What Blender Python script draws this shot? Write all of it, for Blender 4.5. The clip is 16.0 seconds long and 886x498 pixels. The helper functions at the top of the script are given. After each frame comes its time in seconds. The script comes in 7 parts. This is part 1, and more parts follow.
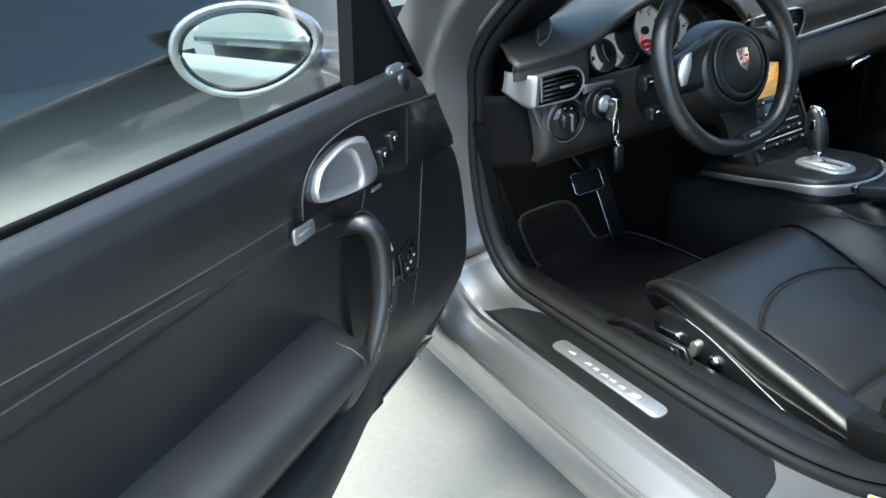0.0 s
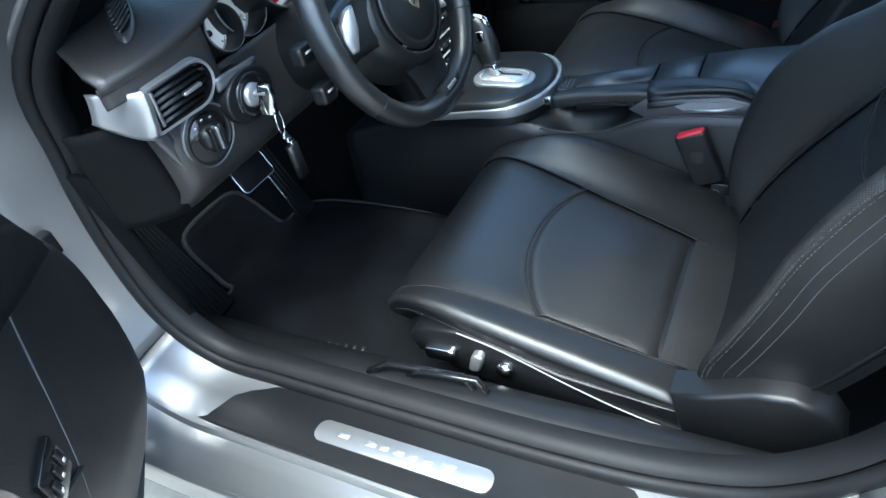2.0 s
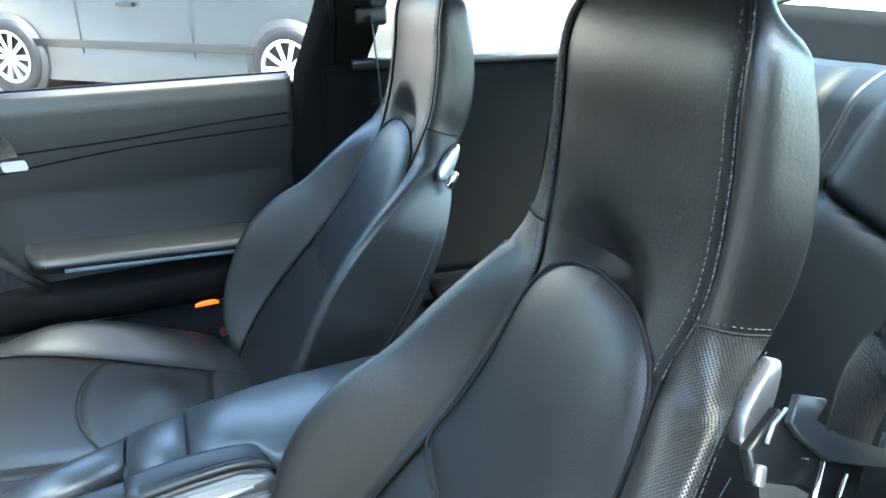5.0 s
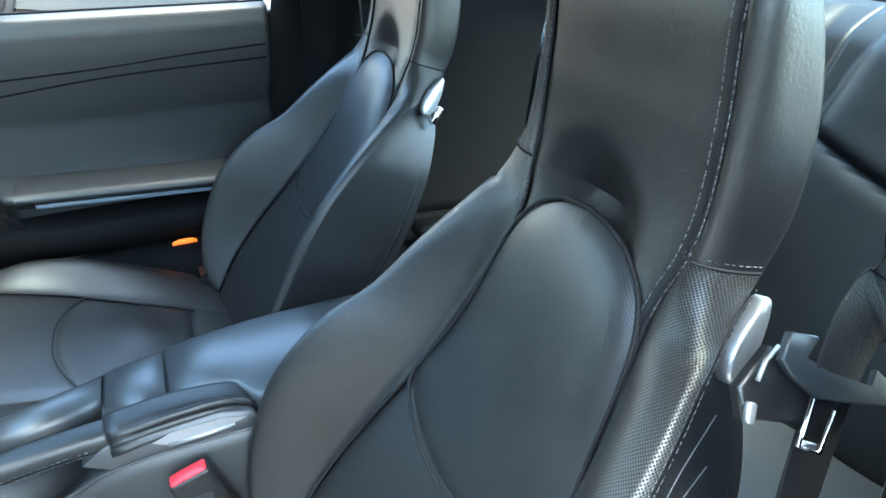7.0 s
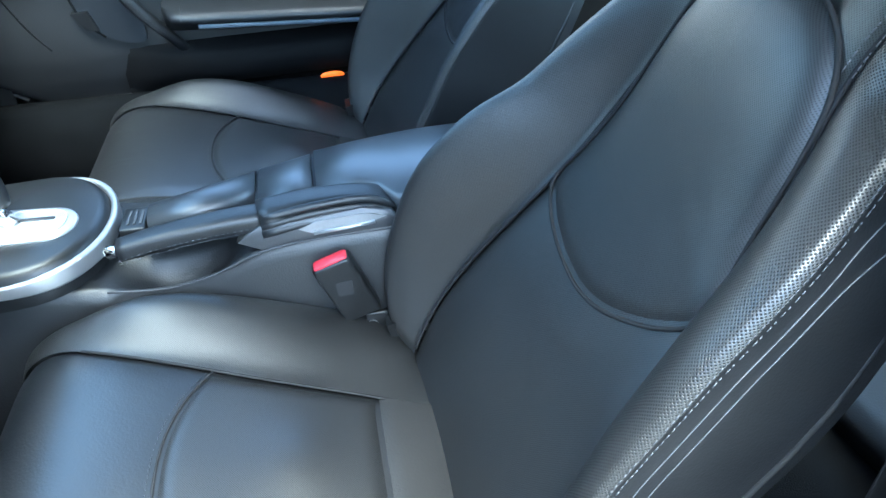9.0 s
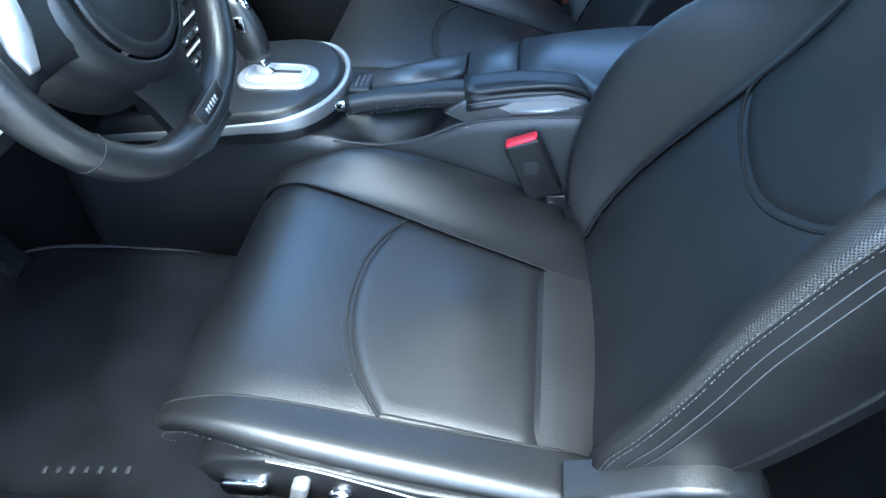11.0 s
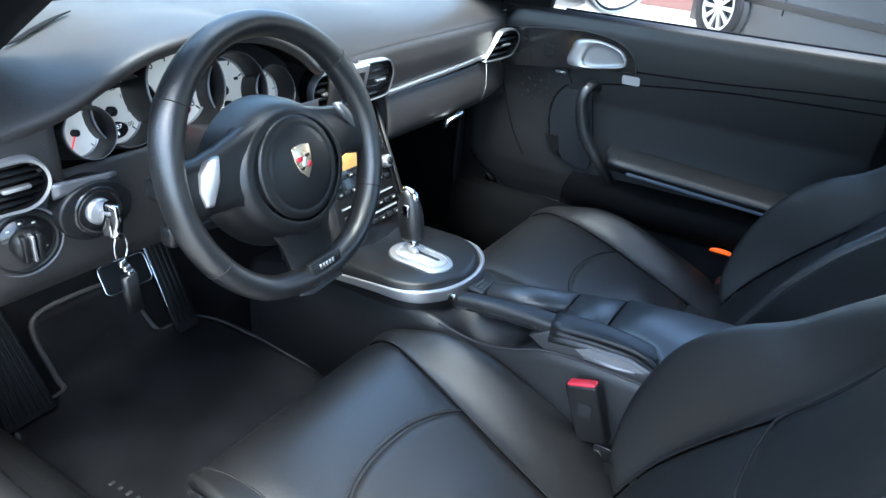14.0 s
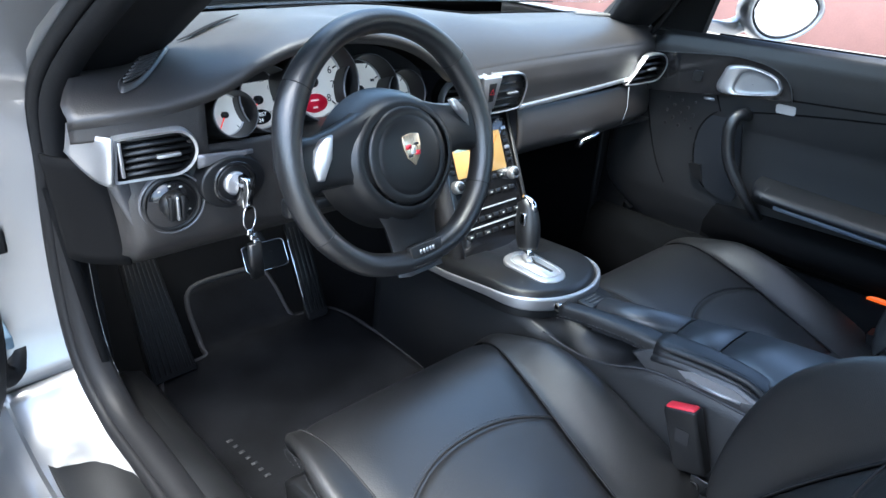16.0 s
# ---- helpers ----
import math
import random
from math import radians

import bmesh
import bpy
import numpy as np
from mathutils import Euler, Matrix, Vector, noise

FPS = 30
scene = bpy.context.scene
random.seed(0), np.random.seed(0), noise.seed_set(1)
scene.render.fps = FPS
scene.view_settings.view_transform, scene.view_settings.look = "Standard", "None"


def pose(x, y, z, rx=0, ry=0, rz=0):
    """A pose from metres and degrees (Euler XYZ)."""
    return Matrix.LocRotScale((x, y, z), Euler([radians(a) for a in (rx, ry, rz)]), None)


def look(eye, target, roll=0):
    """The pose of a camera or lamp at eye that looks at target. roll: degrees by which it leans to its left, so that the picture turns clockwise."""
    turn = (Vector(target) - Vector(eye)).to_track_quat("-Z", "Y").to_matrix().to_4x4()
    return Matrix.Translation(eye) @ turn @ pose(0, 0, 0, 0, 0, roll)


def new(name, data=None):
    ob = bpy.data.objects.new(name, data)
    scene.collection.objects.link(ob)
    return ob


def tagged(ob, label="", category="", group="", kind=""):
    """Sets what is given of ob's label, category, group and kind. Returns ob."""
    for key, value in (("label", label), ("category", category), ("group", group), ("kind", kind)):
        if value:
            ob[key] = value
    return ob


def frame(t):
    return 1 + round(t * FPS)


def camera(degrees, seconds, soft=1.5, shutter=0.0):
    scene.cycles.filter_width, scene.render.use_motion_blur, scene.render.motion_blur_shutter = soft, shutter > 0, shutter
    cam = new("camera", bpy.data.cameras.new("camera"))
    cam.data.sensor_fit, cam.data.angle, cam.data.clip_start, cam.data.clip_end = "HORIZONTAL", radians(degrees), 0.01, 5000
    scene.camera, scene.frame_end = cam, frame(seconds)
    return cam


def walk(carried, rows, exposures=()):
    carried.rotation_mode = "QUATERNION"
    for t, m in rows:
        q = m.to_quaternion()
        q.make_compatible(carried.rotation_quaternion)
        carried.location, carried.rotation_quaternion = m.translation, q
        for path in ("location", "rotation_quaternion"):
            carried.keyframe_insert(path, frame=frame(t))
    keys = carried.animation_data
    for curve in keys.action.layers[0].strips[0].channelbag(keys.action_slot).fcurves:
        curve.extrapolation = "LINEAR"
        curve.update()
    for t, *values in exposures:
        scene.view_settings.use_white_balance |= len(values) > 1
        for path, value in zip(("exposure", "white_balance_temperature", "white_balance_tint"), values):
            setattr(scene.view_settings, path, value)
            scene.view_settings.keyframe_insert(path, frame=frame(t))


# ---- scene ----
cam = camera(66.4, 16.0)
PATH = [
    (0, (-1.379, -0.255, 1.07), (-0.588, 1.381, 0.234), -7.8),
    (0.5, (-1.364, -0.152, 1.066), (-0.358, 1.285, 0.105), -10.2),
    (1, (-1.264, -0.042, 1.067), (-0.138, 1.204, -0.019), -13.3),
    (1.5, (-1.206, -0.002, 1.073), (-0.016, 1.073, -0.122), -15.8),
    (2, (-1.127, 0.073, 1.092), (0.165, 0.975, -0.139), -14.4),
    (2.5, (-1.046, 0.149, 1.106), (0.402, 0.777, -0.124), -12.9),
    (3, (-0.937, 0.174, 1.087), (0.619, 0.55, -0.111), -10.1),
    (3.5, (-0.843, 0.153, 1.07), (0.776, 0.223, -0.103), -7.2),
    (4, (-0.795, 0.172, 1.086), (0.912, -0.203, 0.113), -1.4),
    (4.2, (-0.79, 0.185, 1.088), (0.95, -0.364, 0.269), -0.3),
    (6.3, (-0.765, 0.202, 1.124), (0.847, -0.592, 0.245), 1.1),
    (6.5, (-0.763, 0.2, 1.124), (0.847, -0.568, 0.22), 0.4),
    (7, (-0.765, 0.195, 1.088), (0.852, -0.501, 0.139), 0.9),
    (7.5, (-0.769, 0.193, 1.06), (0.846, -0.414, 0.049), 0.4),
    (8, (-0.772, 0.199, 1.03), (0.848, -0.297, -0.033), -0.7),
    (8.5, (-0.78, 0.204, 1.007), (0.823, -0.19, -0.122), -1.6),
    (9, (-0.792, 0.217, 0.991), (0.772, -0.061, -0.224), -1.6),
    (9.5, (-0.8, 0.222, 0.991), (0.741, 0.108, -0.279), -2.1),
    (10, (-0.824, 0.223, 0.987), (0.703, 0.268, -0.303), -3.0),
    (10.2, (-0.836, 0.221, 0.983), (0.674, 0.331, -0.324), -3.4),
    (12.3, (-0.966, 0.166, 1.097), (0.417, 0.655, -0.263), -8.4),
    (12.5, (-0.979, 0.152, 1.11), (0.468, 0.679, -0.167), -6.3),
    (13, (-0.999, 0.097, 1.133), (0.501, 0.776, -0.002), -3.2),
    (13.5, (-0.994, 0.06, 1.129), (0.547, 0.847, 0.127), 0.2),
    (14, (-0.922, 0.024, 1.103), (0.597, 0.929, 0.168), 4.7),
    (14.5, (-0.873, -0.008, 1.088), (0.509, 1.104, 0.165), 5.2),
    (15, (-0.871, -0.03, 1.085), (0.404, 1.232, 0.202), 3.3),
    (15.5, (-0.891, -0.049, 1.074), (0.358, 1.25, 0.206), 2.7),
    (16, (-0.909, -0.064, 1.067), (0.351, 1.228, 0.203), 3.5),
]
walk(cam, [(t, look(eye, target, roll)) for t, eye, target, roll in PATH],
     [(0.0, 2.15, 5950, -3), (1.5, 2.35, 5650, -3), (2.5, 2.92, 5200, -5), (4.0, 4.4, 6000, -6), (7.0, 4.35, 5850, -9), (9.0, 4.15, 5250, -8), (10.0, 3.8, 5000, -8), (12.5, 3.4, 5050, 2), (14.0, 3.2, 5600, 0), (16.0, 3.05, 5700, 3)])

# world and sun: bright haze over the yard, from high up beside the open door
world = bpy.data.worlds.new("sky")
scene.world = world
world.use_nodes = True
wn = world.node_tree.nodes
sky = wn.new("ShaderNodeTexSky")
sky.sky_type = "NISHITA"
sky.sun_disc = False
sky.dust_density = 3.5
sky.sun_elevation, sky.sun_rotation = radians(68), radians(240)
world.node_tree.links.new(sky.outputs[0], wn["Background"].inputs[0])
wn["Background"].inputs[1].default_value = 0.15
sun = new("sun", bpy.data.lights.new("sun", "SUN"))
sun.data.energy, sun.data.angle, sun.data.color = 1.45, radians(40), (1.0, 0.92, 0.81)
sun.matrix_world = look((-2.3, -1.3, 8.0), (0, 0, 0.6))


# ---- materials ----
def material(name, color, rough=0.5, metal=0.0, vary=0.15, scale=8.0, bump=0.0, grain=300.0, coat=0.0, spec=0.5, crease=0.0):
    """A procedural surface: two scales of tint and roughness change, and a fine relief."""
    mat = bpy.data.materials.new(name)
    mat.use_nodes = True
    nt = mat.node_tree
    b = nt.nodes["Principled BSDF"]
    b.inputs["Metallic"].default_value = metal
    b.inputs["Specular IOR Level"].default_value = spec
    if coat:
        b.inputs["Coat Weight"].default_value = coat
        b.inputs["Coat Roughness"].default_value = 0.06
    tc = nt.nodes.new("ShaderNodeTexCoord")
    n1 = nt.nodes.new("ShaderNodeTexNoise")
    n1.inputs["Scale"].default_value = scale
    n1.inputs["Detail"].default_value = 5
    n2 = nt.nodes.new("ShaderNodeTexNoise")
    n2.inputs["Scale"].default_value = grain
    n2.inputs["Detail"].default_value = 3
    for n in (n1, n2):
        nt.links.new(tc.outputs["Object"], n.inputs["Vector"])
    mixf = nt.nodes.new("ShaderNodeMix")
    mixf.data_type = "FLOAT"
    mixf.inputs[0].default_value = 0.35
    nt.links.new(n1.outputs["Fac"], mixf.inputs[2])
    nt.links.new(n2.outputs["Fac"], mixf.inputs[3])
    ramp = nt.nodes.new("ShaderNodeValToRGB")
    lo = [max(0.0, c * (1 - vary)) for c in color]
    hi = [min(1.0, c * (1 + vary)) for c in color]
    ramp.color_ramp.elements[0].position, ramp.color_ramp.elements[0].color = 0.3, (*lo, 1)
    ramp.color_ramp.elements[1].position, ramp.color_ramp.elements[1].color = 0.7, (*hi, 1)
    nt.links.new(mixf.outputs[0], ramp.inputs[0])
    nt.links.new(ramp.outputs[0], b.inputs["Base Color"])
    rr = nt.nodes.new("ShaderNodeMapRange")
    rr.inputs["To Min"].default_value = max(0.02, rough * 0.85)
    rr.inputs["To Max"].default_value = min(1.0, rough * 1.15)
    nt.links.new(n1.outputs["Fac"], rr.inputs["Value"])
    nt.links.new(rr.outputs[0], b.inputs["Roughness"])
    if bump:
        bm_ = nt.nodes.new("ShaderNodeBump")
        bm_.inputs["Strength"].default_value = bump
        bm_.inputs["Distance"].default_value = 0.001
        nt.links.new(n2.outputs["Fac"], bm_.inputs["Height"])
        nt.links.new(bm_.outputs[0], b.inputs["Normal"])
        if crease:
            n3 = nt.nodes.new("ShaderNodeTexNoise")
            n3.inputs["Scale"].default_value = 11.0
            n3.inputs["Detail"].default_value = 4
            n3.inputs["Distortion"].default_value = 0.8
            nt.links.new(tc.outputs["Object"], n3.inputs["Vector"])
            soft = nt.nodes.new("ShaderNodeBump")
            soft.inputs["Strength"].default_value = crease
            soft.inputs["Distance"].default_value = 0.012
            nt.links.new(n3.outputs["Fac"], soft.inputs["Height"])
            nt.links.new(soft.outputs[0], bm_.inputs["Normal"])
    return mat


def pore_leather(name, color, rough, pitch, hole=0.30, depth=0.5, dark=0.6, spec=0.6):
    """Leather punched with staggered rows of small holes, by the sheet's own cloth coordinates, over a fine grain."""
    mat = material(name, color, rough, vary=0.15, scale=12, bump=0.16, grain=420, spec=spec, crease=0.08)
    nt = mat.node_tree
    b = nt.nodes["Principled BSDF"]
    at = nt.nodes.new("ShaderNodeAttribute")
    at.attribute_name = "cloth"
    mp = nt.nodes.new("ShaderNodeMapping")
    mp.inputs["Rotation"].default_value = (0, 0, radians(45))
    mp.inputs["Scale"].default_value = (1 / pitch, 1 / pitch, 1 / pitch)
    nt.links.new(at.outputs["Vector"], mp.inputs[0])
    fr = nt.nodes.new("ShaderNodeVectorMath")
    fr.operation = "FRACTION"
    nt.links.new(mp.outputs[0], fr.inputs[0])
    sub = nt.nodes.new("ShaderNodeVectorMath")
    sub.operation = "SUBTRACT"
    sub.inputs[1].default_value = (0.5, 0.5, 0.0)
    nt.links.new(fr.outputs[0], sub.inputs[0])
    ln = nt.nodes.new("ShaderNodeVectorMath")
    ln.operation = "LENGTH"
    nt.links.new(sub.outputs[0], ln.inputs[0])
    mr = nt.nodes.new("ShaderNodeMapRange")
    mr.inputs["From Min"].default_value, mr.inputs["From Max"].default_value = hole * 0.75, hole * 1.25
    nt.links.new(ln.outputs["Value"], mr.inputs["Value"])
    mul = nt.nodes.new("ShaderNodeMix")
    mul.data_type = "RGBA"
    mul.blend_type = "MULTIPLY"
    mul.inputs[0].default_value = dark
    nt.links.new(nt.nodes["Color Ramp"].outputs[0], mul.inputs[6])
    nt.links.new(mr.outputs[0], mul.inputs[7])
    nt.links.new(mul.outputs[2], b.inputs["Base Color"])
    gl = nt.nodes.new("ShaderNodeMath")
    gl.operation = "MULTIPLY_ADD"
    gl.inputs[1].default_value, gl.inputs[2].default_value = spec * dark, spec * (1 - dark)
    nt.links.new(mr.outputs[0], gl.inputs[0])
    nt.links.new(gl.outputs[0], b.inputs["Specular IOR Level"])
    bp = nt.nodes.new("ShaderNodeBump")
    bp.inputs["Strength"].default_value = depth
    bp.inputs["Distance"].default_value = 0.0005
    nt.links.new(mr.outputs[0], bp.inputs["Height"])
    nt.links.new(nt.nodes["Bump"].outputs[0], bp.inputs["Normal"])
    nt.links.new(bp.outputs[0], b.inputs["Normal"])
    return mat


def glass_material(name, tint=(0.93, 0.97, 0.95), rough=0.0):
    mat = bpy.data.materials.new(name)
    mat.use_nodes = True
    nt = mat.node_tree
    for n in list(nt.nodes):
        if n.type == "BSDF_PRINCIPLED":
            nt.nodes.remove(n)
    out = [n for n in nt.nodes if n.type == "OUTPUT_MATERIAL"][0]
    t = nt.nodes.new("ShaderNodeBsdfTransparent")
    t.inputs[0].default_value = (*tint, 1)
    g = nt.nodes.new("ShaderNodeBsdfGlossy")
    g.inputs["Roughness"].default_value = rough
    lw = nt.nodes.new("ShaderNodeLayerWeight")
    pw = nt.nodes.new("ShaderNodeMath")
    pw.operation = "POWER"
    pw.inputs[1].default_value = 4.0
    nt.links.new(lw.outputs["Facing"], pw.inputs[0])
    fr = nt.nodes.new("ShaderNodeMath")
    fr.operation = "MULTIPLY_ADD"
    fr.inputs[1].default_value, fr.inputs[2].default_value = 0.6, 0.03
    nt.links.new(pw.outputs[0], fr.inputs[0])
    mx = nt.nodes.new("ShaderNodeMixShader")
    nt.links.new(fr.outputs[0], mx.inputs[0])
    nt.links.new(t.outputs[0], mx.inputs[1])
    nt.links.new(g.outputs[0], mx.inputs[2])
    nt.links.new(mx.outputs[0], out.inputs[0])
    return mat


def lettering(name, word, at, place, size, mat, parent):
    """A word in the built-in font, laid flat on a frame, as one mesh."""
    cu = bpy.data.curves.new(name, "FONT")
    cu.body, cu.size, cu.align_x, cu.align_y, cu.extrude = word, size, "CENTER", "CENTER", size * 0.01
    cu.resolution_u = 2
    ob = bpy.data.objects.new(name, cu)
    scene.collection.objects.link(ob)
    me = ob.to_mesh()
    geo = [at(v.co.x + place[0], v.co.y + place[1], v.co.z + place[2]) for v in me.vertices], [tuple(p.vertices) for p in me.polygons]
    ob.to_mesh_clear()
    bpy.data.objects.remove(ob)
    bpy.data.curves.remove(cu)
    return part(name, geo, mat, parent, smooth=False)


def glow(name, color, strength):
    mat = bpy.data.materials.new(name)
    mat.use_nodes = True
    b = mat.node_tree.nodes["Principled BSDF"]
    b.inputs["Base Color"].default_value = (*color, 1)
    b.inputs["Emission Color"].default_value = (*color, 1)
    b.inputs["Emission Strength"].default_value = strength
    b.inputs["Roughness"].default_value = 0.3
    return mat


LEATHER = material("black_leather", (0.0075, 0.0078, 0.0088), 0.39, vary=0.22, scale=10, bump=0.24, grain=380, spec=1.0, crease=0.09)
PORE = pore_leather("punched_leather", (0.018, 0.0173, 0.0168), 0.42, 0.0022, hole=0.30, depth=0.7, dark=0.75, spec=0.9)
FINE = pore_leather("finely_punched_leather", (0.0105, 0.0104, 0.0106), 0.42, 0.0017, hole=0.26, depth=0.3, dark=0.5, spec=1.0)
GUSSET = material("gusset_leather", (0.016, 0.0155, 0.0155), 0.55, vary=0.2, scale=12, bump=0.3, grain=380, spec=0.5)
PADDED = material("grained_dash_skin", (0.027, 0.0245, 0.0235), 0.46, vary=0.12, scale=9, bump=0.4, grain=500, spec=0.75)
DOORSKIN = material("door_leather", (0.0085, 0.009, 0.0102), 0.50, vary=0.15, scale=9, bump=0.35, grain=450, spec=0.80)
PLASTIC = material("black_plastic", (0.008, 0.0083, 0.009), 0.38, vary=0.15, scale=12, bump=0.2, grain=600)
GLOSS = material("gloss_black_trim", (0.010, 0.010, 0.011), 0.16, vary=0.2, scale=6, coat=0.4)
RUBBER = material("black_rubber", (0.009, 0.009, 0.010), 0.55, vary=0.2, scale=20, bump=0.2, grain=200, spec=0.32)
# Dull black trim; on passenger-side parts its near-black also stands in for shade.
DULLSHADE = material("dull_shade_black", (0.0032, 0.0032, 0.0036), 0.8, vary=0.2, scale=20, spec=0.15)
# Black carpet, taken below real pile so its colour carries the footwell's shade.
CARPET = material("shade_black_carpet", (0.0032, 0.0036, 0.0045), 0.95, vary=0.45, scale=22, bump=1.0, grain=900, spec=0.1)
GREYWEAVE = material("grey_weave", (0.035, 0.037, 0.041), 0.8)
VELOUR = material("black_velour", (0.009, 0.0095, 0.0112), 0.95, vary=0.9, scale=7, bump=1.0, grain=700, spec=0.1)
SATIN = material("satin_silver", (0.55, 0.55, 0.56), 0.38, metal=0.85, vary=0.06, scale=15, bump=0.06, grain=700)
MIDRING = material("mid_grey_ring", (0.16, 0.16, 0.17), 0.35, metal=0.4)
DISH = material("grey_silver_dish", (0.34, 0.34, 0.35), 0.42, metal=0.6, vary=0.08, scale=20, bump=0.08, grain=700)
CHROME = material("polished_chrome", (0.80, 0.80, 0.82), 0.10, metal=1.0, vary=0.04, scale=10)
PAINT = material("silver_car_paint", (0.275, 0.275, 0.28), 0.35, metal=0.75, vary=0.05, scale=5, bump=0.03, grain=1200, coat=0.8)
STITCH = material("grey_thread", (0.09, 0.09, 0.097), 0.7, vary=0.2, scale=200)
MIDSTITCH = material("mid_grey_thread", (0.06, 0.063, 0.07), 0.6, vary=0.2, scale=200)
DARKSTITCH = material("dark_grey_thread", (0.07, 0.073, 0.08), 0.7, vary=0.2, scale=200)
SEAM = material("dark_seam", (0.006, 0.006, 0.007), 0.8)
PIPING = material("grey_piping", (0.34, 0.35, 0.37), 0.5, vary=0.1)
SEAMLINE = material("grey_seam_line", (0.10, 0.105, 0.115), 0.5, vary=0.1)
EDGING = material("dark_grey_edging", (0.05, 0.052, 0.056), 0.5, vary=0.1)
STEEL = material("grey_steel_bracket", (0.16, 0.24, 0.32), 0.38, metal=0.3, vary=0.1, scale=10)
RED = material("red_plastic", (0.62, 0.03, 0.05), 0.35, vary=0.08)
GLASS = glass_material("window_glass")
MIRROR = material("mirror_glass", (0.92, 0.95, 0.95), 0.02, metal=1.0, vary=0.0)
CONCRETE = material("worn_concrete", (0.235, 0.229, 0.212), 0.85, vary=0.16, scale=1.6, bump=0.5, grain=60)
DIAL = material("cream_dial", (0.72, 0.70, 0.66), 0.5, vary=0.03)
# The cream dial colour again, with a weak glow of its own.
GLOWDIAL = glow("glowing_cream_dial", (0.72, 0.70, 0.66), 0.035)
INK = material("dark_print", (0.02, 0.02, 0.022), 0.6)
NEEDLE = glow("red_needle", (0.9, 0.06, 0.05), 0.12)


# ---- shape helpers ----
def mesh_of(name, V, F, mat, smooth=True):
    me = bpy.data.meshes.new(name)
    me.from_pydata([tuple(v) for v in V], [], F)
    me.materials.append(mat)
    if smooth:
        me.shade_smooth()
    me.update()
    return me


ORIGIN = {}


def thing(name, at, label="", category="", group="", kind=""):
    """An empty at the base of a thing, which holds its parts."""
    ob = new(name)
    ob.empty_display_size = 0.05
    ob.location = at
    ORIGIN[ob] = Vector(at)
    return tagged(ob, label, category, group, kind)


def part(name, geo, mat, parent=None, label="", smooth=True, edge=None, solid=0.0):
    """One mesh object from (vertices, faces) in car coordinates, under a thing or a part."""
    V, F = geo
    at = ORIGIN.get(parent, Vector((0, 0, 0)))
    me = mesh_of(name, [Vector(v) - at for v in V], F, mat, smooth)
    ob = new(name, me)
    if parent:
        ob.parent = parent
        ORIGIN[ob] = at
    if solid:
        md = ob.modifiers.new("thickness", "SOLIDIFY")
        md.thickness, md.offset = solid, 0
    if smooth and edge:
        me.set_sharp_from_angle(angle=radians(edge))
    if label:
        ob["label"] = label
    return ob


def structure(name, geo, mat, label, category, smooth=True, edge=None, solid=0.0):
    ob = part(name, geo, mat, None, label, smooth, edge, solid)
    return tagged(ob, label, category, "", "structure")


def join(*geos):
    V, F = [], []
    for v, f in geos:
        k = len(V)
        V += list(v)
        F += [tuple(i + k for i in q) for q in f]
    return V, F


def grid(fn, nu, nv, wrap_u=False, wrap_v=False):
    """A sheet of fn(u, v), u and v from 0 to 1."""
    mu, mv = (nu if wrap_u else nu + 1), (nv if wrap_v else nv + 1)
    V = [fn(i / nu, j / nv) for i in range(mu) for j in range(mv)]
    F = []
    for i in range(nu):
        for j in range(nv):
            a, b = i, (i + 1) % mu
            c, d = j, (j + 1) % mv
            F.append((a * mv + c, b * mv + c, b * mv + d, a * mv + d))
    return V, F


def loft(rings, caps=True, closed=True):
    n = len(rings[0])
    V = [p for r in rings for p in r]
    F = []
    m = n if closed else n - 1
    for i in range(len(rings) - 1):
        for j in range(m):
            F.append((i * n + j, (i + 1) * n + j, (i + 1) * n + (j + 1) % n, i * n + (j + 1) % n))
    if caps and closed:
        F.append(tuple(range(n)))
        k = (len(rings) - 1) * n
        F.append(tuple(k + j for j in reversed(range(n))))
    return V, F


def smooth_path(pts, n):
    """n + 1 points on a Catmull-Rom curve through pts."""
    pts = [Vector(p) for p in pts]
    ext = [2 * pts[0] - pts[1]] + pts + [2 * pts[-1] - pts[-2]]
    out = []
    m = len(pts) - 1
    for k in range(n + 1):
        s = k / n * m
        i = min(int(s), m - 1)
        t = s - i
        a, b, c, d = ext[i], ext[i + 1], ext[i + 2], ext[i + 3]
        out.append(0.5 * (2 * b + (c - a) * t + (2 * a - 5 * b + 4 * c - d) * t * t + (3 * b - a - 3 * c + d) * t ** 3))
    return out


def curve1(table, s):
    """A smooth value from rows of (s, value)."""
    if s <= table[0][0]:
        return table[0][1]
    for (a, va), (b, vb) in zip(table, table[1:]):
        if s <= b:
            t = (s - a) / (b - a)
            t = t * t * (3 - 2 * t)
            return va + (vb - va) * t
    return table[-1][1]


def line1(table, s):
    """A value between rows of (s, value), on a Catmull-Rom curve."""
    if s <= table[0][0]:
        return table[0][1]
    for i, ((a, va), (b, vb)) in enumerate(zip(table, table[1:])):
        if s <= b:
            pa = table[i - 1] if i else (2 * a - b, 2 * va - vb)
            pb = table[i + 2] if i + 2 < len(table) else (2 * b - a, 2 * vb - va)
            ma = (vb - pa[1]) / (b - pa[0]) * (b - a)
            mb = (pb[1] - va) / (pb[0] - a) * (b - a)
            t = (s - a) / (b - a)
            return ((2 * t ** 3 - 3 * t * t + 1) * va + (t ** 3 - 2 * t * t + t) * ma
                    + (3 * t * t - 2 * t ** 3) * vb + (t ** 3 - t * t) * mb)
    return table[-1][1]


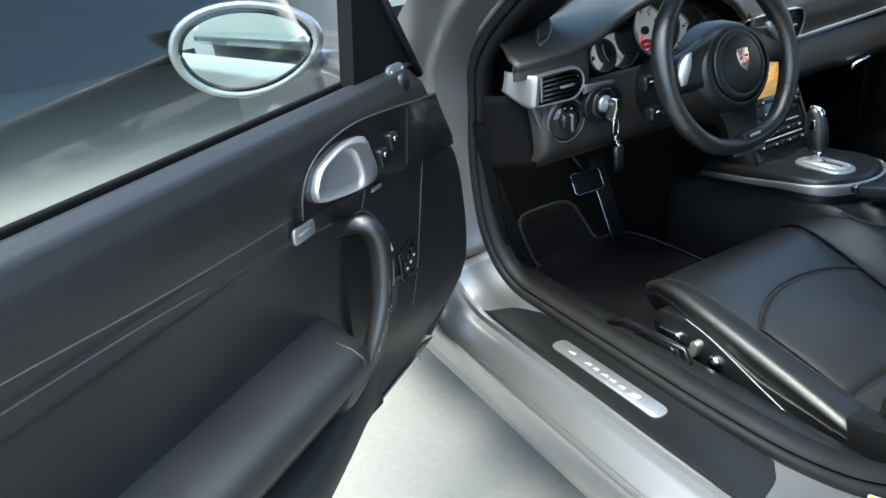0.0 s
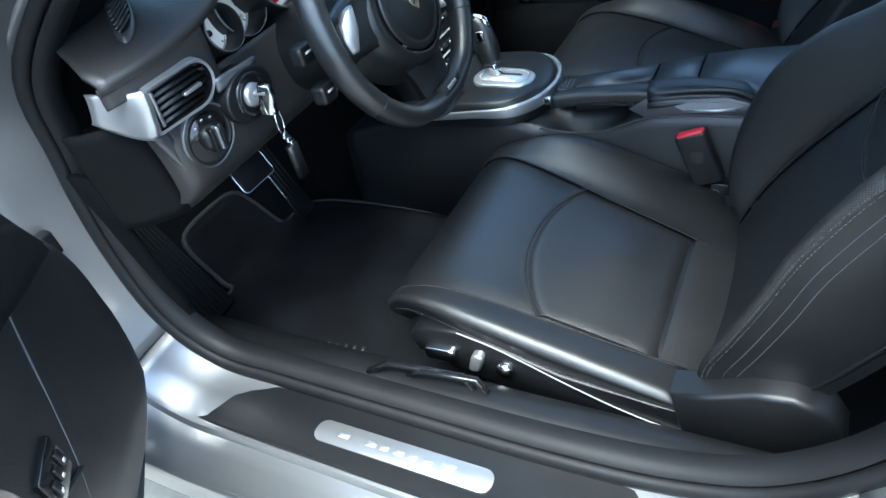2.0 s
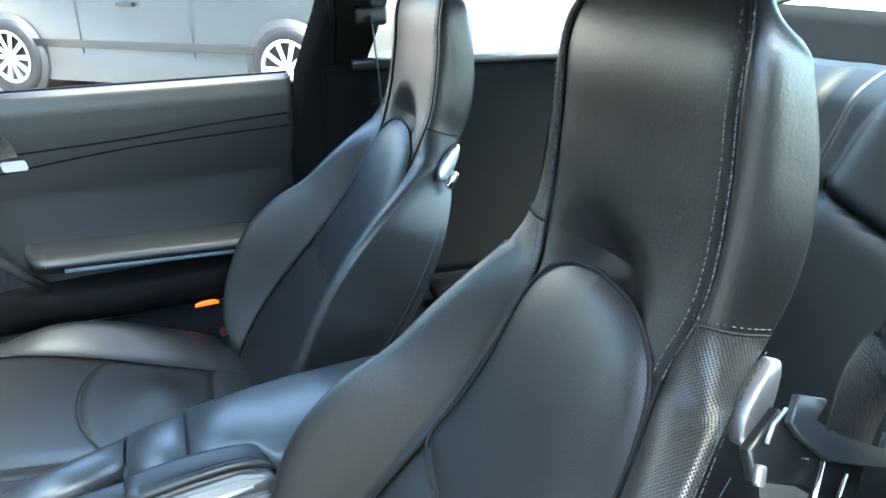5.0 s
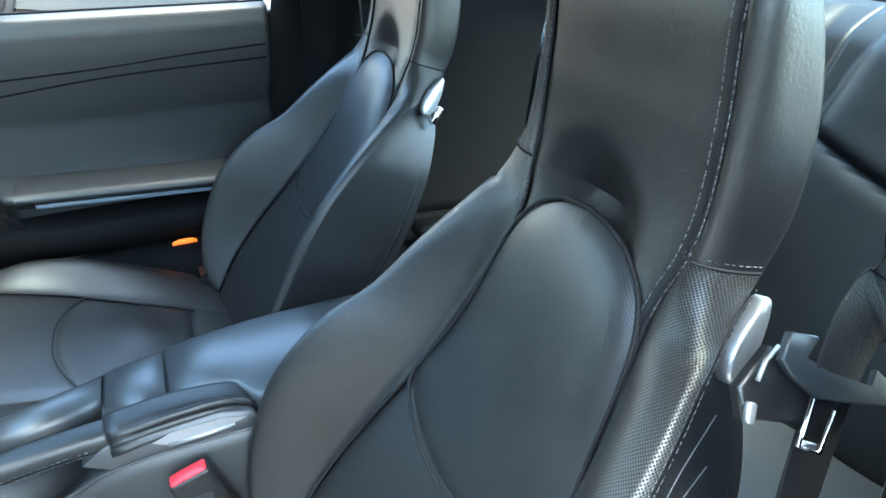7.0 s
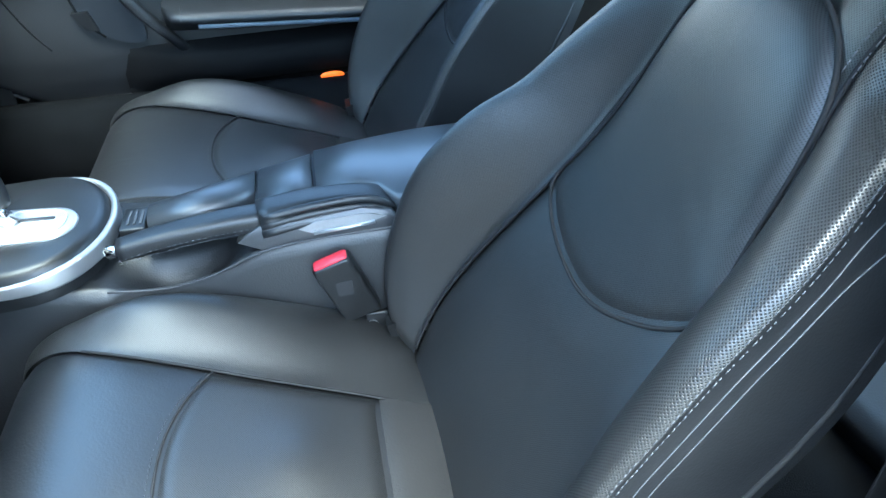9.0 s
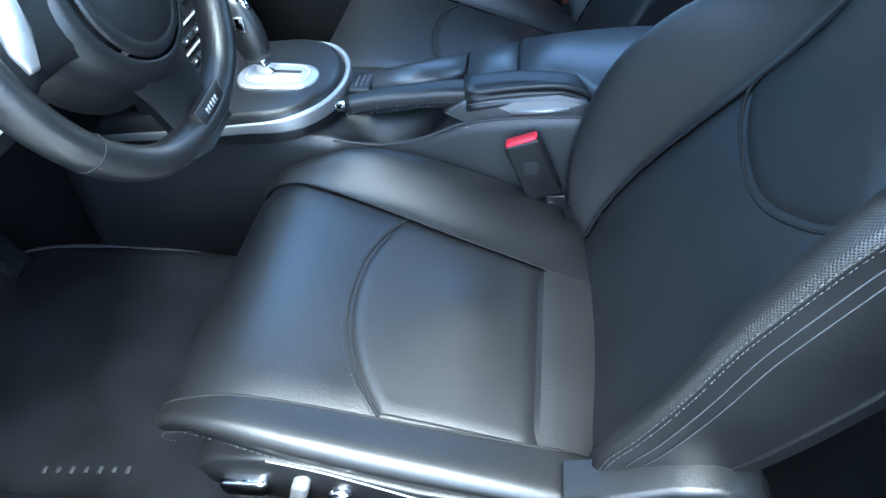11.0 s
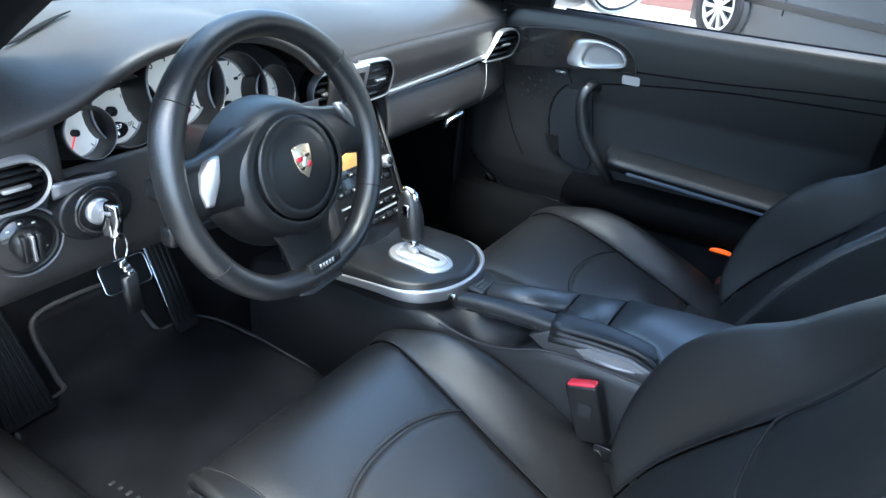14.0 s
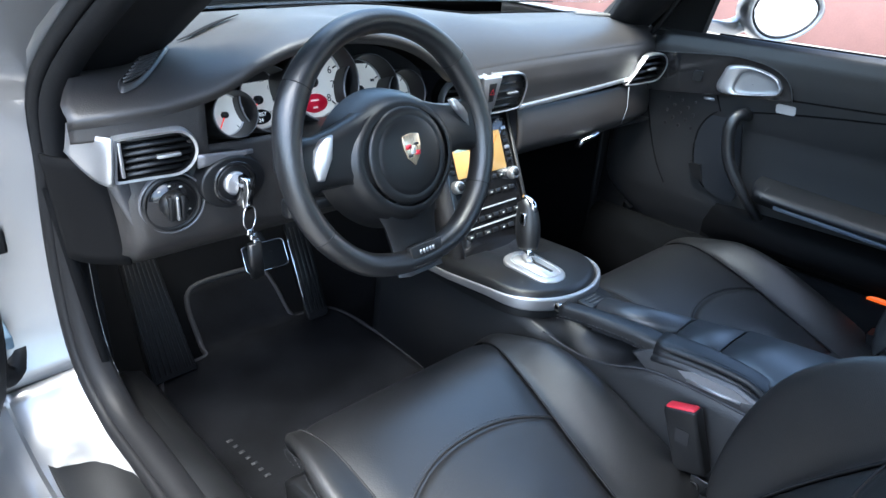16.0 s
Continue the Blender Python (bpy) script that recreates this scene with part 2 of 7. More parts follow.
def sweep(path, profile, up=(0, 0, 1), closed=False, caps=True, sizes=None):
    """A profile of (side, height) points carried along a path."""
    path = [Vector(p) for p in path]
    rings = []
    n = len(path)
    for i, p in enumerate(path):
        a = path[(i - 1) % n] if (closed or i) else p
        b = path[(i + 1) % n] if (closed or i < n - 1) else p
        t = (b - a).normalized()
        s = t.cross(Vector(up))
        s = s.normalized() if s.length > 1e-6 else Vector((1, 0, 0))
        h = s.cross(t).normalized()
        k = sizes[i] if sizes else 1.0
        rings.append([p + s * (x * k) + h * (y * k) for x, y in profile])
    if closed:
        rings.append(rings[0])
    return loft(rings, caps and not closed)


def round_profile(r, n=10, rx=None):
    rx = rx or r
    return [(rx * math.cos(2 * math.pi * k / n), r * math.sin(2 * math.pi * k / n)) for k in range(n)]


def rrect(w, h, r, n=4):
    """An outline of a rectangle with round corners, counter-clockwise."""
    r = min(r, w / 2, h / 2)
    out = []
    for cx, cy, a0 in ((w / 2 - r, h / 2 - r, 0), (-w / 2 + r, h / 2 - r, 90), (-w / 2 + r, -h / 2 + r, 180), (w / 2 - r, -h / 2 + r, 270)):
        for k in range(n + 1):
            a = radians(a0 + 90 * k / n)
            out.append((cx + r * math.cos(a), cy + r * math.sin(a)))
    return out


def frame_at(c, x_axis, y_axis):
    """A map from (a, b, h) to car coordinates: a along x_axis, b along y_axis, h along their normal."""
    c, x = Vector(c), Vector(x_axis).normalized()
    z = x.cross(Vector(y_axis)).normalized()
    y = z.cross(x)
    return lambda a, b, h=0.0: c + x * a + y * b + z * h


def slab(outline, at, h0, h1, bev=0.0):
    """An outline raised from h0 to h1 on a frame, with a bevelled upper edge."""
    n = len(outline)
    cx, cy = sum(p[0] for p in outline) / n, sum(p[1] for p in outline) / n

    def ring(k, h):
        out = []
        for x, y in outline:
            d = math.hypot(x - cx, y - cy) or 1
            f = max(0.0, 1 - k / d)
            out.append(at(cx + (x - cx) * f, cy + (y - cy) * f, h))
        return out
    rings = [ring(0, h0)]
    if bev:
        rings += [ring(0, h1 - bev), ring(bev * 0.3, h1 - bev * 0.3), ring(bev, h1)]
    else:
        rings.append(ring(0, h1))
    return loft(rings)


def box(c, size, bev=0.004, turn=None):
    """A box with rounded edges."""
    bm = bmesh.new()
    bmesh.ops.create_cube(bm, size=1.0)
    bmesh.ops.scale(bm, vec=size, verts=bm.verts)
    if bev:
        bmesh.ops.bevel(bm, geom=bm.edges[:], offset=min(bev, min(size) * 0.45), segments=2, affect="EDGES", profile=0.6)
    if turn:
        bmesh.ops.transform(bm, matrix=turn, verts=bm.verts)
    bmesh.ops.translate(bm, vec=c, verts=bm.verts)
    bm.verts.index_update()
    out = [v.co.copy() for v in bm.verts], [tuple(v.index for v in f.verts) for f in bm.faces]
    bm.free()
    return out


def lathe(profile, at, n=32):
    """(radius, height) rows turned round a frame's normal."""
    rings = [[at(r * math.cos(2 * math.pi * k / n), r * math.sin(2 * math.pi * k / n), h) for k in range(n)] for r, h in profile]
    return loft(rings, caps=False)


def stitches(path, length, gap, r, up=(0, 0, 1)):
    """A row of short threads along a path."""
    path = [Vector(p) for p in path]
    out, acc = [], 0.0
    for a, b in zip(path, path[1:]):
        d = (b - a).length
        while acc < d:
            p = a + (b - a) * (acc / d)
            q = a + (b - a) * min(1.0, (acc + length) / d)
            if (q - p).length > 1e-5:
                out.append(sweep([p, (p + q) / 2 + Vector(up) * r * 0.6, q], round_profile(r, 5), up=(0.3, 0.2, 0.9)))
            acc += length + gap
        acc -= d
    return join(*out)


# ---- ground ----
def ground_height(u, v):
    x, y = (u - 0.5) * 240, (v - 0.5) * 240
    return Vector((x, y, 0.006 * noise.noise(Vector((x * 0.35, y * 0.35, 0)))))


structure("ground", grid(ground_height, 60, 60), CONCRETE, "pale worn concrete yard with faint stains", "ground")

# ---- body shell of the car ----
OPENING = [(-0.555, 0.42, 1.20), (-0.628, 0.68, 1.035), (-0.687, 0.875, 0.875), (-0.695, 0.915, 0.74), (-0.703, 0.92, 0.60),
           (-0.707, 0.89, 0.47), (-0.700, 0.82, 0.392), (-0.695, 0.70, 0.377), (-0.695, 0.50, 0.375), (-0.695, 0.30, 0.375), (-0.69, 0.15, 0.382),
           (-0.685, 0.04, 0.42), (-0.675, -0.05, 0.51), (-0.665, -0.10, 0.65), (-0.65, -0.13, 0.85), (-0.60, -0.13, 1.05), (-0.565, -0.05, 1.18)]
edge_path = smooth_path(OPENING, 96)

car = thing("car_body", (0, 0.4, 0.0), "silver two-door sports car body with an open driver's door", "car")
flange = [(0.006, 0.03), (-0.004, 0.0), (-0.010, -0.02), (-0.0125, -0.055), (-0.014, -0.092), (-0.019, -0.106), (-0.029, -0.110), (-0.032, -0.122), (-0.035, -0.134), (-0.043, -0.145), (-0.047, -0.160), (-0.056, -0.172)]
plain = [(0.006, 0.03), (-0.004, 0.0), (-0.010, -0.02), (-0.013, -0.085), (-0.020, -0.112), (-0.040, -0.150), (-0.056, -0.172)]
low = [i for i, p in enumerate(edge_path) if p.z < 0.46]
for run, shape in ((edge_path[:low[0] + 1], plain), (edge_path[low[0]:low[-1] + 1], flange), (edge_path[low[-1]:], plain)):
    part("door_frame", sweep(run, shape, up=(1, 0, 0), caps=False), PAINT, car, "silver painted door frame", edge=28, solid=0.004)


def mirrored(geo, out_=0.0):
    return [Vector((out_ - v[0], v[1], v[2])) for v in geo[0]], [tuple(reversed(f)) for f in geo[1]]


# Passenger frame and seals: darkened copies of the driver's, shade put into colour.
part("inner_frame", mirrored(sweep(edge_path, flange[:9], up=(1, 0, 0), caps=False), 0.045), DULLSHADE, car, "passenger door frame darkened to a shade black", edge=50, solid=0.004)
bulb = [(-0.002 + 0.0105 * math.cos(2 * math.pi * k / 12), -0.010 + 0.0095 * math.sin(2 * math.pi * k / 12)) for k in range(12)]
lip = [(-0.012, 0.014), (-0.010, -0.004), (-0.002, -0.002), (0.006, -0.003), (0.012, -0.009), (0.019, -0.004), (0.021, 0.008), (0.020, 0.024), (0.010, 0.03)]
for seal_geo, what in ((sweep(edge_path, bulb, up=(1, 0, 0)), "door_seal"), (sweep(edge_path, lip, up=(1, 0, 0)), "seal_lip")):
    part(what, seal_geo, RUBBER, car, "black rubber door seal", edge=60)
    part(what, mirrored(seal_geo, 0.045), DULLSHADE, car, edge=60)

# outer rocker under the sill
rocker = [(-0.864, 0.325), (-0.868, 0.30), (-0.864, 0.25), (-0.85, 0.20), (-0.82, 0.17), (-0.70, 0.16)]
for sx in (1, -1):
    part("rocker", loft([[Vector((sx * x, y, z)) for x, z in rocker] for y in (1.05, 0.6, 0.1, -0.25)], closed=False), PAINT, car, edge=40, solid=0.004)


# front wings with their wheel arches
ARCH = 0.365
WHEELS = (1.62, -0.73)
wing_line = smooth_path([(0.70, 0, 0.868), (0.78, 0, 0.868), (0.85, 0, 0.846), (0.888, 0, 0.79), (0.902, 0, 0.70), (0.905, 0, 0.55), (0.902, 0, 0.40), (0.89, 0, 0.20)], 60)


def arch_height(y, foot, centre):
    """The lower edge of a wing: its foot, or the wheel arch above it."""
    d = ARCH * ARCH - (y - centre) ** 2
    return max(foot, 0.32 + math.sqrt(d)) if d > 0 else foot


def front_wing(sx):
    rings = []
    for k in range(61):
        y = 0.955 + 1.245 * k / 60
        low_z, drop = arch_height(y, 0.20, WHEELS[0]), 0.10 * max(0.0, (y - 1.5) / 0.7) ** 2
        row = [p for p in wing_line if p.z >= low_z]
        row = [row[round(q * (len(row) - 1) / 24)] for q in range(25)]
        row[-1] = Vector((row[-1].x, 0, low_z))
        rings.append([Vector((sx * p.x, y, p.z - drop * (p.z - 0.2) / 0.67)) for p in row])
    return loft(rings, caps=False, closed=False)


for sx in (-1, 1):
    part("front_wing", front_wing(sx), PAINT, car, "silver front wing over the wheel", solid=0.003)
    for wy in WHEELS:
        liner = loft([[Vector((sx * x, wy + (ARCH - 0.004) * math.cos(math.pi * k / 24), 0.32 + (ARCH - 0.004) * math.sin(math.pi * k / 24))) for k in range(25)] for x in (0.885, 0.80, 0.70)], caps=False, closed=False)
        part("wheel_liner", liner, DULLSHADE, car, solid=0.003)
        hub_ = frame_at((sx * 0.79, wy, 0.32), (0, -sx, 0), (0, 0, 1))
        tyre = part("wheel", lathe([(0.215, -0.11), (0.30, -0.115), (0.32, -0.09), (0.32, 0.06), (0.30, 0.085), (0.235, 0.09), (0.222, 0.08)], hub_, 48), RUBBER, car, "dark tyre on a silver alloy wheel")
        part("rim", lathe([(0.232, 0.088), (0.226, 0.094), (0.214, 0.080), (0.205, 0.0), (0.20, -0.10)], hub_, 48), SATIN, tyre)
        part("brake_disc", lathe([(0.165, 0.0), (0.165, -0.02), (0.06, -0.02), (0.06, 0.0), (0.165, 0.0)], hub_, 40), MIDRING, tyre)
        for k in range(5):
            q = 2 * math.pi * k / 5 + 0.3
            part("spoke", loft([[hub_(math.cos(q) * d - math.sin(q) * a, math.sin(q) * d + math.cos(q) * a, h + c) for a, h in ((-w, -0.02), (-w * 0.7, 0.0), (w * 0.7, 0.0), (w, -0.02))] for d, w, c in ((0.03, 0.030, 0.045), (0.10, 0.026, 0.060), (0.17, 0.030, 0.072), (0.218, 0.040, 0.080))]), SATIN, tyre)
        part("hub_cap", lathe([(0.045, 0.03), (0.042, 0.056), (0.03, 0.062), (0.0, 0.062)], hub_, 24), SATIN, tyre)


def hinge_pillar(sx):
    def f(u, v):
        z = 0.34 + 0.52 * v
        return Vector((sx * (0.75 + 0.15 * u), 0.935 + 0.02 * u + 0.02 * v, z))
    return grid(f, 4, 8)


for sx in (-1, 1):
    part("hinge_pillar", hinge_pillar(sx), PAINT, car, solid=0.003)


def bonnet(u, v):
    x = -0.72 + 1.44 * u
    y = 1.42 + 0.85 * v
    return Vector((x, y, 0.86 - 0.03 * (2 * u - 1) ** 2 - 0.20 * v * v))


part("bonnet", grid(bonnet, 16, 10), PAINT, car, solid=0.003)


def cowl(u, v):
    x = -0.72 + 1.44 * u
    y = 1.22 + 0.05 * (1 - (2 * u - 1) ** 2) + 0.20 * v
    return Vector((x, y, 0.885 + 0.012 * (1 - (2 * u - 1) ** 2) - 0.02 * v))


part("cowl", grid(cowl, 16, 4), PLASTIC, car, solid=0.004)


def rear_quarter(sx):
    def f(u, v):
        y = -0.10 - 1.3 * u
        foot = arch_height(y, 0.25, WHEELS[1])
        z = foot + (0.87 - foot) * v
        return Vector((sx * (0.80 + 0.09 * math.sin((z - 0.25) / 0.62 * 2.4) + 0.05 * u * (1 - u) * 4), y, z))
    return grid(f, 48, 12)


for sx in (-1, 1):
    part("rear_wing", rear_quarter(sx), PAINT, car, solid=0.003)


PILLAR = material("pillar_cloth", (0.0032, 0.0034, 0.0042), 0.8, vary=0.15, scale=15, bump=0.4, grain=600, spec=0.2)
# windscreen pillars, trimmed black inside
pillar_edge = smooth_path([(-0.555, 0.42, 1.205), (-0.628, 0.68, 1.038), (-0.684, 0.865, 0.885), (-0.692, 0.90, 0.83)], 24)
trim_rings = [[p + Vector((o[0] * line1([(0.83, 0.72), (0.90, 1.0), (0.96, 1.35), (1.2, 1.35)], p.z), o[1], o[2])) for o in ((0.004, 0.004, -0.012), (0.030, 0.018, -0.022), (0.065, 0.036, -0.040), (0.088, 0.055, -0.045), (0.095, 0.085, -0.030), (0.070, 0.10, 0.0), (0.0, 0.05, 0.012))] for p in pillar_edge]
skin_rings = [[p + Vector(o) for o in ((-0.012, 0.012, -0.006), (-0.040, 0.024, -0.004), (-0.055, 0.050, 0.010), (-0.040, 0.085, 0.030), (0.02, 0.11, 0.035), (0.06, 0.11, 0.01))] for p in pillar_edge]
for sx in (1, -1):
    g, g2 = loft(trim_rings), loft(skin_rings)
    part("pillar_trim", g if sx == 1 else mirrored(g), PILLAR, car, "black padded windscreen pillar trim")
    part("windscreen_pillar", g2 if sx == 1 else mirrored(g2), PAINT, car)

# windscreen
def screen(u, v):
    a = 2 * u - 1
    w = 0.74 - 0.17 * v
    return Vector((a * w, 1.26 - 0.19 * a * a - 0.82 * v + 0.06 * v * a * a, 0.90 + 0.345 * v - 0.05 * v * a * a))


glass_screen = part("windscreen", grid(screen, 20, 12), GLASS, car, "clear windscreen glass", solid=0.004)
glass_screen.visible_shadow = False

# windscreen header and rear deck: the soft top is folded away
header = [Vector((-0.60 + 1.20 * k / 20, 0.43 + 0.05 * (1 - (k / 10 - 1) ** 2), 1.205 + 0.045 * (1 - (k / 10 - 1) ** 2))) for k in range(21)]
part("screen_header", sweep(header, rrect(0.07, 0.035, 0.014)), PAINT, car, "silver windscreen header")
part("header_trim", sweep([p + Vector((0, -0.01, -0.022)) for p in header], rrect(0.075, 0.022, 0.008)), PLASTIC, car)
part("rear_deck", grid(lambda u, v: Vector((-0.72 + 1.44 * u, -1.08 - 0.85 * v, 0.985 - 0.05 * (2 * u - 1) ** 2 - 0.16 * v * v)), 14, 8), PAINT, car, solid=0.003)


def roof_point(u, v):
    a = 2 * u - 1
    y = 0.45 - 1.07 * v
    rise = 0.055 * math.sin(math.pi * min(1.0, 0.12 + 0.72 * v)) - 0.055 * math.sin(math.pi * 0.12)
    return Vector((a * (0.585 - 0.02 * v), y, 1.212 + 0.045 * (1 - a * a) + rise - 0.035 * abs(a) ** 6))


part("roof_panel", grid(roof_point, 20, 16), PAINT, car, "silver roof panel", solid=0.004)
part("headlining", grid(lambda u, v: roof_point(0.02 + 0.96 * u, 0.02 + 0.96 * v) - Vector((0, 0, 0.028)), 16, 12), material("grey_headlining", (0.085, 0.085, 0.088), 0.95, vary=0.08, scale=20, bump=0.4, grain=700), car, "dark grey cloth headlining", solid=0.004)
part("rear_window", grid(lambda u, v: Vector(((2 * u - 1) * (0.50 + 0.03 * v), -0.63 - 0.47 * v - 0.03 * (1 - (2 * u - 1) ** 2), 1.238 - 0.255 * v + 0.02 * (1 - (2 * u - 1) ** 2))), 14, 8), GLASS, car, "clear sloping rear window", solid=0.004)
for sx in (-1, 1):
    rail = smooth_path([(sx * 0.585, 0.44, 1.205), (sx * 0.590, 0.10, 1.222), (sx * 0.585, -0.25, 1.218), (sx * 0.575, -0.60, 1.165), (sx * 0.60, -1.00, 1.015), (sx * 0.63, -1.30, 0.90)], 30)
    part("roof_rail", sweep(rail, rrect(0.045, 0.035, 0.012), sizes=[1.0 + 0.9 * max(0, k - 18) / 12 for k in range(31)]), PAINT, car, "silver roof rail")
    part("rail_trim", sweep([p + Vector((-sx * 0.024, 0, -0.012)) for p in rail[:22]], rrect(0.02, 0.03, 0.008)), PLASTIC, car)

for sx in (-1, 1):
    part("post_filler", box((sx * 0.692, 0.948, 0.54), (0.075, 0.012, 0.50), 0.004), RUBBER, car)
for wx, wl in ((-0.36, 0.52), (0.14, 0.60)):
    wiper = thing("wiper", (wx, 1.36, 0.89), "black windscreen wiper lying at the foot of the glass", "wiper", "wipers")
    lie = lambda k, wx=wx, wl=wl: Vector((wx + wl * k, 1.300 + 0.03 * math.sin(3.1 * k), 0.893 + 0.012 * math.sin(3.1 * k)))
    part("blade", sweep([lie(k / 12) for k in range(13)], rrect(0.010, 0.014, 0.003)), RUBBER, wiper)
    part("arm", sweep([lie(0.5) + Vector((0, 0.004, 0.012)), lie(0.15) + Vector((0, 0.03, 0.020)), lie(-0.12) + Vector((0, 0.07, 0.010))], rrect(0.014, 0.008, 0.003)), PLASTIC, wiper)
    part("pivot", lathe([(0.012, -0.02), (0.012, 0.012), (0.006, 0.018), (0.0, 0.018)], frame_at(lie(-0.12) + Vector((0, 0.07, 0.0)), (1, 0, 0), (0, 1, 0)), 12), PLASTIC, wiper)

# floor pan, tunnel sides and bulkheads
def floor_pan(u, v):
    x = -0.68 + 1.36 * u
    y = -1.0 + 2.45 * v
    z = 0.205
    if y > 1.14:
        z += (y - 1.14) * 1.25
    if y < 0.0:
        z += min(0.16, -y * 0.8)
    return Vector((x, y, z))


structure("floor", grid(floor_pan, 24, 40), CARPET, "black carpeted car floor and toe board", "floor", solid=0.01)
structure("bulkhead", grid(lambda u, v: Vector((-0.72 + 1.44 * u, 1.42, 0.2 + 0.72 * v)), 4, 4), CARPET, "dark carpeted bulkhead under the dashboard", "wall", solid=0.01)
for sx in (-1, 1):
    kick = grid(lambda u, v: Vector((sx * (0.665 - 0.03 * u + 0.045 * v), 0.86 + 0.5 * u, 0.20 + 0.52 * v)), 8, 8)
    structure("kick_panel", kick, CARPET, "black carpeted kick panel in the footwell", "trim", solid=0.01)
    sill_in = loft([[Vector((sx * x, y, z)) for x, z in [(0.58, 0.20), (0.605, 0.34), (0.625, 0.378), (0.65, 0.388), (0.676, 0.384), (0.69, 0.37)]] for y in (0.92, 0.6, 0.3, 0.0, -0.15)], closed=False)
    structure("sill_carpet", sill_in, CARPET if sx > 0 else PLASTIC, "black inner sill cover", "trim", edge=50, solid=0.004)

# sill guard with its brushed name plate
guard = thing("sill_guard", (-0.75, 0.48, 0.365), "black plastic sill guard on the silver door sill", "sill guard")
gout = [(-0.700, 0.868), (-0.698, 0.085), (-0.716, 0.078), (-0.785, 0.098), (-0.800, 0.14), (-0.798, 0.82), (-0.788, 0.846), (-0.755, 0.860)]
ga = frame_at((0, 0, 0.362), (1, 0, 0), (0, 1, 0))
part("cover", slab(gout, ga, 0.0, 0.0075, 0.003), PLASTIC, guard, edge=40)
pa = frame_at((-0.7575, 0.477, 0.3695), (0, 1, 0), (-1, 0, 0))
plate = part("name_plate", slab(rrect(0.262, 0.033, 0.014), pa, 0, 0.002, 0.0006), SATIN, guard, "brushed silver name plate with raised lettering bars", edge=40)
for a, w in ((-0.07, 0.02), (-0.042, 0.014), (-0.02, 0.013), (0.0, 0.014), (0.022, 0.012), (0.042, 0.014), (0.085, 0.016)):
    part("letter_bar", slab([(x + a + 0.15 * y, y) for x, y in rrect(w, 0.007 if a > -0.06 else 0.014, 0.001)], pa, 0.002, 0.0023), PIPING, plate)


# ---- seats ----
def yz_normals(path, sign):
    out = []
    n = len(path)
    for i in range(n):
        t = (path[min(n - 1, i + 1)] - path[max(0, i - 1)]).normalized()
        out.append(Vector((0, -t.z * sign, t.y * sign)))
    return out


def edge_spline(pts, n):
    """n + 1 points of (side, height) on a smooth curve through pts."""
    return [(p.x, p.y) for p in smooth_path([(x, y, 0) for x, y in pts], n)]


def roll(xs, w, h, d, tp):
    """A stuffed roll from the seam at xs over its crest to the flank at w."""
    dw = w - xs
    if h > 0:
        return edge_spline([(xs, -0.001), (xs + 0.14 * dw, 0.10 * h), (xs + 0.42 * dw, 0.62 * h), (xs + 0.70 * dw, h), (xs + 0.92 * dw, 0.86 * h), (w + 0.004, 0.42 * h - 0.006), (w, -0.35 * d), (w - tp, -d)], 28)
    return edge_spline([(xs, -0.002), (xs + 0.30 * dw, 0.05 * h), (xs + 0.66 * dw, 0.30 * h), (xs + 0.92 * dw, 0.72 * h), (w, 1.10 * h - 0.010), (w - 0.10 * tp, 0.60 * h - 0.4 * d), (w - 0.45 * tp, 0.25 * h - 0.75 * d), (w - tp, -d)], 28)


def wing(xs, w, h, d, tp):
    """A bolster that rises to a sewn edge at w, with a flat flank behind."""
    if h <= 0:
        return roll(xs, w, h, d, tp)
    out = []
    for k in range(17):
        q = k / 16
        out.append((xs + (w - xs) * q, h * math.sin(min(1.0, q * 1.08) * math.pi / 2) ** 0.85 - 0.004 * (1 - q) ** 8))
    out += [(w + 0.003, h - 0.003), (w + 0.0045, h - 0.009)]
    for k in range(1, 11):
        out.append((w + 0.003 - tp * k / 10, h - 0.012 - (d + h - 0.012) * k / 10))
    return out


def sewn(rings):
    """A sheet of rings with its own cloth coordinates in metres, for the holes punched in it."""
    geo = loft(rings, closed=False)
    mid = len(rings[0]) // 2
    run, cloth = 0.0, []
    for i, r in enumerate(rings):
        if i:
            run += (r[mid] - rings[i - 1][mid]).length
        across = 0.0
        for k, p in enumerate(r):
            if k:
                across += (p - r[k - 1]).length
            cloth.append((run, across, 0.0))
    return geo, cloth


def leather_part(name, sheet, mat, parent, label=""):
    """A sewn sheet as a part, with its cloth coordinates kept on the mesh."""
    geo, cloth = sheet
    ob = part(name, geo, mat, parent, label)
    at = ob.data.attributes.new("cloth", "FLOAT_VECTOR", "POINT")
    at.data.foreach_set("vector", np.array(cloth, dtype=np.float32).ravel())
    return ob


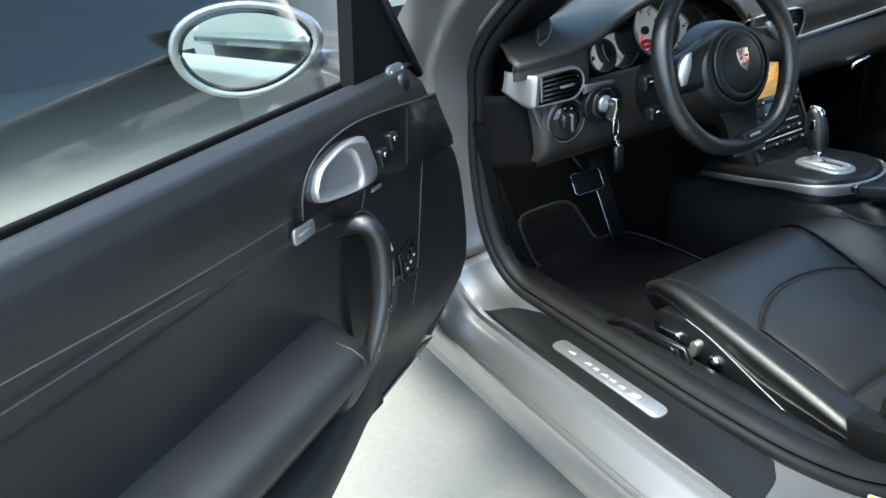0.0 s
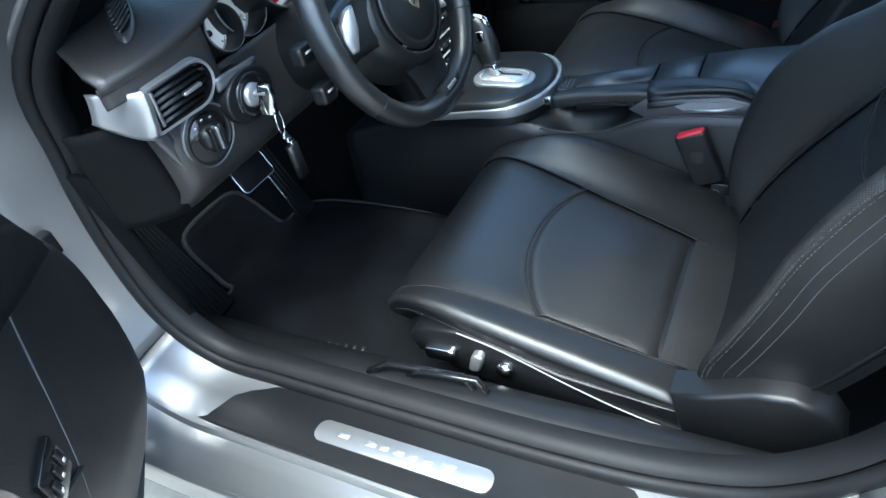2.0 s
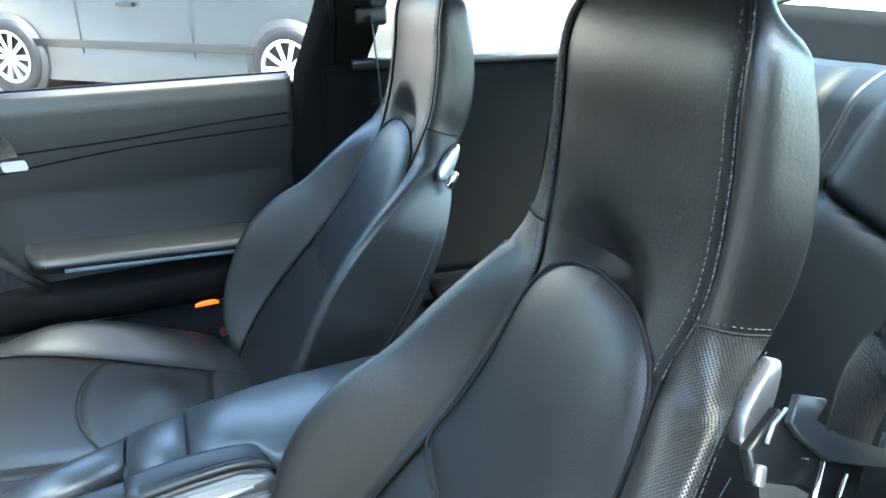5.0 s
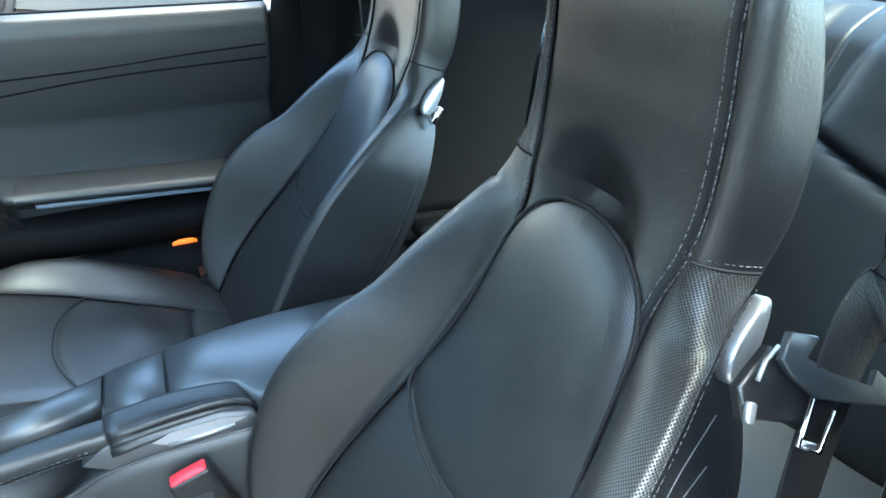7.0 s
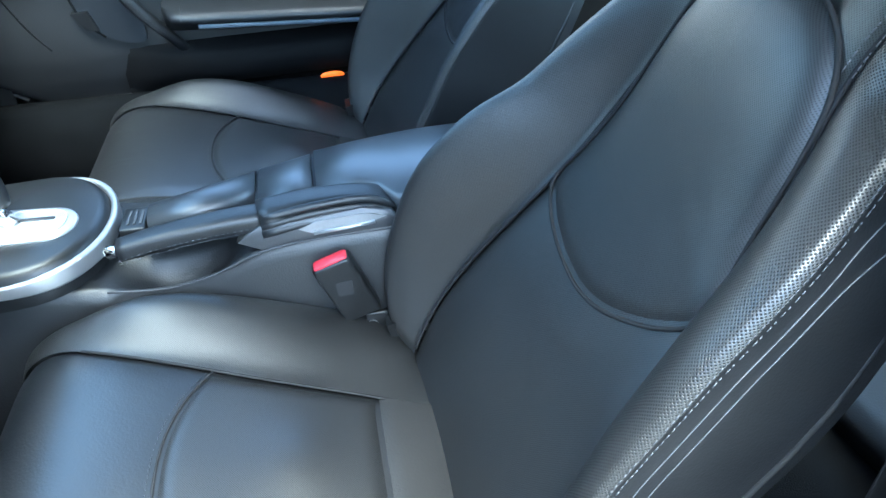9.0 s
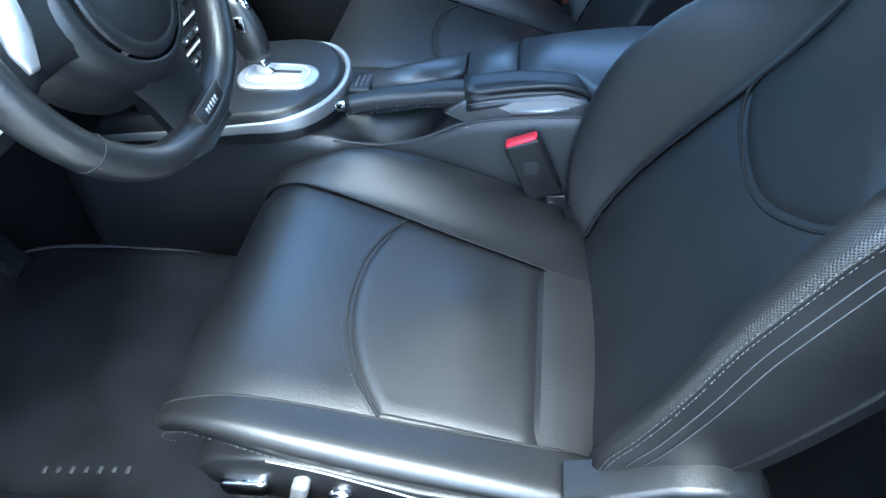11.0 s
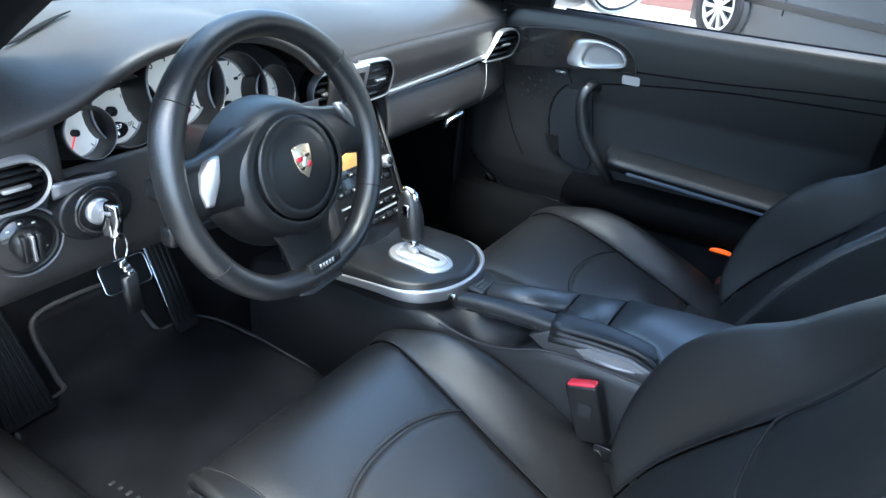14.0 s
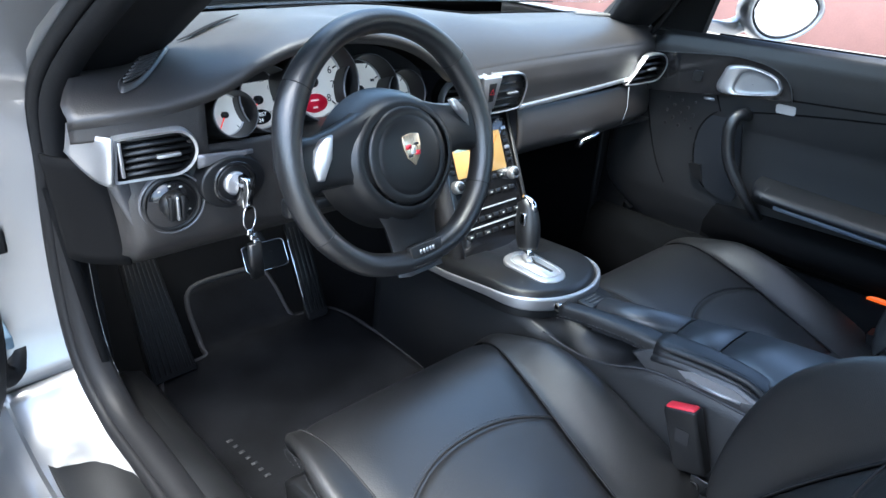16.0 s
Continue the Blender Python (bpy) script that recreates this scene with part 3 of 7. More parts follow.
def pad_strips(cx, path, sign, seams, half, proud, shapes, side, taper, hollow, i0, i1, na=18, dip=lambda s, x: 0.0):
    """Centre pad and two bolsters along a line in the y-z plane; seams, half widths, bolster heights and section shapes are
    pairs, for the left and right side, as functions of the line's share from 0 to 1."""
    nrm = yz_normals(path, sign)
    n = len(path) - 1
    mid, sides = [], ([], [])
    for i in range(i0, i1 + 1):
        s = i / n
        p, m = path[i], nrm[i]
        xl, xr, c = seams[0](s), seams[1](s), hollow(s)
        row = []
        for k in range(na + 1):
            q = 2 * k / na - 1
            x = (xr - xl) / 2 + (xr + xl) / 2 * q
            row.append(p + Vector((cx + x, 0, 0)) + m * (c * q * q - 0.005 * abs(q) ** 14 - dip(s, x)))
        mid.append(row)
        for j in (0, 1):
            r = shapes[j](seams[j](s), half[j](s), proud[j](s), side(s), taper(s))
            sx = 1 if j else -1
            r = [p + Vector((cx + sx * x, 0, 0)) + m * (y + c * max(0.0, 1 - 3 * k / len(r))) for k, (x, y) in enumerate(r)]
            sides[j].append(r if j else r[::-1])
    return [sewn(g) for g in (mid, sides[0], sides[1])]


CUSHION = smooth_path([(0, 0.10, 0.338), (0, 0.20, 0.371), (0, 0.33, 0.406), (0, 0.44, 0.433), (0, 0.515, 0.444), (0, 0.568, 0.436), (0, 0.602, 0.411), (0, 0.614, 0.375), (0, 0.607, 0.335)], 80)
CUSHION_LONG = [p + Vector((0, 0.035 * max(0.0, (p.y - 0.40) / 0.21), 0)) for p in CUSHION]
BACK_LINE = smooth_path([(0, 0.150, 0.335), (0, 0.112, 0.41), (0, 0.036, 0.53), (0, -0.037, 0.65), (0, -0.090, 0.77), (0, -0.122, 0.87), (0, -0.128, 0.96), (0, -0.126, 1.03), (0, -0.136, 1.070), (0, -0.158, 1.090), (0, -0.190, 1.095)], 120)


def by_height(path, table):
    n = len(path) - 1
    return lambda s: line1(table, path[round(s * n)].z)


def seat(cx, cushion, lean=0.0):
    BACK = [p - Vector((0, lean * (p.z - 0.345), 0)) for p in BACK_LINE]
    t = thing("sport_seat", (cx, 0.35, 0.205), "black leather sports seat with built-in headrest and grey stitching", "car seat", "front seats")
    # cushion
    seam_l = lambda s: line1([(0.0, 0.165), (0.125, 0.172), (0.25, 0.178), (0.375, 0.180), (0.5, 0.181), (0.625, 0.184), (0.75, 0.178), (1.0, 0.155)], s)
    seam_r = lambda s: line1([(0.0, 0.066), (0.125, 0.085), (0.25, 0.111), (0.375, 0.137), (0.5, 0.157), (0.56, 0.166), (0.625, 0.171), (0.75, 0.172), (1.0, 0.155)], s)
    half = lambda s: line1([(0.0, 0.218), (0.12, 0.229), (0.25, 0.233), (0.375, 0.230), (0.50, 0.220), (0.62, 0.208), (0.75, 0.198), (0.88, 0.184), (1.0, 0.160)], s)
    proud_l = lambda s: line1([(0.0, -0.004), (0.125, 0.006), (0.25, 0.010), (0.40, 0.009), (0.53, 0.005), (0.60, 0.003), (1.0, 0.002)], s)
    proud_r = lambda s: line1([(0.0, -0.030), (0.06, -0.012), (0.125, 0.006), (0.25, 0.026), (0.34, 0.033), (0.42, 0.028), (0.49, 0.014), (0.56, 0.005), (1.0, 0.002)], s)
    side = lambda s: line1([(0.0, 0.045), (0.5, 0.055), (0.62, 0.056), (0.75, 0.055), (0.88, 0.045), (1.0, 0.030)], s)
    mid, left, right = pad_strips(cx, cushion, 1, (seam_l, seam_r), (half, half), (proud_l, proud_r), (roll, roll), side, lambda s: 0.012, lambda s: 0.0, 0, 80)
    leather_part("cushion_pad", mid, LEATHER, t)
    leather_part("cushion_bolster", left, FINE, t, "punched leather cushion bolster")
    leather_part("cushion_bolster", right, FINE, t)

    def on_cushion(x, y, lift=0.0):
        i = min(range(60), key=lambda k: abs(cushion[k].y - y))
        j = i + 1 if cushion[i].y < y else max(0, i - 1)
        a, b = cushion[i], cushion[j]
        f = (y - a.y) / (b.y - a.y) if abs(b.y - a.y) > 1e-6 else 0
        return Vector((cx + x, y, a.z + (b.z - a.z) * f + lift))

    def arc(x):
        return 0.427 - 0.052 * (abs(x + 0.018) / 0.15) ** 2.3

    def insert(u, v):
        xl, xr = -0.174, 0.083 + 0.034 * v
        x = xl + (xr - xl) * u
        y1 = arc(x)
        y = 0.206 + (y1 - 0.206) * v
        e = min(1.0, min(v, 1 - v) * (y1 - 0.206) / 0.016, min(u + 0.04, 1 - u) * (xr - xl) / 0.016)
        puff = 0.010 * math.exp(-(((x + 0.03) / 0.10) ** 2 + ((y - 0.305) / 0.075) ** 2)) + 0.005 * math.exp(-(((x + 0.01) / 0.045) ** 2 + ((y - 0.290) / 0.035) ** 2))
        return on_cushion(x, y, -0.004 + 0.0085 * math.sqrt(max(0, e)) + puff * min(1, e))
    rows_ = [[insert(k / 36, j / 30) for j in range(31)] for k in range(37)]
    leather_part("cushion_insert", sewn(rows_), FINE, t, "finely punched leather seat insert")
    arc_line = [on_cushion(x, arc(x), 0.0012) for x in [-0.178 + 0.297 * k / 40 for k in range(41)]]
    part("seam", sweep(arc_line, round_profile(0.0016, 6)), SEAM, t)
    part("stitching", stitches([p + Vector((0, 0.006, 0.0008)) for p in arc_line], 0.004, 0.0025, 0.0005), LEATHER, t)
    part("rear_gusset", grid(lambda u, v: on_cushion(-0.172 + (0.247 + 0.006 * v) * u, 0.10 + 0.104 * v, 0.004 * math.sqrt(max(0, min(1, (1 - v) * 6))) - 0.010 * (1 - v) ** 2), 12, 12), GUSSET, t, "dark grey gusset strip behind the insert")
    for sx, seam in ((-1, seam_l), (1, seam_r)):
        line = [cushion[i] + Vector((cx + sx * seam(i / 80), 0, -0.001)) for i in range(8, 60 if sx < 0 else 43)]
        part("seam", sweep(line, round_profile(0.0017, 6)), SEAM, t)
        outer = [cushion[i] + Vector((cx + sx * (half(i / 80) + 0.003), 0, -0.022)) for i in range(2, 74)]
        part("stitching", stitches(outer, 0.005, 0.003, 0.0004), DARKSTITCH, t)
    part("hinge_bracket", box((cx + 0.214, 0.164, 0.342), (0.034, 0.018, 0.040), 0.006, Matrix.Rotation(radians(-24), 4, "X")), PIPING, t, "pale hinge bracket between cushion and back")
    # backrest
    hs = by_height(BACK, [(0.335, 0.160), (0.42, 0.170), (0.49, 0.164), (0.55, 0.150), (0.60, 0.139), (0.70, 0.121), (0.76, 0.107), (0.80, 0.099), (0.83, 0.100), (0.86, 0.107), (0.90, 0.110), (0.95, 0.109), (1.00, 0.106), (1.05, 0.102), (1.075, 0.092), (1.095, 0.068)])
    low_w, low_h = [(0.335, 0.190), (0.45, 0.212), (0.58, 0.214), (0.65, 0.210), (0.70, 0.203)], [(0.335, 0.004), (0.40, 0.036), (0.45, 0.047), (0.52, 0.062), (0.58, 0.075), (0.65, 0.075), (0.70, 0.062)]
    roll_w, roll_h = [(0.335, 0.196), (0.40, 0.226), (0.45, 0.234), (0.53, 0.234), (0.60, 0.228), (0.66, 0.216)], [(0.335, 0.004), (0.36, 0.036), (0.40, 0.066), (0.45, 0.092), (0.50, 0.108), (0.54, 0.113), (0.58, 0.108), (0.62, 0.095), (0.67, 0.068)]
    top_w, top_h = [(0.95, 0.131), (1.00, 0.128), (1.05, 0.121), (1.07, 0.112), (1.085, 0.098), (1.095, 0.080)], [(0.95, -0.046), (1.00, -0.037), (1.05, -0.029), (1.07, -0.025), (1.085, -0.018), (1.095, -0.01)]
    in_w = [(0.95, 0.150), (1.00, 0.134), (1.05, 0.120), (1.07, 0.111), (1.085, 0.098), (1.095, 0.080)]
    hw = {-1: by_height(BACK, low_w + [(0.73, 0.196), (0.77, 0.178), (0.80, 0.160), (0.83, 0.140), (0.86, 0.130), (0.90, 0.132)] + top_w),
          1: by_height(BACK, roll_w + [(0.73, 0.199), (0.77, 0.184), (0.80, 0.172), (0.83, 0.158), (0.86, 0.156), (0.90, 0.158)] + in_w)}
    hp = {-1: by_height(BACK, low_h + [(0.73, 0.050), (0.77, 0.027), (0.80, 0.006), (0.83, -0.020), (0.86, -0.040), (0.90, -0.046)] + top_h),
          1: by_height(BACK, roll_h + [(0.72, 0.050), (0.77, 0.030), (0.80, 0.015), (0.83, -0.001), (0.86, -0.018), (0.90, -0.040)] + top_h)}
    hd = by_height(BACK, [(0.335, 0.09), (0.55, 0.085), (0.75, 0.070), (0.80, 0.070), (0.85, 0.076), (0.90, 0.078), (1.04, 0.075), (1.07, 0.055), (1.095, 0.025)])
    tp = by_height(BACK, [(0.335, 0.012), (0.72, 0.012), (0.78, 0.020), (0.81, 0.040), (0.86, 0.052), (0.95, 0.058), (1.06, 0.05), (1.095, 0.02)])
    hollow = by_height(BACK, [(0.335, 0.010), (0.45, 0.014), (0.55, 0.012), (0.65, 0.004), (0.75, -0.002), (0.86, -0.003), (1.095, -0.006)])

    def scoop(s, x):
        r = math.hypot((x - 0.014) / 0.086, (BACK[round(s * 120)].z - 0.838) / 0.078)
        return 0.026 * (1 - curve1([(0.25, 0.0), (1.0, 1.0)], r))
    split = min(range(121), key=lambda i: abs(BACK[i].z - 0.862))
    args = (cx, BACK, -1, (hs, hs), (hw[-1], hw[1]), (hp[-1], hp[1]), (wing, roll), hd, tp, hollow)
    mid, left, right = pad_strips(*args, 0, split, na=60, dip=scoop)
    leather_part("back_pad", mid, FINE, t)
    n_ = len(left[1]) // (split + 1)
    sheet = [[left[0][0][i * n_ + k] for k in range(n_)] for i in range(split + 1)]
    leather_part("back_bolster", sewn([r[10:] for r in sheet]), PORE, t, "punched leather backrest bolster")
    leather_part("back_flank", sewn([r[:11] for r in sheet]), LEATHER, t, "smooth leather flank of the backrest")
    leather_part("back_bolster", right, FINE, t)
    mid, left, right = pad_strips(*args, split, 120, na=60, dip=scoop)
    leather_part("headrest", mid, LEATHER, t, "smooth leather headrest face")
    leather_part("headrest_side", left, LEATHER, t)
    leather_part("headrest_side", right, LEATHER, t)
    nb = yz_normals(BACK, -1)

    def on_back(x, z, lift=0.0):
        i = min(range(110), key=lambda k: abs(BACK[k].z - z))
        j = i + 1 if BACK[i].z < z else max(0, i - 1)
        f = (z - BACK[i].z) / (BACK[j].z - BACK[i].z)
        p = BACK[i].lerp(BACK[j], f)
        return p + Vector((cx + x, 0, 0)) + nb[i] * (hollow(i / 120) * (x / 0.14) ** 2 + lift)

    half_oval = [(0.0, 0.853), (0.042, 0.846), (0.076, 0.826), (0.096, 0.797), (0.105, 0.76), (0.113, 0.71), (0.124, 0.66), (0.135, 0.613), (0.112, 0.592), (0.075, 0.579), (0.036, 0.573)]
    worn = [(-0.036, 0.581), (-0.072, 0.597), (-0.104, 0.616), (-0.126, 0.640), (-0.120, 0.675), (-0.112, 0.71), (-0.105, 0.76), (-0.096, 0.797), (-0.076, 0.826), (-0.042, 0.846)]
    oval = smooth_path([(x, z, 0) for x, z in half_oval + [(0.0, 0.573)] + worn + half_oval[:1]], 96)[:-1]
    rings = []
    for k in range(13):
        r = (k / 12) ** 0.7
        lift = 0.017 * (1 - r ** 5) ** 0.7 - 0.003
        rings.append([on_back(p.x * max(r, 0.01), 0.712 + (p.y - 0.712) * max(r, 0.01), lift * curve1([(0.56, 0.30), (0.82, 1.0)], 0.712 + (p.y - 0.712) * max(r, 0.01)) if k < 12 else -0.003) for p in oval])
    rings = [r + r[:1] for r in rings]
    geo = loft(rings, caps=False, closed=False)
    leather_part("back_insert", (geo, [(q.x, q.z * 1.12, 0.0) for r in rings for q in r]), FINE, t, "raised oval punched leather back insert")
    part("seam", sweep([on_back(p.x * 1.004, 0.712 + (p.y - 0.712) * 1.004, 0.0) for p in oval], round_profile(0.0022, 6), closed=True), SEAM, t)
    for sx in (-1, 1):
        line = [BACK[i] + Vector((cx + sx * hs(i / 120), 0, 0)) + nb[i] * (hollow(i / 120) - 0.001) for i in range(4, 116)]
        part("seam", sweep(line, round_profile(0.0019, 6), up=(1, 0, 0)), SEAM, t)
        for off in (-0.005, 0.005):
            line = [BACK[i] + Vector((cx + sx * (hs(i / 120) + off), 0, 0)) + nb[i] * (0.0034 + hollow(i / 120) - scoop(i / 120, sx * (hs(i / 120) + off))) for i in range(split - 6, 116)]
            part("stitching", stitches(line, 0.0040, 0.0014, 0.0005, up=(0, 1, 0)), STITCH, t)
        if sx < 0:
            for off in (-0.0062, -0.0115):
                line = [BACK[i] + Vector((cx + sx * (hw[sx](i / 120) + 0.0052), 0, 0)) + nb[i] * (hp[sx](i / 120) + off) for i in range(6, split)]
                part("stitching", stitches(line, 0.0040, 0.0016, 0.00042, up=(sx, 0, 0)), MIDSTITCH, t)
        s_ = split / 120
        shape = (roll if hp[sx](s_) <= 0 else wing)(hs(s_), hw[sx](s_), hp[sx](s_), hd(s_), tp(s_))
        across = [BACK[split] + Vector((cx + sx * x, 0, 0)) + nb[split] * (y + 0.0004) for x, y in shape[:17]]
        part("cross_seam", sweep(across, round_profile(0.0012, 6), up=(0, 0, 1)), SEAM, t)
        part("stitching", stitches([p + Vector((0, 0, 0.005)) for p in across], 0.004, 0.002, 0.0005, up=(0, 1, 0)), STITCH, t)
    # shell behind
    rings = []
    for i in range(0, 121, 4):
        s = i / 120
        p, m, w, d = BACK[i], nb[i], hw[-1](s) * line1([(0.3, 0.97), (0.74, 0.95), (0.82, 0.80), (0.90, 0.62), (1.15, 0.60)], BACK[i].z), hd(s)
        rings.append([p + Vector((cx + w * math.cos(a), 0, 0)) - m * (d * 0.75 + 0.035 * math.sin(a)) for a in [math.pi * k / 16 for k in range(17)]])
    part("back_shell", loft(rings, closed=False), PLASTIC, t, "black shell behind the backrest", solid=0.006)
    for sx in (-1,):
        for depth, top_z in ((0.030, 0.770), (0.044, 0.745)):
            line = []
            for i in range(10, 116):
                z = BACK[i].z
                if z > top_z + 0.015:
                    break
                h, d = hp[sx](i / 120), hd(i / 120)
                n = h - depth - 0.026 * max(0.0, (z - top_z + 0.030) / 0.045) ** 2
                f = (h - 0.012 - n) / (d + h - 0.012)
                line.append(BACK[i] + Vector((cx + sx * (hw[sx](i / 120) + 0.0036 - tp(i / 120) * f), 0, 0)) + nb[i] * n)
            part("side_piping", sweep(line, round_profile(0.0006, 5), up=(1, 0, 0)), MIDSTITCH, t)
        i = min(range(110), key=lambda q: abs(BACK[q].z - 0.825))
        base = Vector((cx - 0.146, -0.150 - 0.464 * lean, 0.809))
        up_, fw = Vector((0.019, -0.040, 0.052)).normalized(), nb[i]
        la = frame_at(base, up_, fw)
        lev = part("release_lever", slab([(0.036 * math.cos(a) * (1.0 if math.cos(a) > 0 else 0.85), 0.012 * math.sin(a) * (1 - 0.25 * math.cos(a))) for a in [2 * math.pi * k / 20 for k in range(20)]], la, -0.004, 0.010, 0.004), SATIN, t, "silver seat release lever")
        part("lever_paddle", slab(rrect(0.030, 0.012, 0.004), lambda a, b, h=0, f=la: f(a - 0.020, b - 0.018, h + 0.002), 0, 0.010, 0.003), CHROME, lev)
    # base, side valance with switches, recliner cover, rails
    part("seat_base", box((cx, 0.33, 0.305), (0.38, 0.42, 0.09), 0.02), PLASTIC, t)
    for sx in (-1, 1):
        pts = [(0.105, 0.300), (0.115, 0.345), (0.20, 0.352), (0.32, 0.366), (0.42, 0.398), (0.475, 0.410), (0.530, 0.404), (0.556, 0.384), (0.548, 0.356), (0.46, 0.322), (0.30, 0.290), (0.18, 0.275)]
        va = frame_at((cx + sx * 0.214, 0, 0), (0, 1, 0), (0, 0, 1)) if sx > 0 else frame_at((cx - 0.214, 0, 0), (0, -1, 0), (0, 0, 1))
        outl = [(y if sx > 0 else -y, z) for y, z in pts]
        val = part("side_valance", slab(outl if sx > 0 else list(reversed(outl)), va, -0.02, 0.018, 0.007), PLASTIC, t, "black seat side cover with grey edge piping", edge=50)
        pl = [Vector((cx + sx * 0.2335, y, z + 0.003)) for y, z in [(0.118, 0.300), (0.17, 0.307), (0.24, 0.324), (0.31, 0.350), (0.37, 0.376), (0.42, 0.396), (0.47, 0.409)]]
        part("piping", sweep(smooth_path(pl, 24), round_profile(0.0011, 6)), PIPING, val)
        rec = frame_at((cx + sx * 0.222, 0.105, 0.372), (0, 1, 0) if sx > 0 else (0, -1, 0), (0, 0, 1))
        fl = 1 if sx > 0 else -1
        part("recliner_cover", slab([(fl * x, y) for x, y in ([(0.075, 0.010), (0.03, 0.022), (-0.02, 0.045), (-0.06, 0.050), (-0.10, 0.035), (-0.12, 0.0), (-0.11, -0.04), (-0.05, -0.075), (0.06, -0.07)] if fl > 0 else reversed([(0.075, 0.010), (0.03, 0.022), (-0.02, 0.045), (-0.06, 0.050), (-0.10, 0.035), (-0.12, 0.0), (-0.11, -0.04), (-0.05, -0.075), (0.06, -0.07)]))], rec, -0.03, 0.014, 0.008), PLASTIC, t, "black recliner hinge cover", edge=50)
        part("hinge_bolt", lathe([(0.0, 0.0), (0.012, 0.0), (0.012, 0.006), (0.008, 0.010), (0.0, 0.010)], frame_at((cx + sx * 0.19, 0.135, 0.368), (0, 1, 0), (-0.5, 0, 1)), 12), SATIN, t)
        part("slide_rail", box((cx + sx * 0.19, 0.35, 0.235), (0.03, 0.42, 0.05), 0.005), RUBBER, t)
    sw = frame_at((cx - 0.234, 0, 0), (0, -1, 0), (0, 0, 1))
    part("switch", slab([(x - 0.503, y + 0.366 + 0.06 * x) for x, y in rrect(0.052, 0.024, 0.008)], sw, -0.004, 0.010, 0.004), CHROME, t, "chrome seat adjustment switch", edge=50)
    part("switch", slab([(x - 0.444 + 0.3 * y, y + 0.366) for x, y in rrect(0.018, 0.036, 0.008)], sw, -0.004, 0.012, 0.004), SATIN, t, edge=50)
    part("switch", lathe([(0.0, -0.004), (0.013, -0.004), (0.013, 0.006), (0.009, 0.011), (0.0, 0.012)], lambda a, b, h=0: sw(a - 0.402, b + 0.360, h), 16), CHROME, t)
    return t


seat(-0.345, CUSHION)
passenger_seat = seat(0.347, CUSHION_LONG, 0.10)
passenger_seat.location.z -= 0.016
for ob in list(passenger_seat.children):
    if ob.name.startswith("side_piping"):
        bpy.data.objects.remove(ob)



# ---- dashboard ----
HX = -0.365


def crest(x):
    """The rear edge of the dashboard's upper pad, with the hood over the instruments."""
    y = line1([(-0.72, 0.765), (-0.66, 0.748), (-0.58, 0.742), (-0.48, 0.738), (-0.34, 0.735), (-0.20, 0.740), (-0.13, 0.755), (-0.07, 0.785), (0.10, 0.80), (0.40, 0.805), (0.60, 0.825), (0.72, 0.86)], x)
    z = line1([(-0.72, 0.846), (-0.66, 0.850), (-0.59, 0.856), (-0.53, 0.870), (-0.48, 0.893), (-0.42, 0.914), (-0.343, 0.923), (-0.27, 0.916), (-0.22, 0.902), (-0.17, 0.877), (-0.13, 0.850), (-0.10, 0.839), (-0.05, 0.839), (0.10, 0.842), (0.40, 0.845), (0.60, 0.842), (0.72, 0.835)], x)
    return Vector((x, y, z))


def pad(u, v):
    x = -0.704 + 1.424 * u
    e = crest(x)
    low_ = curve1([(-0.12, 0.0), (0.28, 1.0)], x)
    far = Vector((x, 1.25 - 0.14 * (x / 0.72) ** 2, 0.885 - 0.026 * low_))
    hump = 0.905 + 0.014 * (1 - (x / 0.72) ** 2)
    hump -= 0.030 * low_
    hump -= 0.034 * min(1.0, max(0.0, (-0.40 - x) / 0.22))
    ridge = max(hump, e.z + 0.010 * min(1.0, max(0.0, (e.z - 0.86) / 0.03)))
    pts = [e + Vector((0, 0.004, -0.012)), e + Vector((0, -0.001, 0.0)), Vector((x, e.y + 0.03, e.z + (ridge - e.z) * 0.62)), Vector((x, e.y + 0.085, ridge - 0.001)), Vector((x, e.y + 0.17, 0.5 * ridge + 0.5 * hump)), Vector((x, 1.07, hump - 0.004)), far]
    s = v * 6
    i = min(5, int(s))
    t = s - i
    g = lambda k: pts[max(0, min(6, k))]
    a, b, c, d = g(i - 1), g(i), g(i + 1), g(i + 2)
    p = 0.5 * (2 * b + (c - a) * t + (2 * a - 5 * b + 4 * c - d) * t * t + (3 * b - a - 3 * c + d) * t ** 3)
    p.x += 0.045 * max(0.0, 1 - u / 0.045) * min(1.0, max(0.0, (p.y - 0.775) / 0.10))
    return p


dash = thing("dashboard", (0, 0.9, 0.64), "black grained dashboard with silver trim and five white dials", "dashboard")
part("upper_pad", grid(pad, 110, 36), PADDED, dash, "grained black upper dash pad", solid=0.006)


def cheek(u, v):
    """The pad's face between the outer vent and the instruments."""
    x = -0.704 + 0.153 * u
    e = crest(x)
    low = line1([(-0.705, 0.822), (-0.590, 0.824), (-0.570, 0.80), (-0.55, 0.775), (-0.53, 0.77)], x)
    return Vector((x, e.y + 0.003, e.z - 0.004 + (low - e.z) * v))


part("pad_cheek", grid(cheek, 14, 8), PADDED, dash, solid=0.004)


def face(u, v):
    """Passenger side face: rolls under the pad to the trim strip."""
    x = -0.07 + 0.79 * u
    e = crest(x)
    y1 = e.y + 0.004
    pts = [e, Vector((x, e.y - 0.006, e.z - 0.012)), Vector((x, e.y - 0.008, 0.80)), Vector((x, e.y - 0.002, 0.757))]
    s = v * 3
    i = min(2, int(s))
    return pts[i].lerp(pts[i + 1], s - i)


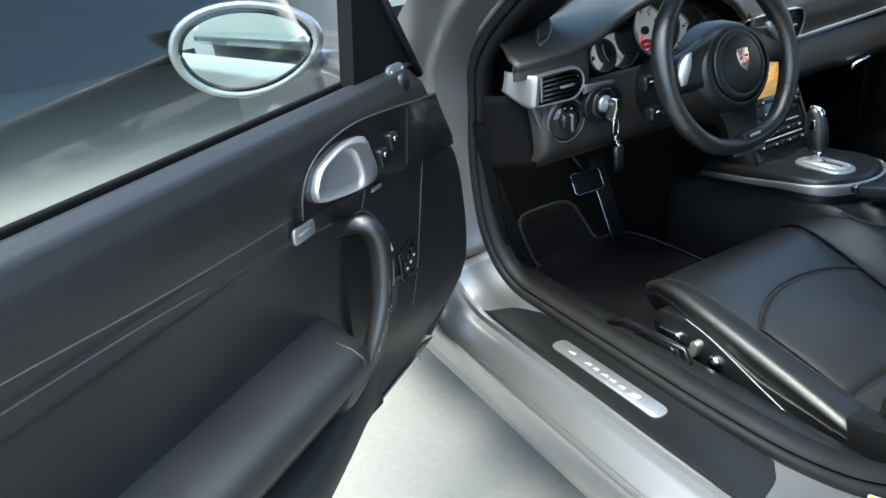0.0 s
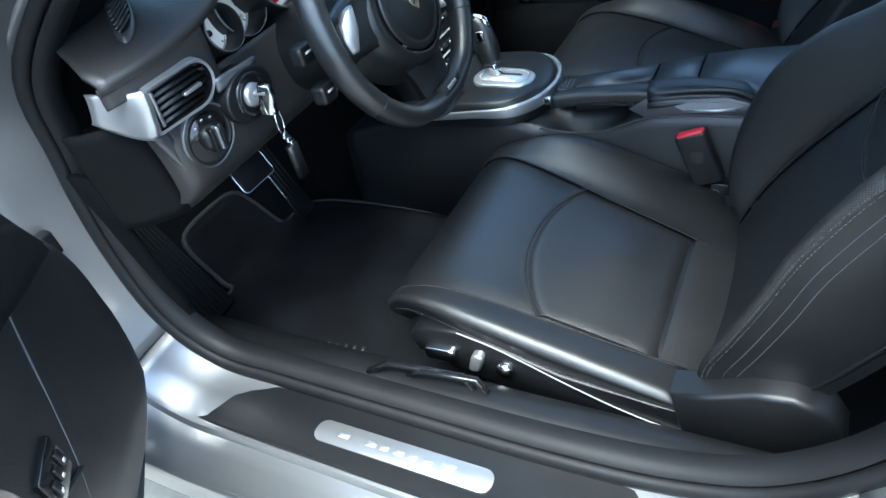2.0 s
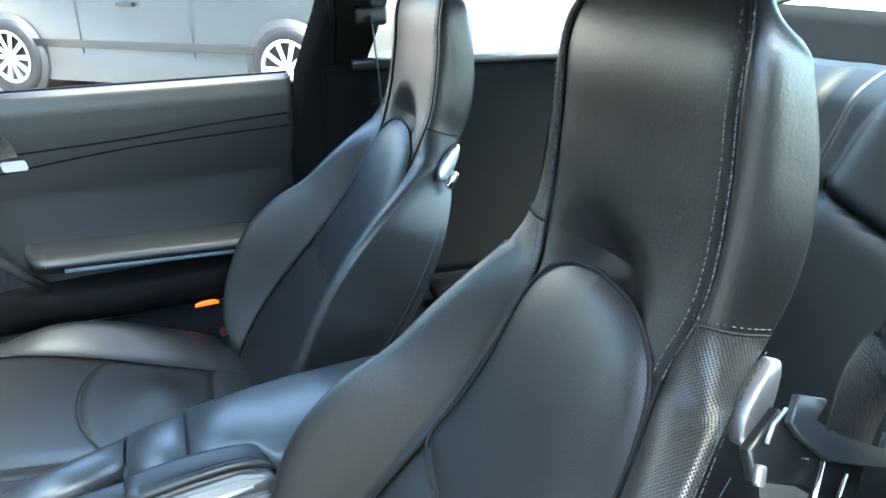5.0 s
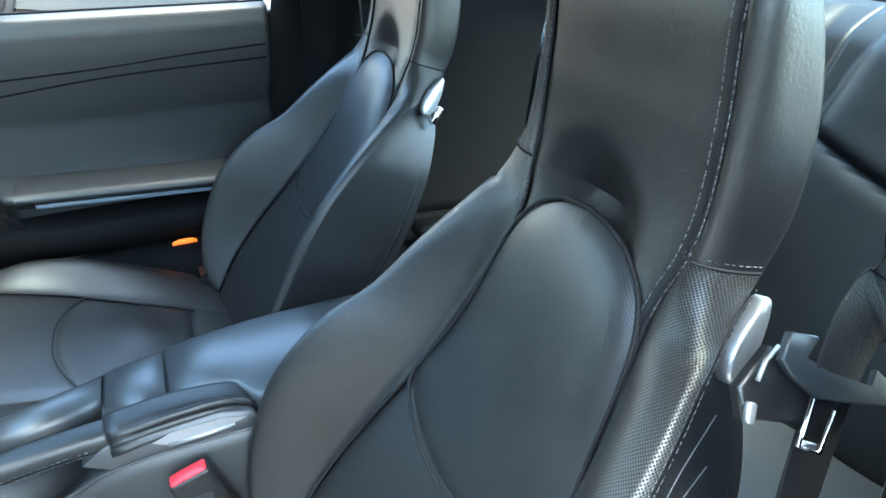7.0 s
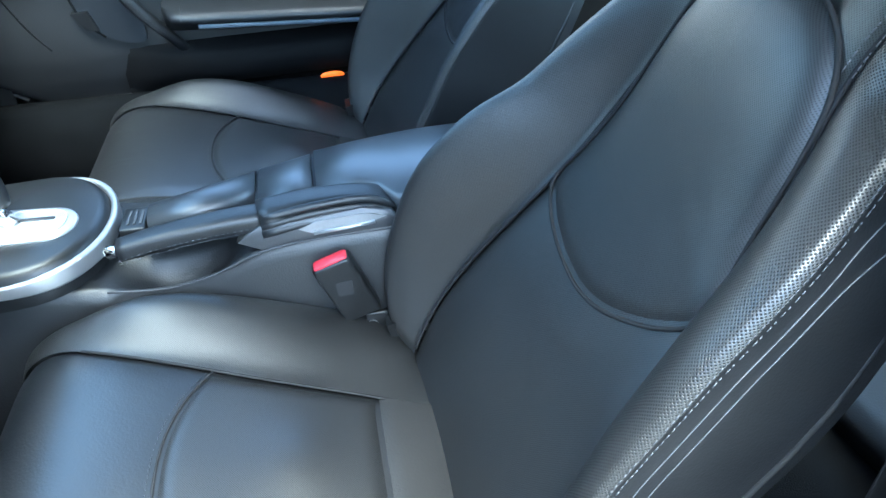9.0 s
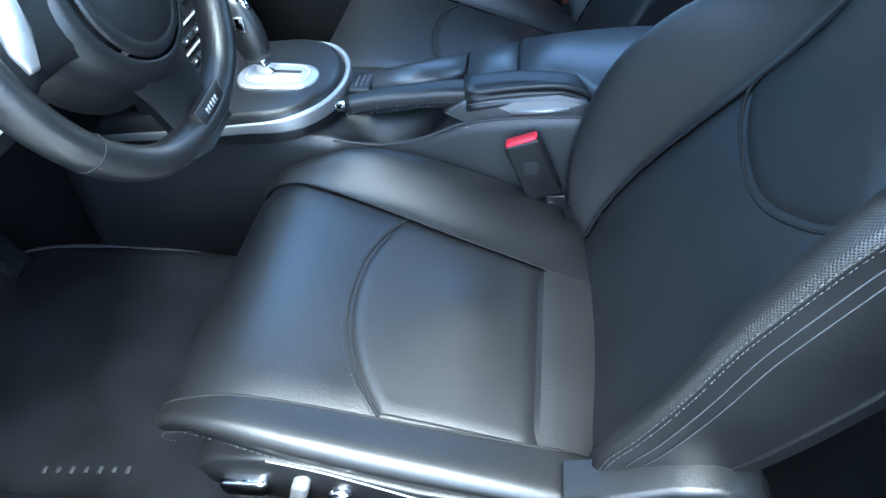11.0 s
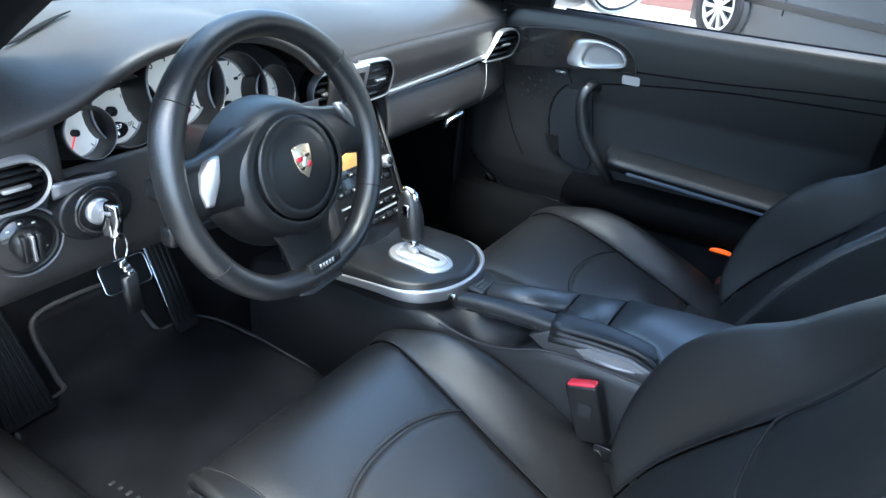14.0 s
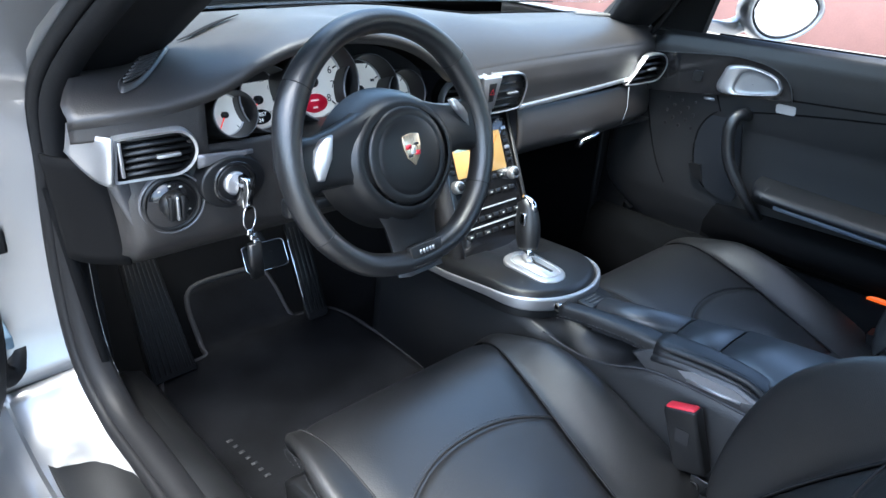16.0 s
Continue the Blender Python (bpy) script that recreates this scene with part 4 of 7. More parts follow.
part("middle_pad", grid(face, 50, 12), PADDED, dash, solid=0.006)


def lower_face(u, v):
    x = 0.115 + 0.60 * u
    e = crest(x)
    y = e.y + 0.002 - 0.012 * math.sin(min(1.0, v * 1.6) * math.pi * 0.5) + 0.05 * max(0, v - 0.75) ** 1.5 * 4
    return Vector((x, y, 0.749 - 0.104 * v))


part("glove_box_lid", grid(lower_face, 40, 14), PADDED, dash, "black glove box lid", solid=0.008)
part("lower_tray", grid(lambda u, v: Vector((0.115 + 0.60 * u, 0.82 + 0.45 * v, 0.646 - 0.05 * v)), 6, 4), PLASTIC, dash, solid=0.006)
strip = [crest(0.115 + 0.385 * k / 30) + Vector((0, -0.007, 0)) for k in range(31)]
strip = [Vector((p.x, p.y, 0.751 + 0.014 * (k / 30))) for k, p in enumerate(strip)]
part("trim_strip", sweep(strip, rrect(0.008, 0.010, 0.003)), SATIN, dash, "satin silver trim strip")
ha = frame_at((0.352, 0.790, 0.650), (1, -0.05, 0.12), (0, -0.4, 1))
part("glove_handle", slab([(-0.032, -0.010), (-0.026, -0.012), (-0.020, 0.000), (0.030, 0.006), (0.036, 0.012), (0.028, 0.014), (-0.024, 0.008)], ha, 0, 0.010, 0.003), CHROME, dash, "chrome glove box catch")
part("lid_gap", sweep([Vector((0.505, 0.797, 0.748)), Vector((0.505, 0.792, 0.70)), Vector((0.500, 0.797, 0.66))], round_profile(0.0008, 5)), PIPING, dash)


def vent(at, corners, slats, rim=0.004, tab=0.0):
    """An air vent with a thin silver frame round an outline with rounded corners, and slats that lean down."""
    o = [(p.x, p.y) for p in smooth_path([(x, y, 0) for x, y in corners + corners[:1]], 60)[:-1]]
    w, h = max(x for x, y in o) - min(x for x, y in o), max(y for x, y in o) - min(y for x, y in o)
    mx, my = (max(x for x, y in o) + min(x for x, y in o)) / 2, (max(y for x, y in o) + min(y for x, y in o)) / 2
    o2 = [(mx + (x - mx) * (1 - 2 * rim / w), my + (y - my) * (1 - 2 * rim / h)) for x, y in o]
    rings = [[at(x, y, -0.010) for x, y in o], [at(x, y, 0.001) for x, y in o], [at(x, y, 0.004) for x, y in [(a * 0.7 + c * 0.3, b * 0.7 + d * 0.3) for (a, b), (c, d) in zip(o, o2)]], [at(x, y, 0.003) for x, y in o2]]
    v = part("air_vent", loft(rings, caps=False), SATIN, dash, "silver framed air vent", edge=60)
    part("throat", loft([[at(x, y, 0.002) for x, y in o2], [at(x, y, -0.03) for x, y in o2]], caps=False), DULLSHADE, v)
    part("duct", slab(o2, at, -0.034, -0.030), DULLSHADE, v)
    for k in range(slats):
        yy = my + (h - 2 * rim) * ((k + 0.5) / slats - 0.5)
        cut = [x0 + (x1 - x0) * (yy - y0) / (y1 - y0) for (x0, y0), (x1, y1) in zip(o2, o2[1:] + o2[:1]) if (y0 - yy) * (y1 - yy) < 0]
        if len(cut) > 1:
            part("slat", loft([[at(x, yy + b, a) for a, b in ((-0.003, -0.0016), (-0.002, 0.0010), (-0.016, 0.005), (-0.017, 0.0025))] for x in (min(cut) + 0.0006, max(cut) - 0.0006)]), PLASTIC, v)
    if tab:
        part("tab", slab([(x + tab, y - 0.003) for x, y in rrect(0.030, 0.0045, 0.002)], at, -0.002, 0.004, 0.0015), SATIN, v)
    return v


left_at = frame_at((-0.617, 0.742, 0.7965), (1, -0.10, 0.03), (0, -0.12, 1))
side = vent(left_at, [(-0.053, -0.028), (-0.050, -0.030), (-0.030, -0.0305), (0.0, -0.0315), (0.022, -0.032), (0.036, -0.027), (0.046, -0.016), (0.0505, -0.002), (0.048, 0.013), (0.040, 0.024), (0.028, 0.0295), (0.0, 0.030), (-0.030, 0.030), (-0.044, 0.029), (-0.047, 0.026), (-0.050, 0.0)], 6, rim=0.0045, tab=0.014)
part("vent_slider", slab([(x - 0.041, y) for x, y in rrect(0.004, 0.046, 0.0015)], left_at, -0.004, 0.003, 0.001), SATIN, side, "upright chrome slider")
wrap = loft([[left_at(-0.046 - 0.008 * q - 0.034 * k / 10, 0.030 + (-0.030 - 0.030 + 0.026 * (k / 10) ** 2) * q, 0.004 - 0.060 * (k / 10) ** 1.9 - 0.004 * (2 * q - 1) ** 4) for q in [j / 10 for j in range(11)]] for k in range(11)], closed=False)
part("vent_surround", wrap, SATIN, dash, "satin silver vent surround", solid=0.006)
part("vent_spear", loft([[left_at(0.047 + 0.075 * k / 6, y * (1 - 0.75 * k / 6) - 0.018, 0.002 - 0.004 * k / 6) for y in (-0.009, -0.004, 0.004, 0.009)] for k in range(7)], closed=False), MIDRING, dash, solid=0.005)
vent(frame_at((0.566, 0.791, 0.787), (1, -0.12, 0.06), (0, -0.10, 1)), [(-0.072, -0.031), (-0.055, -0.034), (-0.010, -0.036), (0.034, -0.036), (0.052, -0.028), (0.065, -0.010), (0.067, 0.006), (0.058, 0.021), (0.040, 0.031), (0.010, 0.034), (-0.014, 0.031), (-0.028, 0.017), (-0.045, -0.004), (-0.062, -0.023)], 4, rim=0.0045, tab=0.012)
half_vent = [(-0.048, -0.037), (-0.030, -0.038), (0.0, -0.038), (0.030, -0.037), (0.042, -0.030), (0.048, -0.012), (0.0505, 0.006), (0.044, 0.022), (0.030, 0.033), (0.0, 0.036), (-0.030, 0.037), (-0.047, 0.037), (-0.050, 0.034), (-0.050, -0.034)]
vent(frame_at((0.066, 0.783, 0.789), (1, 0.04, 0), (0, -0.10, 1)), half_vent, 5, tab=0.010)
vent(frame_at((-0.056, 0.783, 0.789), (1, -0.04, 0), (0, -0.10, 1)), [(-x, y) for x, y in reversed(half_vent)], 5, tab=-0.010)
ca = frame_at((0.006, 0.778, 0.795), (1, 0, 0), (0, -0.10, 1))
hz = part("hazard_switch", slab([(-0.024, 0.029), (-0.013, -0.032), (0.013, -0.032), (0.024, 0.029)], ca, -0.01, 0.006, 0.003), SATIN, dash, "silver hazard switch housing", edge=50)
part("hazard_button", slab([(-0.010, 0.018), (-0.0055, -0.016), (0.0055, -0.016), (0.010, 0.018)], ca, 0.006, 0.0072, 0.001), PLASTIC, hz)
part("mark", sweep([ca(x, y, 0.0076) for x, y in ((-0.005, -0.002), (0.005, -0.002), (0.0, 0.008))], round_profile(0.0008, 5), closed=True), RED, hz)

# lower panel on the driver's side
def knee(u, v):
    z = 0.79 - 0.155 * v
    x0 = -0.670 + 0.012 * v
    x = x0 + (-0.115 - x0) * u
    y = 0.765 + 0.012 * math.sin(v * math.pi) * -1 + 0.05 * max(0, v - 0.7) ** 2 * 8 + 0.02 * max(0, 1 - u / 0.04) ** 2
    return Vector((x, y, z))


part("lower_panel", grid(knee, 40, 18), PADDED, dash, "black lower dash panel", solid=0.006)
part("side_cap", grid(lambda u, v: Vector((-0.662 + 0.010 * v - 0.055 * u - 0.012 * math.sin(u * 3.1), 0.785 + 0.07 * u, 0.785 - 0.145 * v)), 8, 10), DULLSHADE, dash, "dull black dash end cap", solid=0.005)
spear = loft([[Vector((-0.664 + 0.020 * k / 8 + s * 0.006 * (1 - k / 8), 0.757, 0.772 - 0.090 * k / 8)) for s in (-2.2, 0, 2.2)] for k in range(9)], closed=False)
part("trim_spear", spear, material("dark_satin_trim", (0.10, 0.10, 0.105), 0.34, metal=0.5), dash, "dark satin trim beside the light switch", solid=0.004)

la = frame_at((-0.602, 0.752, 0.727), (1, -0.06, 0), (0, -0.06, 1))
part("switch_ring", lathe([(0.0425, -0.006), (0.0425, 0.003), (0.0405, 0.005), (0.0395, 0.002)], la, 40), MIDRING, dash)
lk = part("light_switch", lathe([(0.0395, -0.01), (0.0395, 0.002), (0.036, 0.006), (0.032, 0.003), (0.031, -0.004), (0.0, -0.004)], la, 40), PLASTIC, dash, "round headlight switch with ribbed knob")
part("dial", lathe([(0.030, -0.003), (0.030, 0.002), (0.0, 0.002)], la, 32), GLOSS, lk)
part("knob", lathe([(0.018, 0.0), (0.017, 0.014), (0.012, 0.017), (0.0, 0.017)], la, 24), PLASTIC, lk)
for k in (-1, 0, 1):
    part("grip", slab(rrect(0.0035 if k == 0 else 0.006, 0.033, 0.0015), lambda a, b, c=0, k=k: la(a + 0.0075 * k, b, c), 0.012, 0.022 if k else 0.0235, 0.002), PLASTIC if k else SATIN, lk)
for a_ in (60, 95, 130, 200, 330):
    part("mark", slab(rrect(0.004, 0.0022, 0.0006), lambda a, b, c=0, q=radians(a_): la(a + 0.024 * math.cos(q), b + 0.024 * math.sin(q), c), 0.002, 0.0026), DIAL, lk)
ka = frame_at((-0.525, 0.735, 0.745), (1, 0.0, 0), (0, -0.06, 1))
ks = part("ignition", slab([(0.046 * math.cos(a), 0.036 * math.sin(a)) for a in [2 * math.pi * k / 40 for k in range(40)]], ka, -0.03, 0.004, 0.003), PLASTIC, dash, "ignition lock in an oval surround", edge=50)
part("surround", lathe([(0.030, 0.003), (0.030, 0.007), (0.024, 0.007), (0.022, 0.001), (0.0, 0.001)], ka, 32), GLOSS, ks)
part("lock", lathe([(0.016, 0.0), (0.016, 0.009), (0.012, 0.011), (0.0, 0.010)], ka, 24), SATIN, ks)

# instrument cluster
GT = Vector((0, 0.26, 0.966))
cluster_at = lambda x, z, d=0.0: frame_at((x, 0.812 + d - 0.02 * (abs(x - HX) / 0.16) ** 2, z), (1, 0, 0), GT)
part("instrument_housing", grid(lambda u, v: Vector((HX - 0.25 + 0.5 * u, 0.842 - 0.03 * v, 0.755 + v * (0.045 + 0.105 * math.sqrt(max(0, 1 - (2 * u - 1) ** 2))))), 24, 8), INK, dash, "dark instrument cluster housing")
part("hood_lining", loft([[crest(HX - 0.262 + 0.524 * k / 40) + Vector((0, 0.003 + d, -0.004 - 0.02 * d)) for k in range(41)] for d in (0.0, 0.03, 0.06, 0.10)], closed=False), DULLSHADE, dash)


def gauge(x, z, r, needle, red=False, lcd=True, marks=9, depth=0.0, words=(), reading=()):
    at = cluster_at(x, z, depth)
    g = part("gauge", lathe([(r * 1.12, -0.03), (r * 1.13, 0.034), (r * 1.10, 0.041), (r * 1.07, 0.039), (r * 1.0, 0.0), (r * 0.99, -0.002)], at, 40), PLASTIC, dash, "round gauge with a cream dial")
    part("bezel", lathe([(r * 1.12, 0.0385), (r * 1.10, 0.0415), (r * 1.085, 0.0405)], at, 40), MIDRING, g)
    part("face_ring", lathe([(r * 1.025, 0.0035), (r * 1.0, 0.005), (r * 0.975, 0.001)], at, 40), SATIN, g)
    part("dial", lathe([(r, 0.0), (r * 0.5, 0.0), (0.0, 0.0)], at, 40), GLOWDIAL, g, "cream dial with a faint glow")
    for k in range(marks):
        q = radians(225 - 270 * k / (marks - 1))
        part("tick", slab([(math.cos(q) * (0.90 * r + a * 0.07 * r) - math.sin(q) * b * 0.02 * r, math.sin(q) * (0.90 * r + a * 0.07 * r) + math.cos(q) * b * 0.02 * r) for a, b in ((-1, -1), (1, -1), (1, 1), (-1, 1))], at, 0.0004, 0.001), INK, g)
        if k % 2 == 0 and marks > 7 and not words:
            part("numeral_bar", slab([(x_ * 1 + math.cos(q) * 0.70 * r, y_ + math.sin(q) * 0.70 * r) for x_, y_ in rrect(0.16 * r, 0.09 * r, 0.01 * r)], at, 0.0004, 0.001), INK, g)
    for k, word in enumerate(words):
        q = radians(225 - 270 * k / (len(words) - 1))
        lettering("numeral", word, at, (math.cos(q) * 0.70 * r, math.sin(q) * 0.70 * r, 0.0012), 0.21 * r if len(word) > 1 else 0.30 * r, INK, g)
    q = radians(needle)
    part("needle", slab([(math.cos(q) * a * r - math.sin(q) * b * r, math.sin(q) * a * r + math.cos(q) * b * r) for a, b in ((-0.1, -0.03), (0.80, -0.012), (0.80, 0.012), (-0.1, 0.03))], at, 0.004, 0.0055), NEEDLE, g)
    part("needle_hub", lathe([(0.16 * r, 0.001), (0.15 * r, 0.008), (0.0, 0.009)], at, 20), INK, g)
    if lcd:
        o = [(0.42 * r * math.cos(a), -0.58 * r + 0.26 * r * math.sin(a)) for a in [2 * math.pi * k / 24 for k in range(24)]]
        part("display", slab(o, at, 0.0006, 0.0015), glow("red_display", (0.42, 0.006, 0.03), 0.05) if red else INK, g)
        for k, b in enumerate((-0.50, -0.70)):
            if reading:
                lettering("readout", reading[k], at, (0, b * r, 0.0018), 0.19 * r, glow("pale_readout", (0.8, 0.85, 0.9), 0.10), g)
            else:
                part("readout", slab([(x_, y_ + b * r) for x_, y_ in rrect(0.26 * r if k == 0 else 0.16 * r, 0.05 * r, 0.01 * r)], at, 0.0016, 0.002), glow("pale_readout", (0.8, 0.6, 0.6), 0.07), g)
    return g


gauge(-0.503, 0.818, 0.028, 240, lcd=False, marks=7, depth=-0.004)
gauge(-0.440, 0.826, 0.041, 235, marks=13, depth=0.008, words=("25", "50", "75", "100", "125", "150", "175", "200"), reading=("44057", "24"))
gauge(-0.358, 0.846, 0.053, 230, red=True, marks=9, depth=-0.01, words=("0", "1", "2", "3", "4", "5", "6", "7", "8"))
gauge(-0.268, 0.823, 0.047, 120, marks=9, depth=0.004)
gauge(-0.196, 0.808, 0.034, 200, lcd=False, marks=7, depth=0.020)
part("warning_light", lathe([(0.006, 0), (0.005, 0.003), (0.0, 0.003)], cluster_at(-0.325, 0.792, -0.012), 12), glow("red_warning", (0.9, 0.02, 0.02), 0.3), dash)
part("reset_knob", lathe([(0.005, 0), (0.005, 0.012), (0.0, 0.013)], cluster_at(-0.448, 0.780, -0.03), 12), SATIN, dash)

def on_pad(x, y, lift=0.0):
    """A point on the upper pad above a place in the plan."""
    u, lo, hi = (x + 0.704) / 1.424, 1 / 6, 1.0
    for _ in range(24):
        mid_ = (lo + hi) / 2
        lo, hi = (mid_, hi) if pad(u, mid_).y < y else (lo, mid_)
    return pad(u, lo) + Vector((0, 0, lift))


def pad_grille(c, across, along, wide, long_, slats):
    """A defroster outlet let into the pad: a raised frame, a dark throat and slats across it."""
    at = lambda a, b, h=0.0: on_pad(c[0] + across[0] * a + along[0] * b, c[1] + across[1] * a + along[1] * b, h + 0.0072)
    o = [(p.x, p.y) for p in smooth_path([(x, y, 0) for x, y in [(-wide, -long_ * 0.55), (-wide * 0.4, -long_), (wide * 0.5, -long_), (wide, -long_ * 0.5), (wide, long_ * 0.6), (wide * 0.7, long_), (-wide * 0.7, long_), (-wide, long_ * 0.6), (-wide, -long_ * 0.55)]], 48)[:-1]]
    g = part("pad_grille", loft([[at(x * q, y * q, h) for x, y in o] for q, h in ((1.28, -0.002), (1.22, 0.0035), (1.06, 0.0035), (1.0, 0.0006))], caps=False), PADDED, dash, "slatted black defroster grille")
    part("throat", loft([[at(x * q, y * q, 0.0012) for x, y in o] for q in (1.03, 0.5, 0.02)], caps=False), DULLSHADE, g)
    for k in range(slats):
        b = long_ * 0.92 * (2 * (k + 0.5) / slats - 1)
        e = wide * (0.97 if abs(b) < long_ * 0.6 else 0.80)
        part("slat", sweep([at(e * q, b, 0.003) for q in (-1, -0.5, 0, 0.5, 1)], rrect(0.0042, 0.002, 0.0008)), PADDED, g)


pad_grille((-0.592, 0.818), (0.93, 0.37), (0.60, 0.80), 0.022, 0.046, 7)
pad_grille((0.600, 0.955), (0.62, 0.62), (0.72, -0.66), 0.012, 0.062, 9)
part("defroster_slot", loft([[on_pad(-0.513 + 0.115 * k / 12, 0.896 + 0.040 * k / 12 + s_ * 0.007 * math.sin(math.pi * (0.04 + 0.92 * k / 12)), 0.0070) for s_ in (-1, 0, 1)] for k in range(13)], closed=False), DULLSHADE, dash, "narrow dark defroster slot", solid=0.001)
part("pad_seam", sweep([on_pad(-0.30 + 0.92 * k / 20, 1.075 - 0.05 * (2 * k / 20 - 1) ** 2, 0.0062) for k in range(21)], round_profile(0.0016, 5)), DULLSHADE, dash)

# centre console stack
st = frame_at((0.004, 0.767, 0.612), (1, 0, 0), (0, 0.40, 0.917))
stack = part("centre_stack", slab(rrect(0.200, 0.27, 0.012), st, -0.06, 0.0, 0.004), PLASTIC, dash, "centre stack with screen and buttons", edge=50)
part("fascia", slab(rrect(0.184, 0.255, 0.006), st, 0.0, 0.004, 0.002), GLOSS, stack)
part("screen", slab(rrect(0.132, 0.076, 0.003), lambda a, b, c=0: st(a, b + 0.067, c), 0.004, 0.0052), glow("map_screen", (0.62, 0.36, 0.12), 0.13), stack, "lit amber map screen")
part("map_road", sweep([st(-0.02, 0.040, 0.0056), st(0.0, 0.060, 0.0056), st(0.03, 0.065, 0.0056), st(0.055, 0.095, 0.0056)], rrect(0.003, 0.0006, 0.0002)), glow("map_line", (0.6, 0.20, 0.05), 0.06), stack)
part("map_panel", slab(rrect(0.050, 0.024, 0.001), lambda a, b, c=0: st(a - 0.038, b + 0.090, c), 0.0053, 0.0056), glow("map_pale", (0.50, 0.66, 0.56), 0.10), stack)
for sx in (-1, 1):
    for k in range(6):
        part("button", slab(rrect(0.013, 0.007, 0.0015), lambda a, b, c=0, k=k, sx=sx: st(a + sx * 0.0785, b + 0.106 - 0.0125 * k, c), 0.004, 0.0065, 0.001), SATIN if k % 3 == 0 else PLASTIC, stack)
    part("rotary_knob", lathe([(0.0125, 0.0), (0.012, 0.012), (0.010, 0.014), (0.0, 0.012)], lambda a, b, c=0, sx=sx: st(a + sx * 0.076, b + 0.016, c + 0.004), 20), SATIN, stack, "silver ringed knob")
    part("knob_cap", lathe([(0.008, 0.0125), (0.007, 0.0165), (0.0, 0.0165)], lambda a, b, c=0, sx=sx: st(a + sx * 0.076, b + 0.016, c + 0.004), 16), PLASTIC, stack)
for row, (bb, n) in enumerate(((0.018, 6), (-0.010, 8), (-0.054, 8), (-0.082, 7))):
    w = (0.108 if row == 0 else 0.156) / n
    for k in range(n):
        part("button", slab(rrect(w * 0.78, 0.009, 0.002), lambda a, b, c=0, k=k, w=w, bb=bb, n=n: st(a + (k - (n - 1) / 2) * w, b + bb, c), 0.004, 0.0075, 0.0015), PLASTIC, stack)
        if (k + row) % 2:
            part("mark", slab(rrect(w * 0.30, 0.0022, 0.0006), lambda a, b, c=0, k=k, w=w, bb=bb, n=n: st(a + (k - (n - 1) / 2) * w, b + bb, c), 0.0076, 0.008), DIAL, stack)
for bb in (-0.036, -0.068):
    part("chrome_line", slab(rrect(0.150, 0.003, 0.001), lambda a, b, c=0, bb=bb: st(a, b + bb, c), 0.004, 0.006, 0.001), PIPING, stack)
for sx in (-1, 1):
    part("stack_cheek", loft([[st(sx * (0.095 + d), b, c) for b in (-0.15, 0.0, 0.14)] for d, c in ((0.0, 0.006), (0.012, 0.0), (0.016, -0.06))], closed=False), PADDED, dash, solid=0.004)

# steering column, stalks, wheel
col = thing("steering_column", (HX, 0.80, 0.70), "black steering column shroud with stalks", "steering column")
cax = frame_at((HX, 0.60, 0.785), (1, 0, 0), (0, 0.28, 0.96))
part("shroud", lathe([(0.048, 0.0), (0.055, -0.02), (0.060, -0.10), (0.066, -0.20)], cax, 24), PLASTIC, col)
for sx, zz in ((-1, 0.010), (1, 0.010), (-1, -0.045)):
    p0, p1 = cax(sx * 0.045, zz, -0.055), cax(sx * 0.115, zz + 0.006, -0.050)
    stalk = part("stalk", sweep([p0, p0.lerp(p1, 0.5), p1], rrect(0.022, 0.012, 0.005)), PLASTIC, col, "black column stalk")
    part("stalk_end", box(p1 + Vector((sx * 0.012, 0, 0)), (0.030, 0.022, 0.026), 0.006), PLASTIC, stalk)
    part("mark", box(p1 + Vector((sx * 0.012, -0.0112, 0.004)), (0.012, 0.0016, 0.003), 0), DIAL, stalk)

WC = Vector((-0.3825, 0.572, 0.8117))
wa = frame_at(WC, (0.99875, 0.0142, 0.0479), (-0.05, 0.284, 0.957))
wheel = thing("steering_wheel", tuple(WC), "black leather three-spoke steering wheel with silver shift paddles", "steering wheel")


def rim_point(a):
    r = 0.1525
    x, y = r * math.cos(a), r * math.sin(a)
    if y < -0.132:
        y = -0.132 + (y + 0.132) * 0.75
    return x, y


def rim_piece(a0, a1, n):
    rings = []
    for k in range(n + 1):
        a = a0 + (a1 - a0) * k / n
        x, y = rim_point(a)
        bulge = 1 + 0.18 * math.exp(-((math.degrees(a) % 360 - 150) / 16) ** 2) + 0.18 * math.exp(-((math.degrees(a) % 360 - 30) / 16) ** 2)
        rad = Vector((math.cos(a), math.sin(a)))
        rings.append([wa(x + rad.x * 0.0150 * bulge * math.cos(b), y + rad.y * 0.0150 * bulge * math.cos(b), 0.0185 * math.sin(b)) for b in [2 * math.pi * q / 14 for q in range(14)]])
    return loft(rings, caps=False)


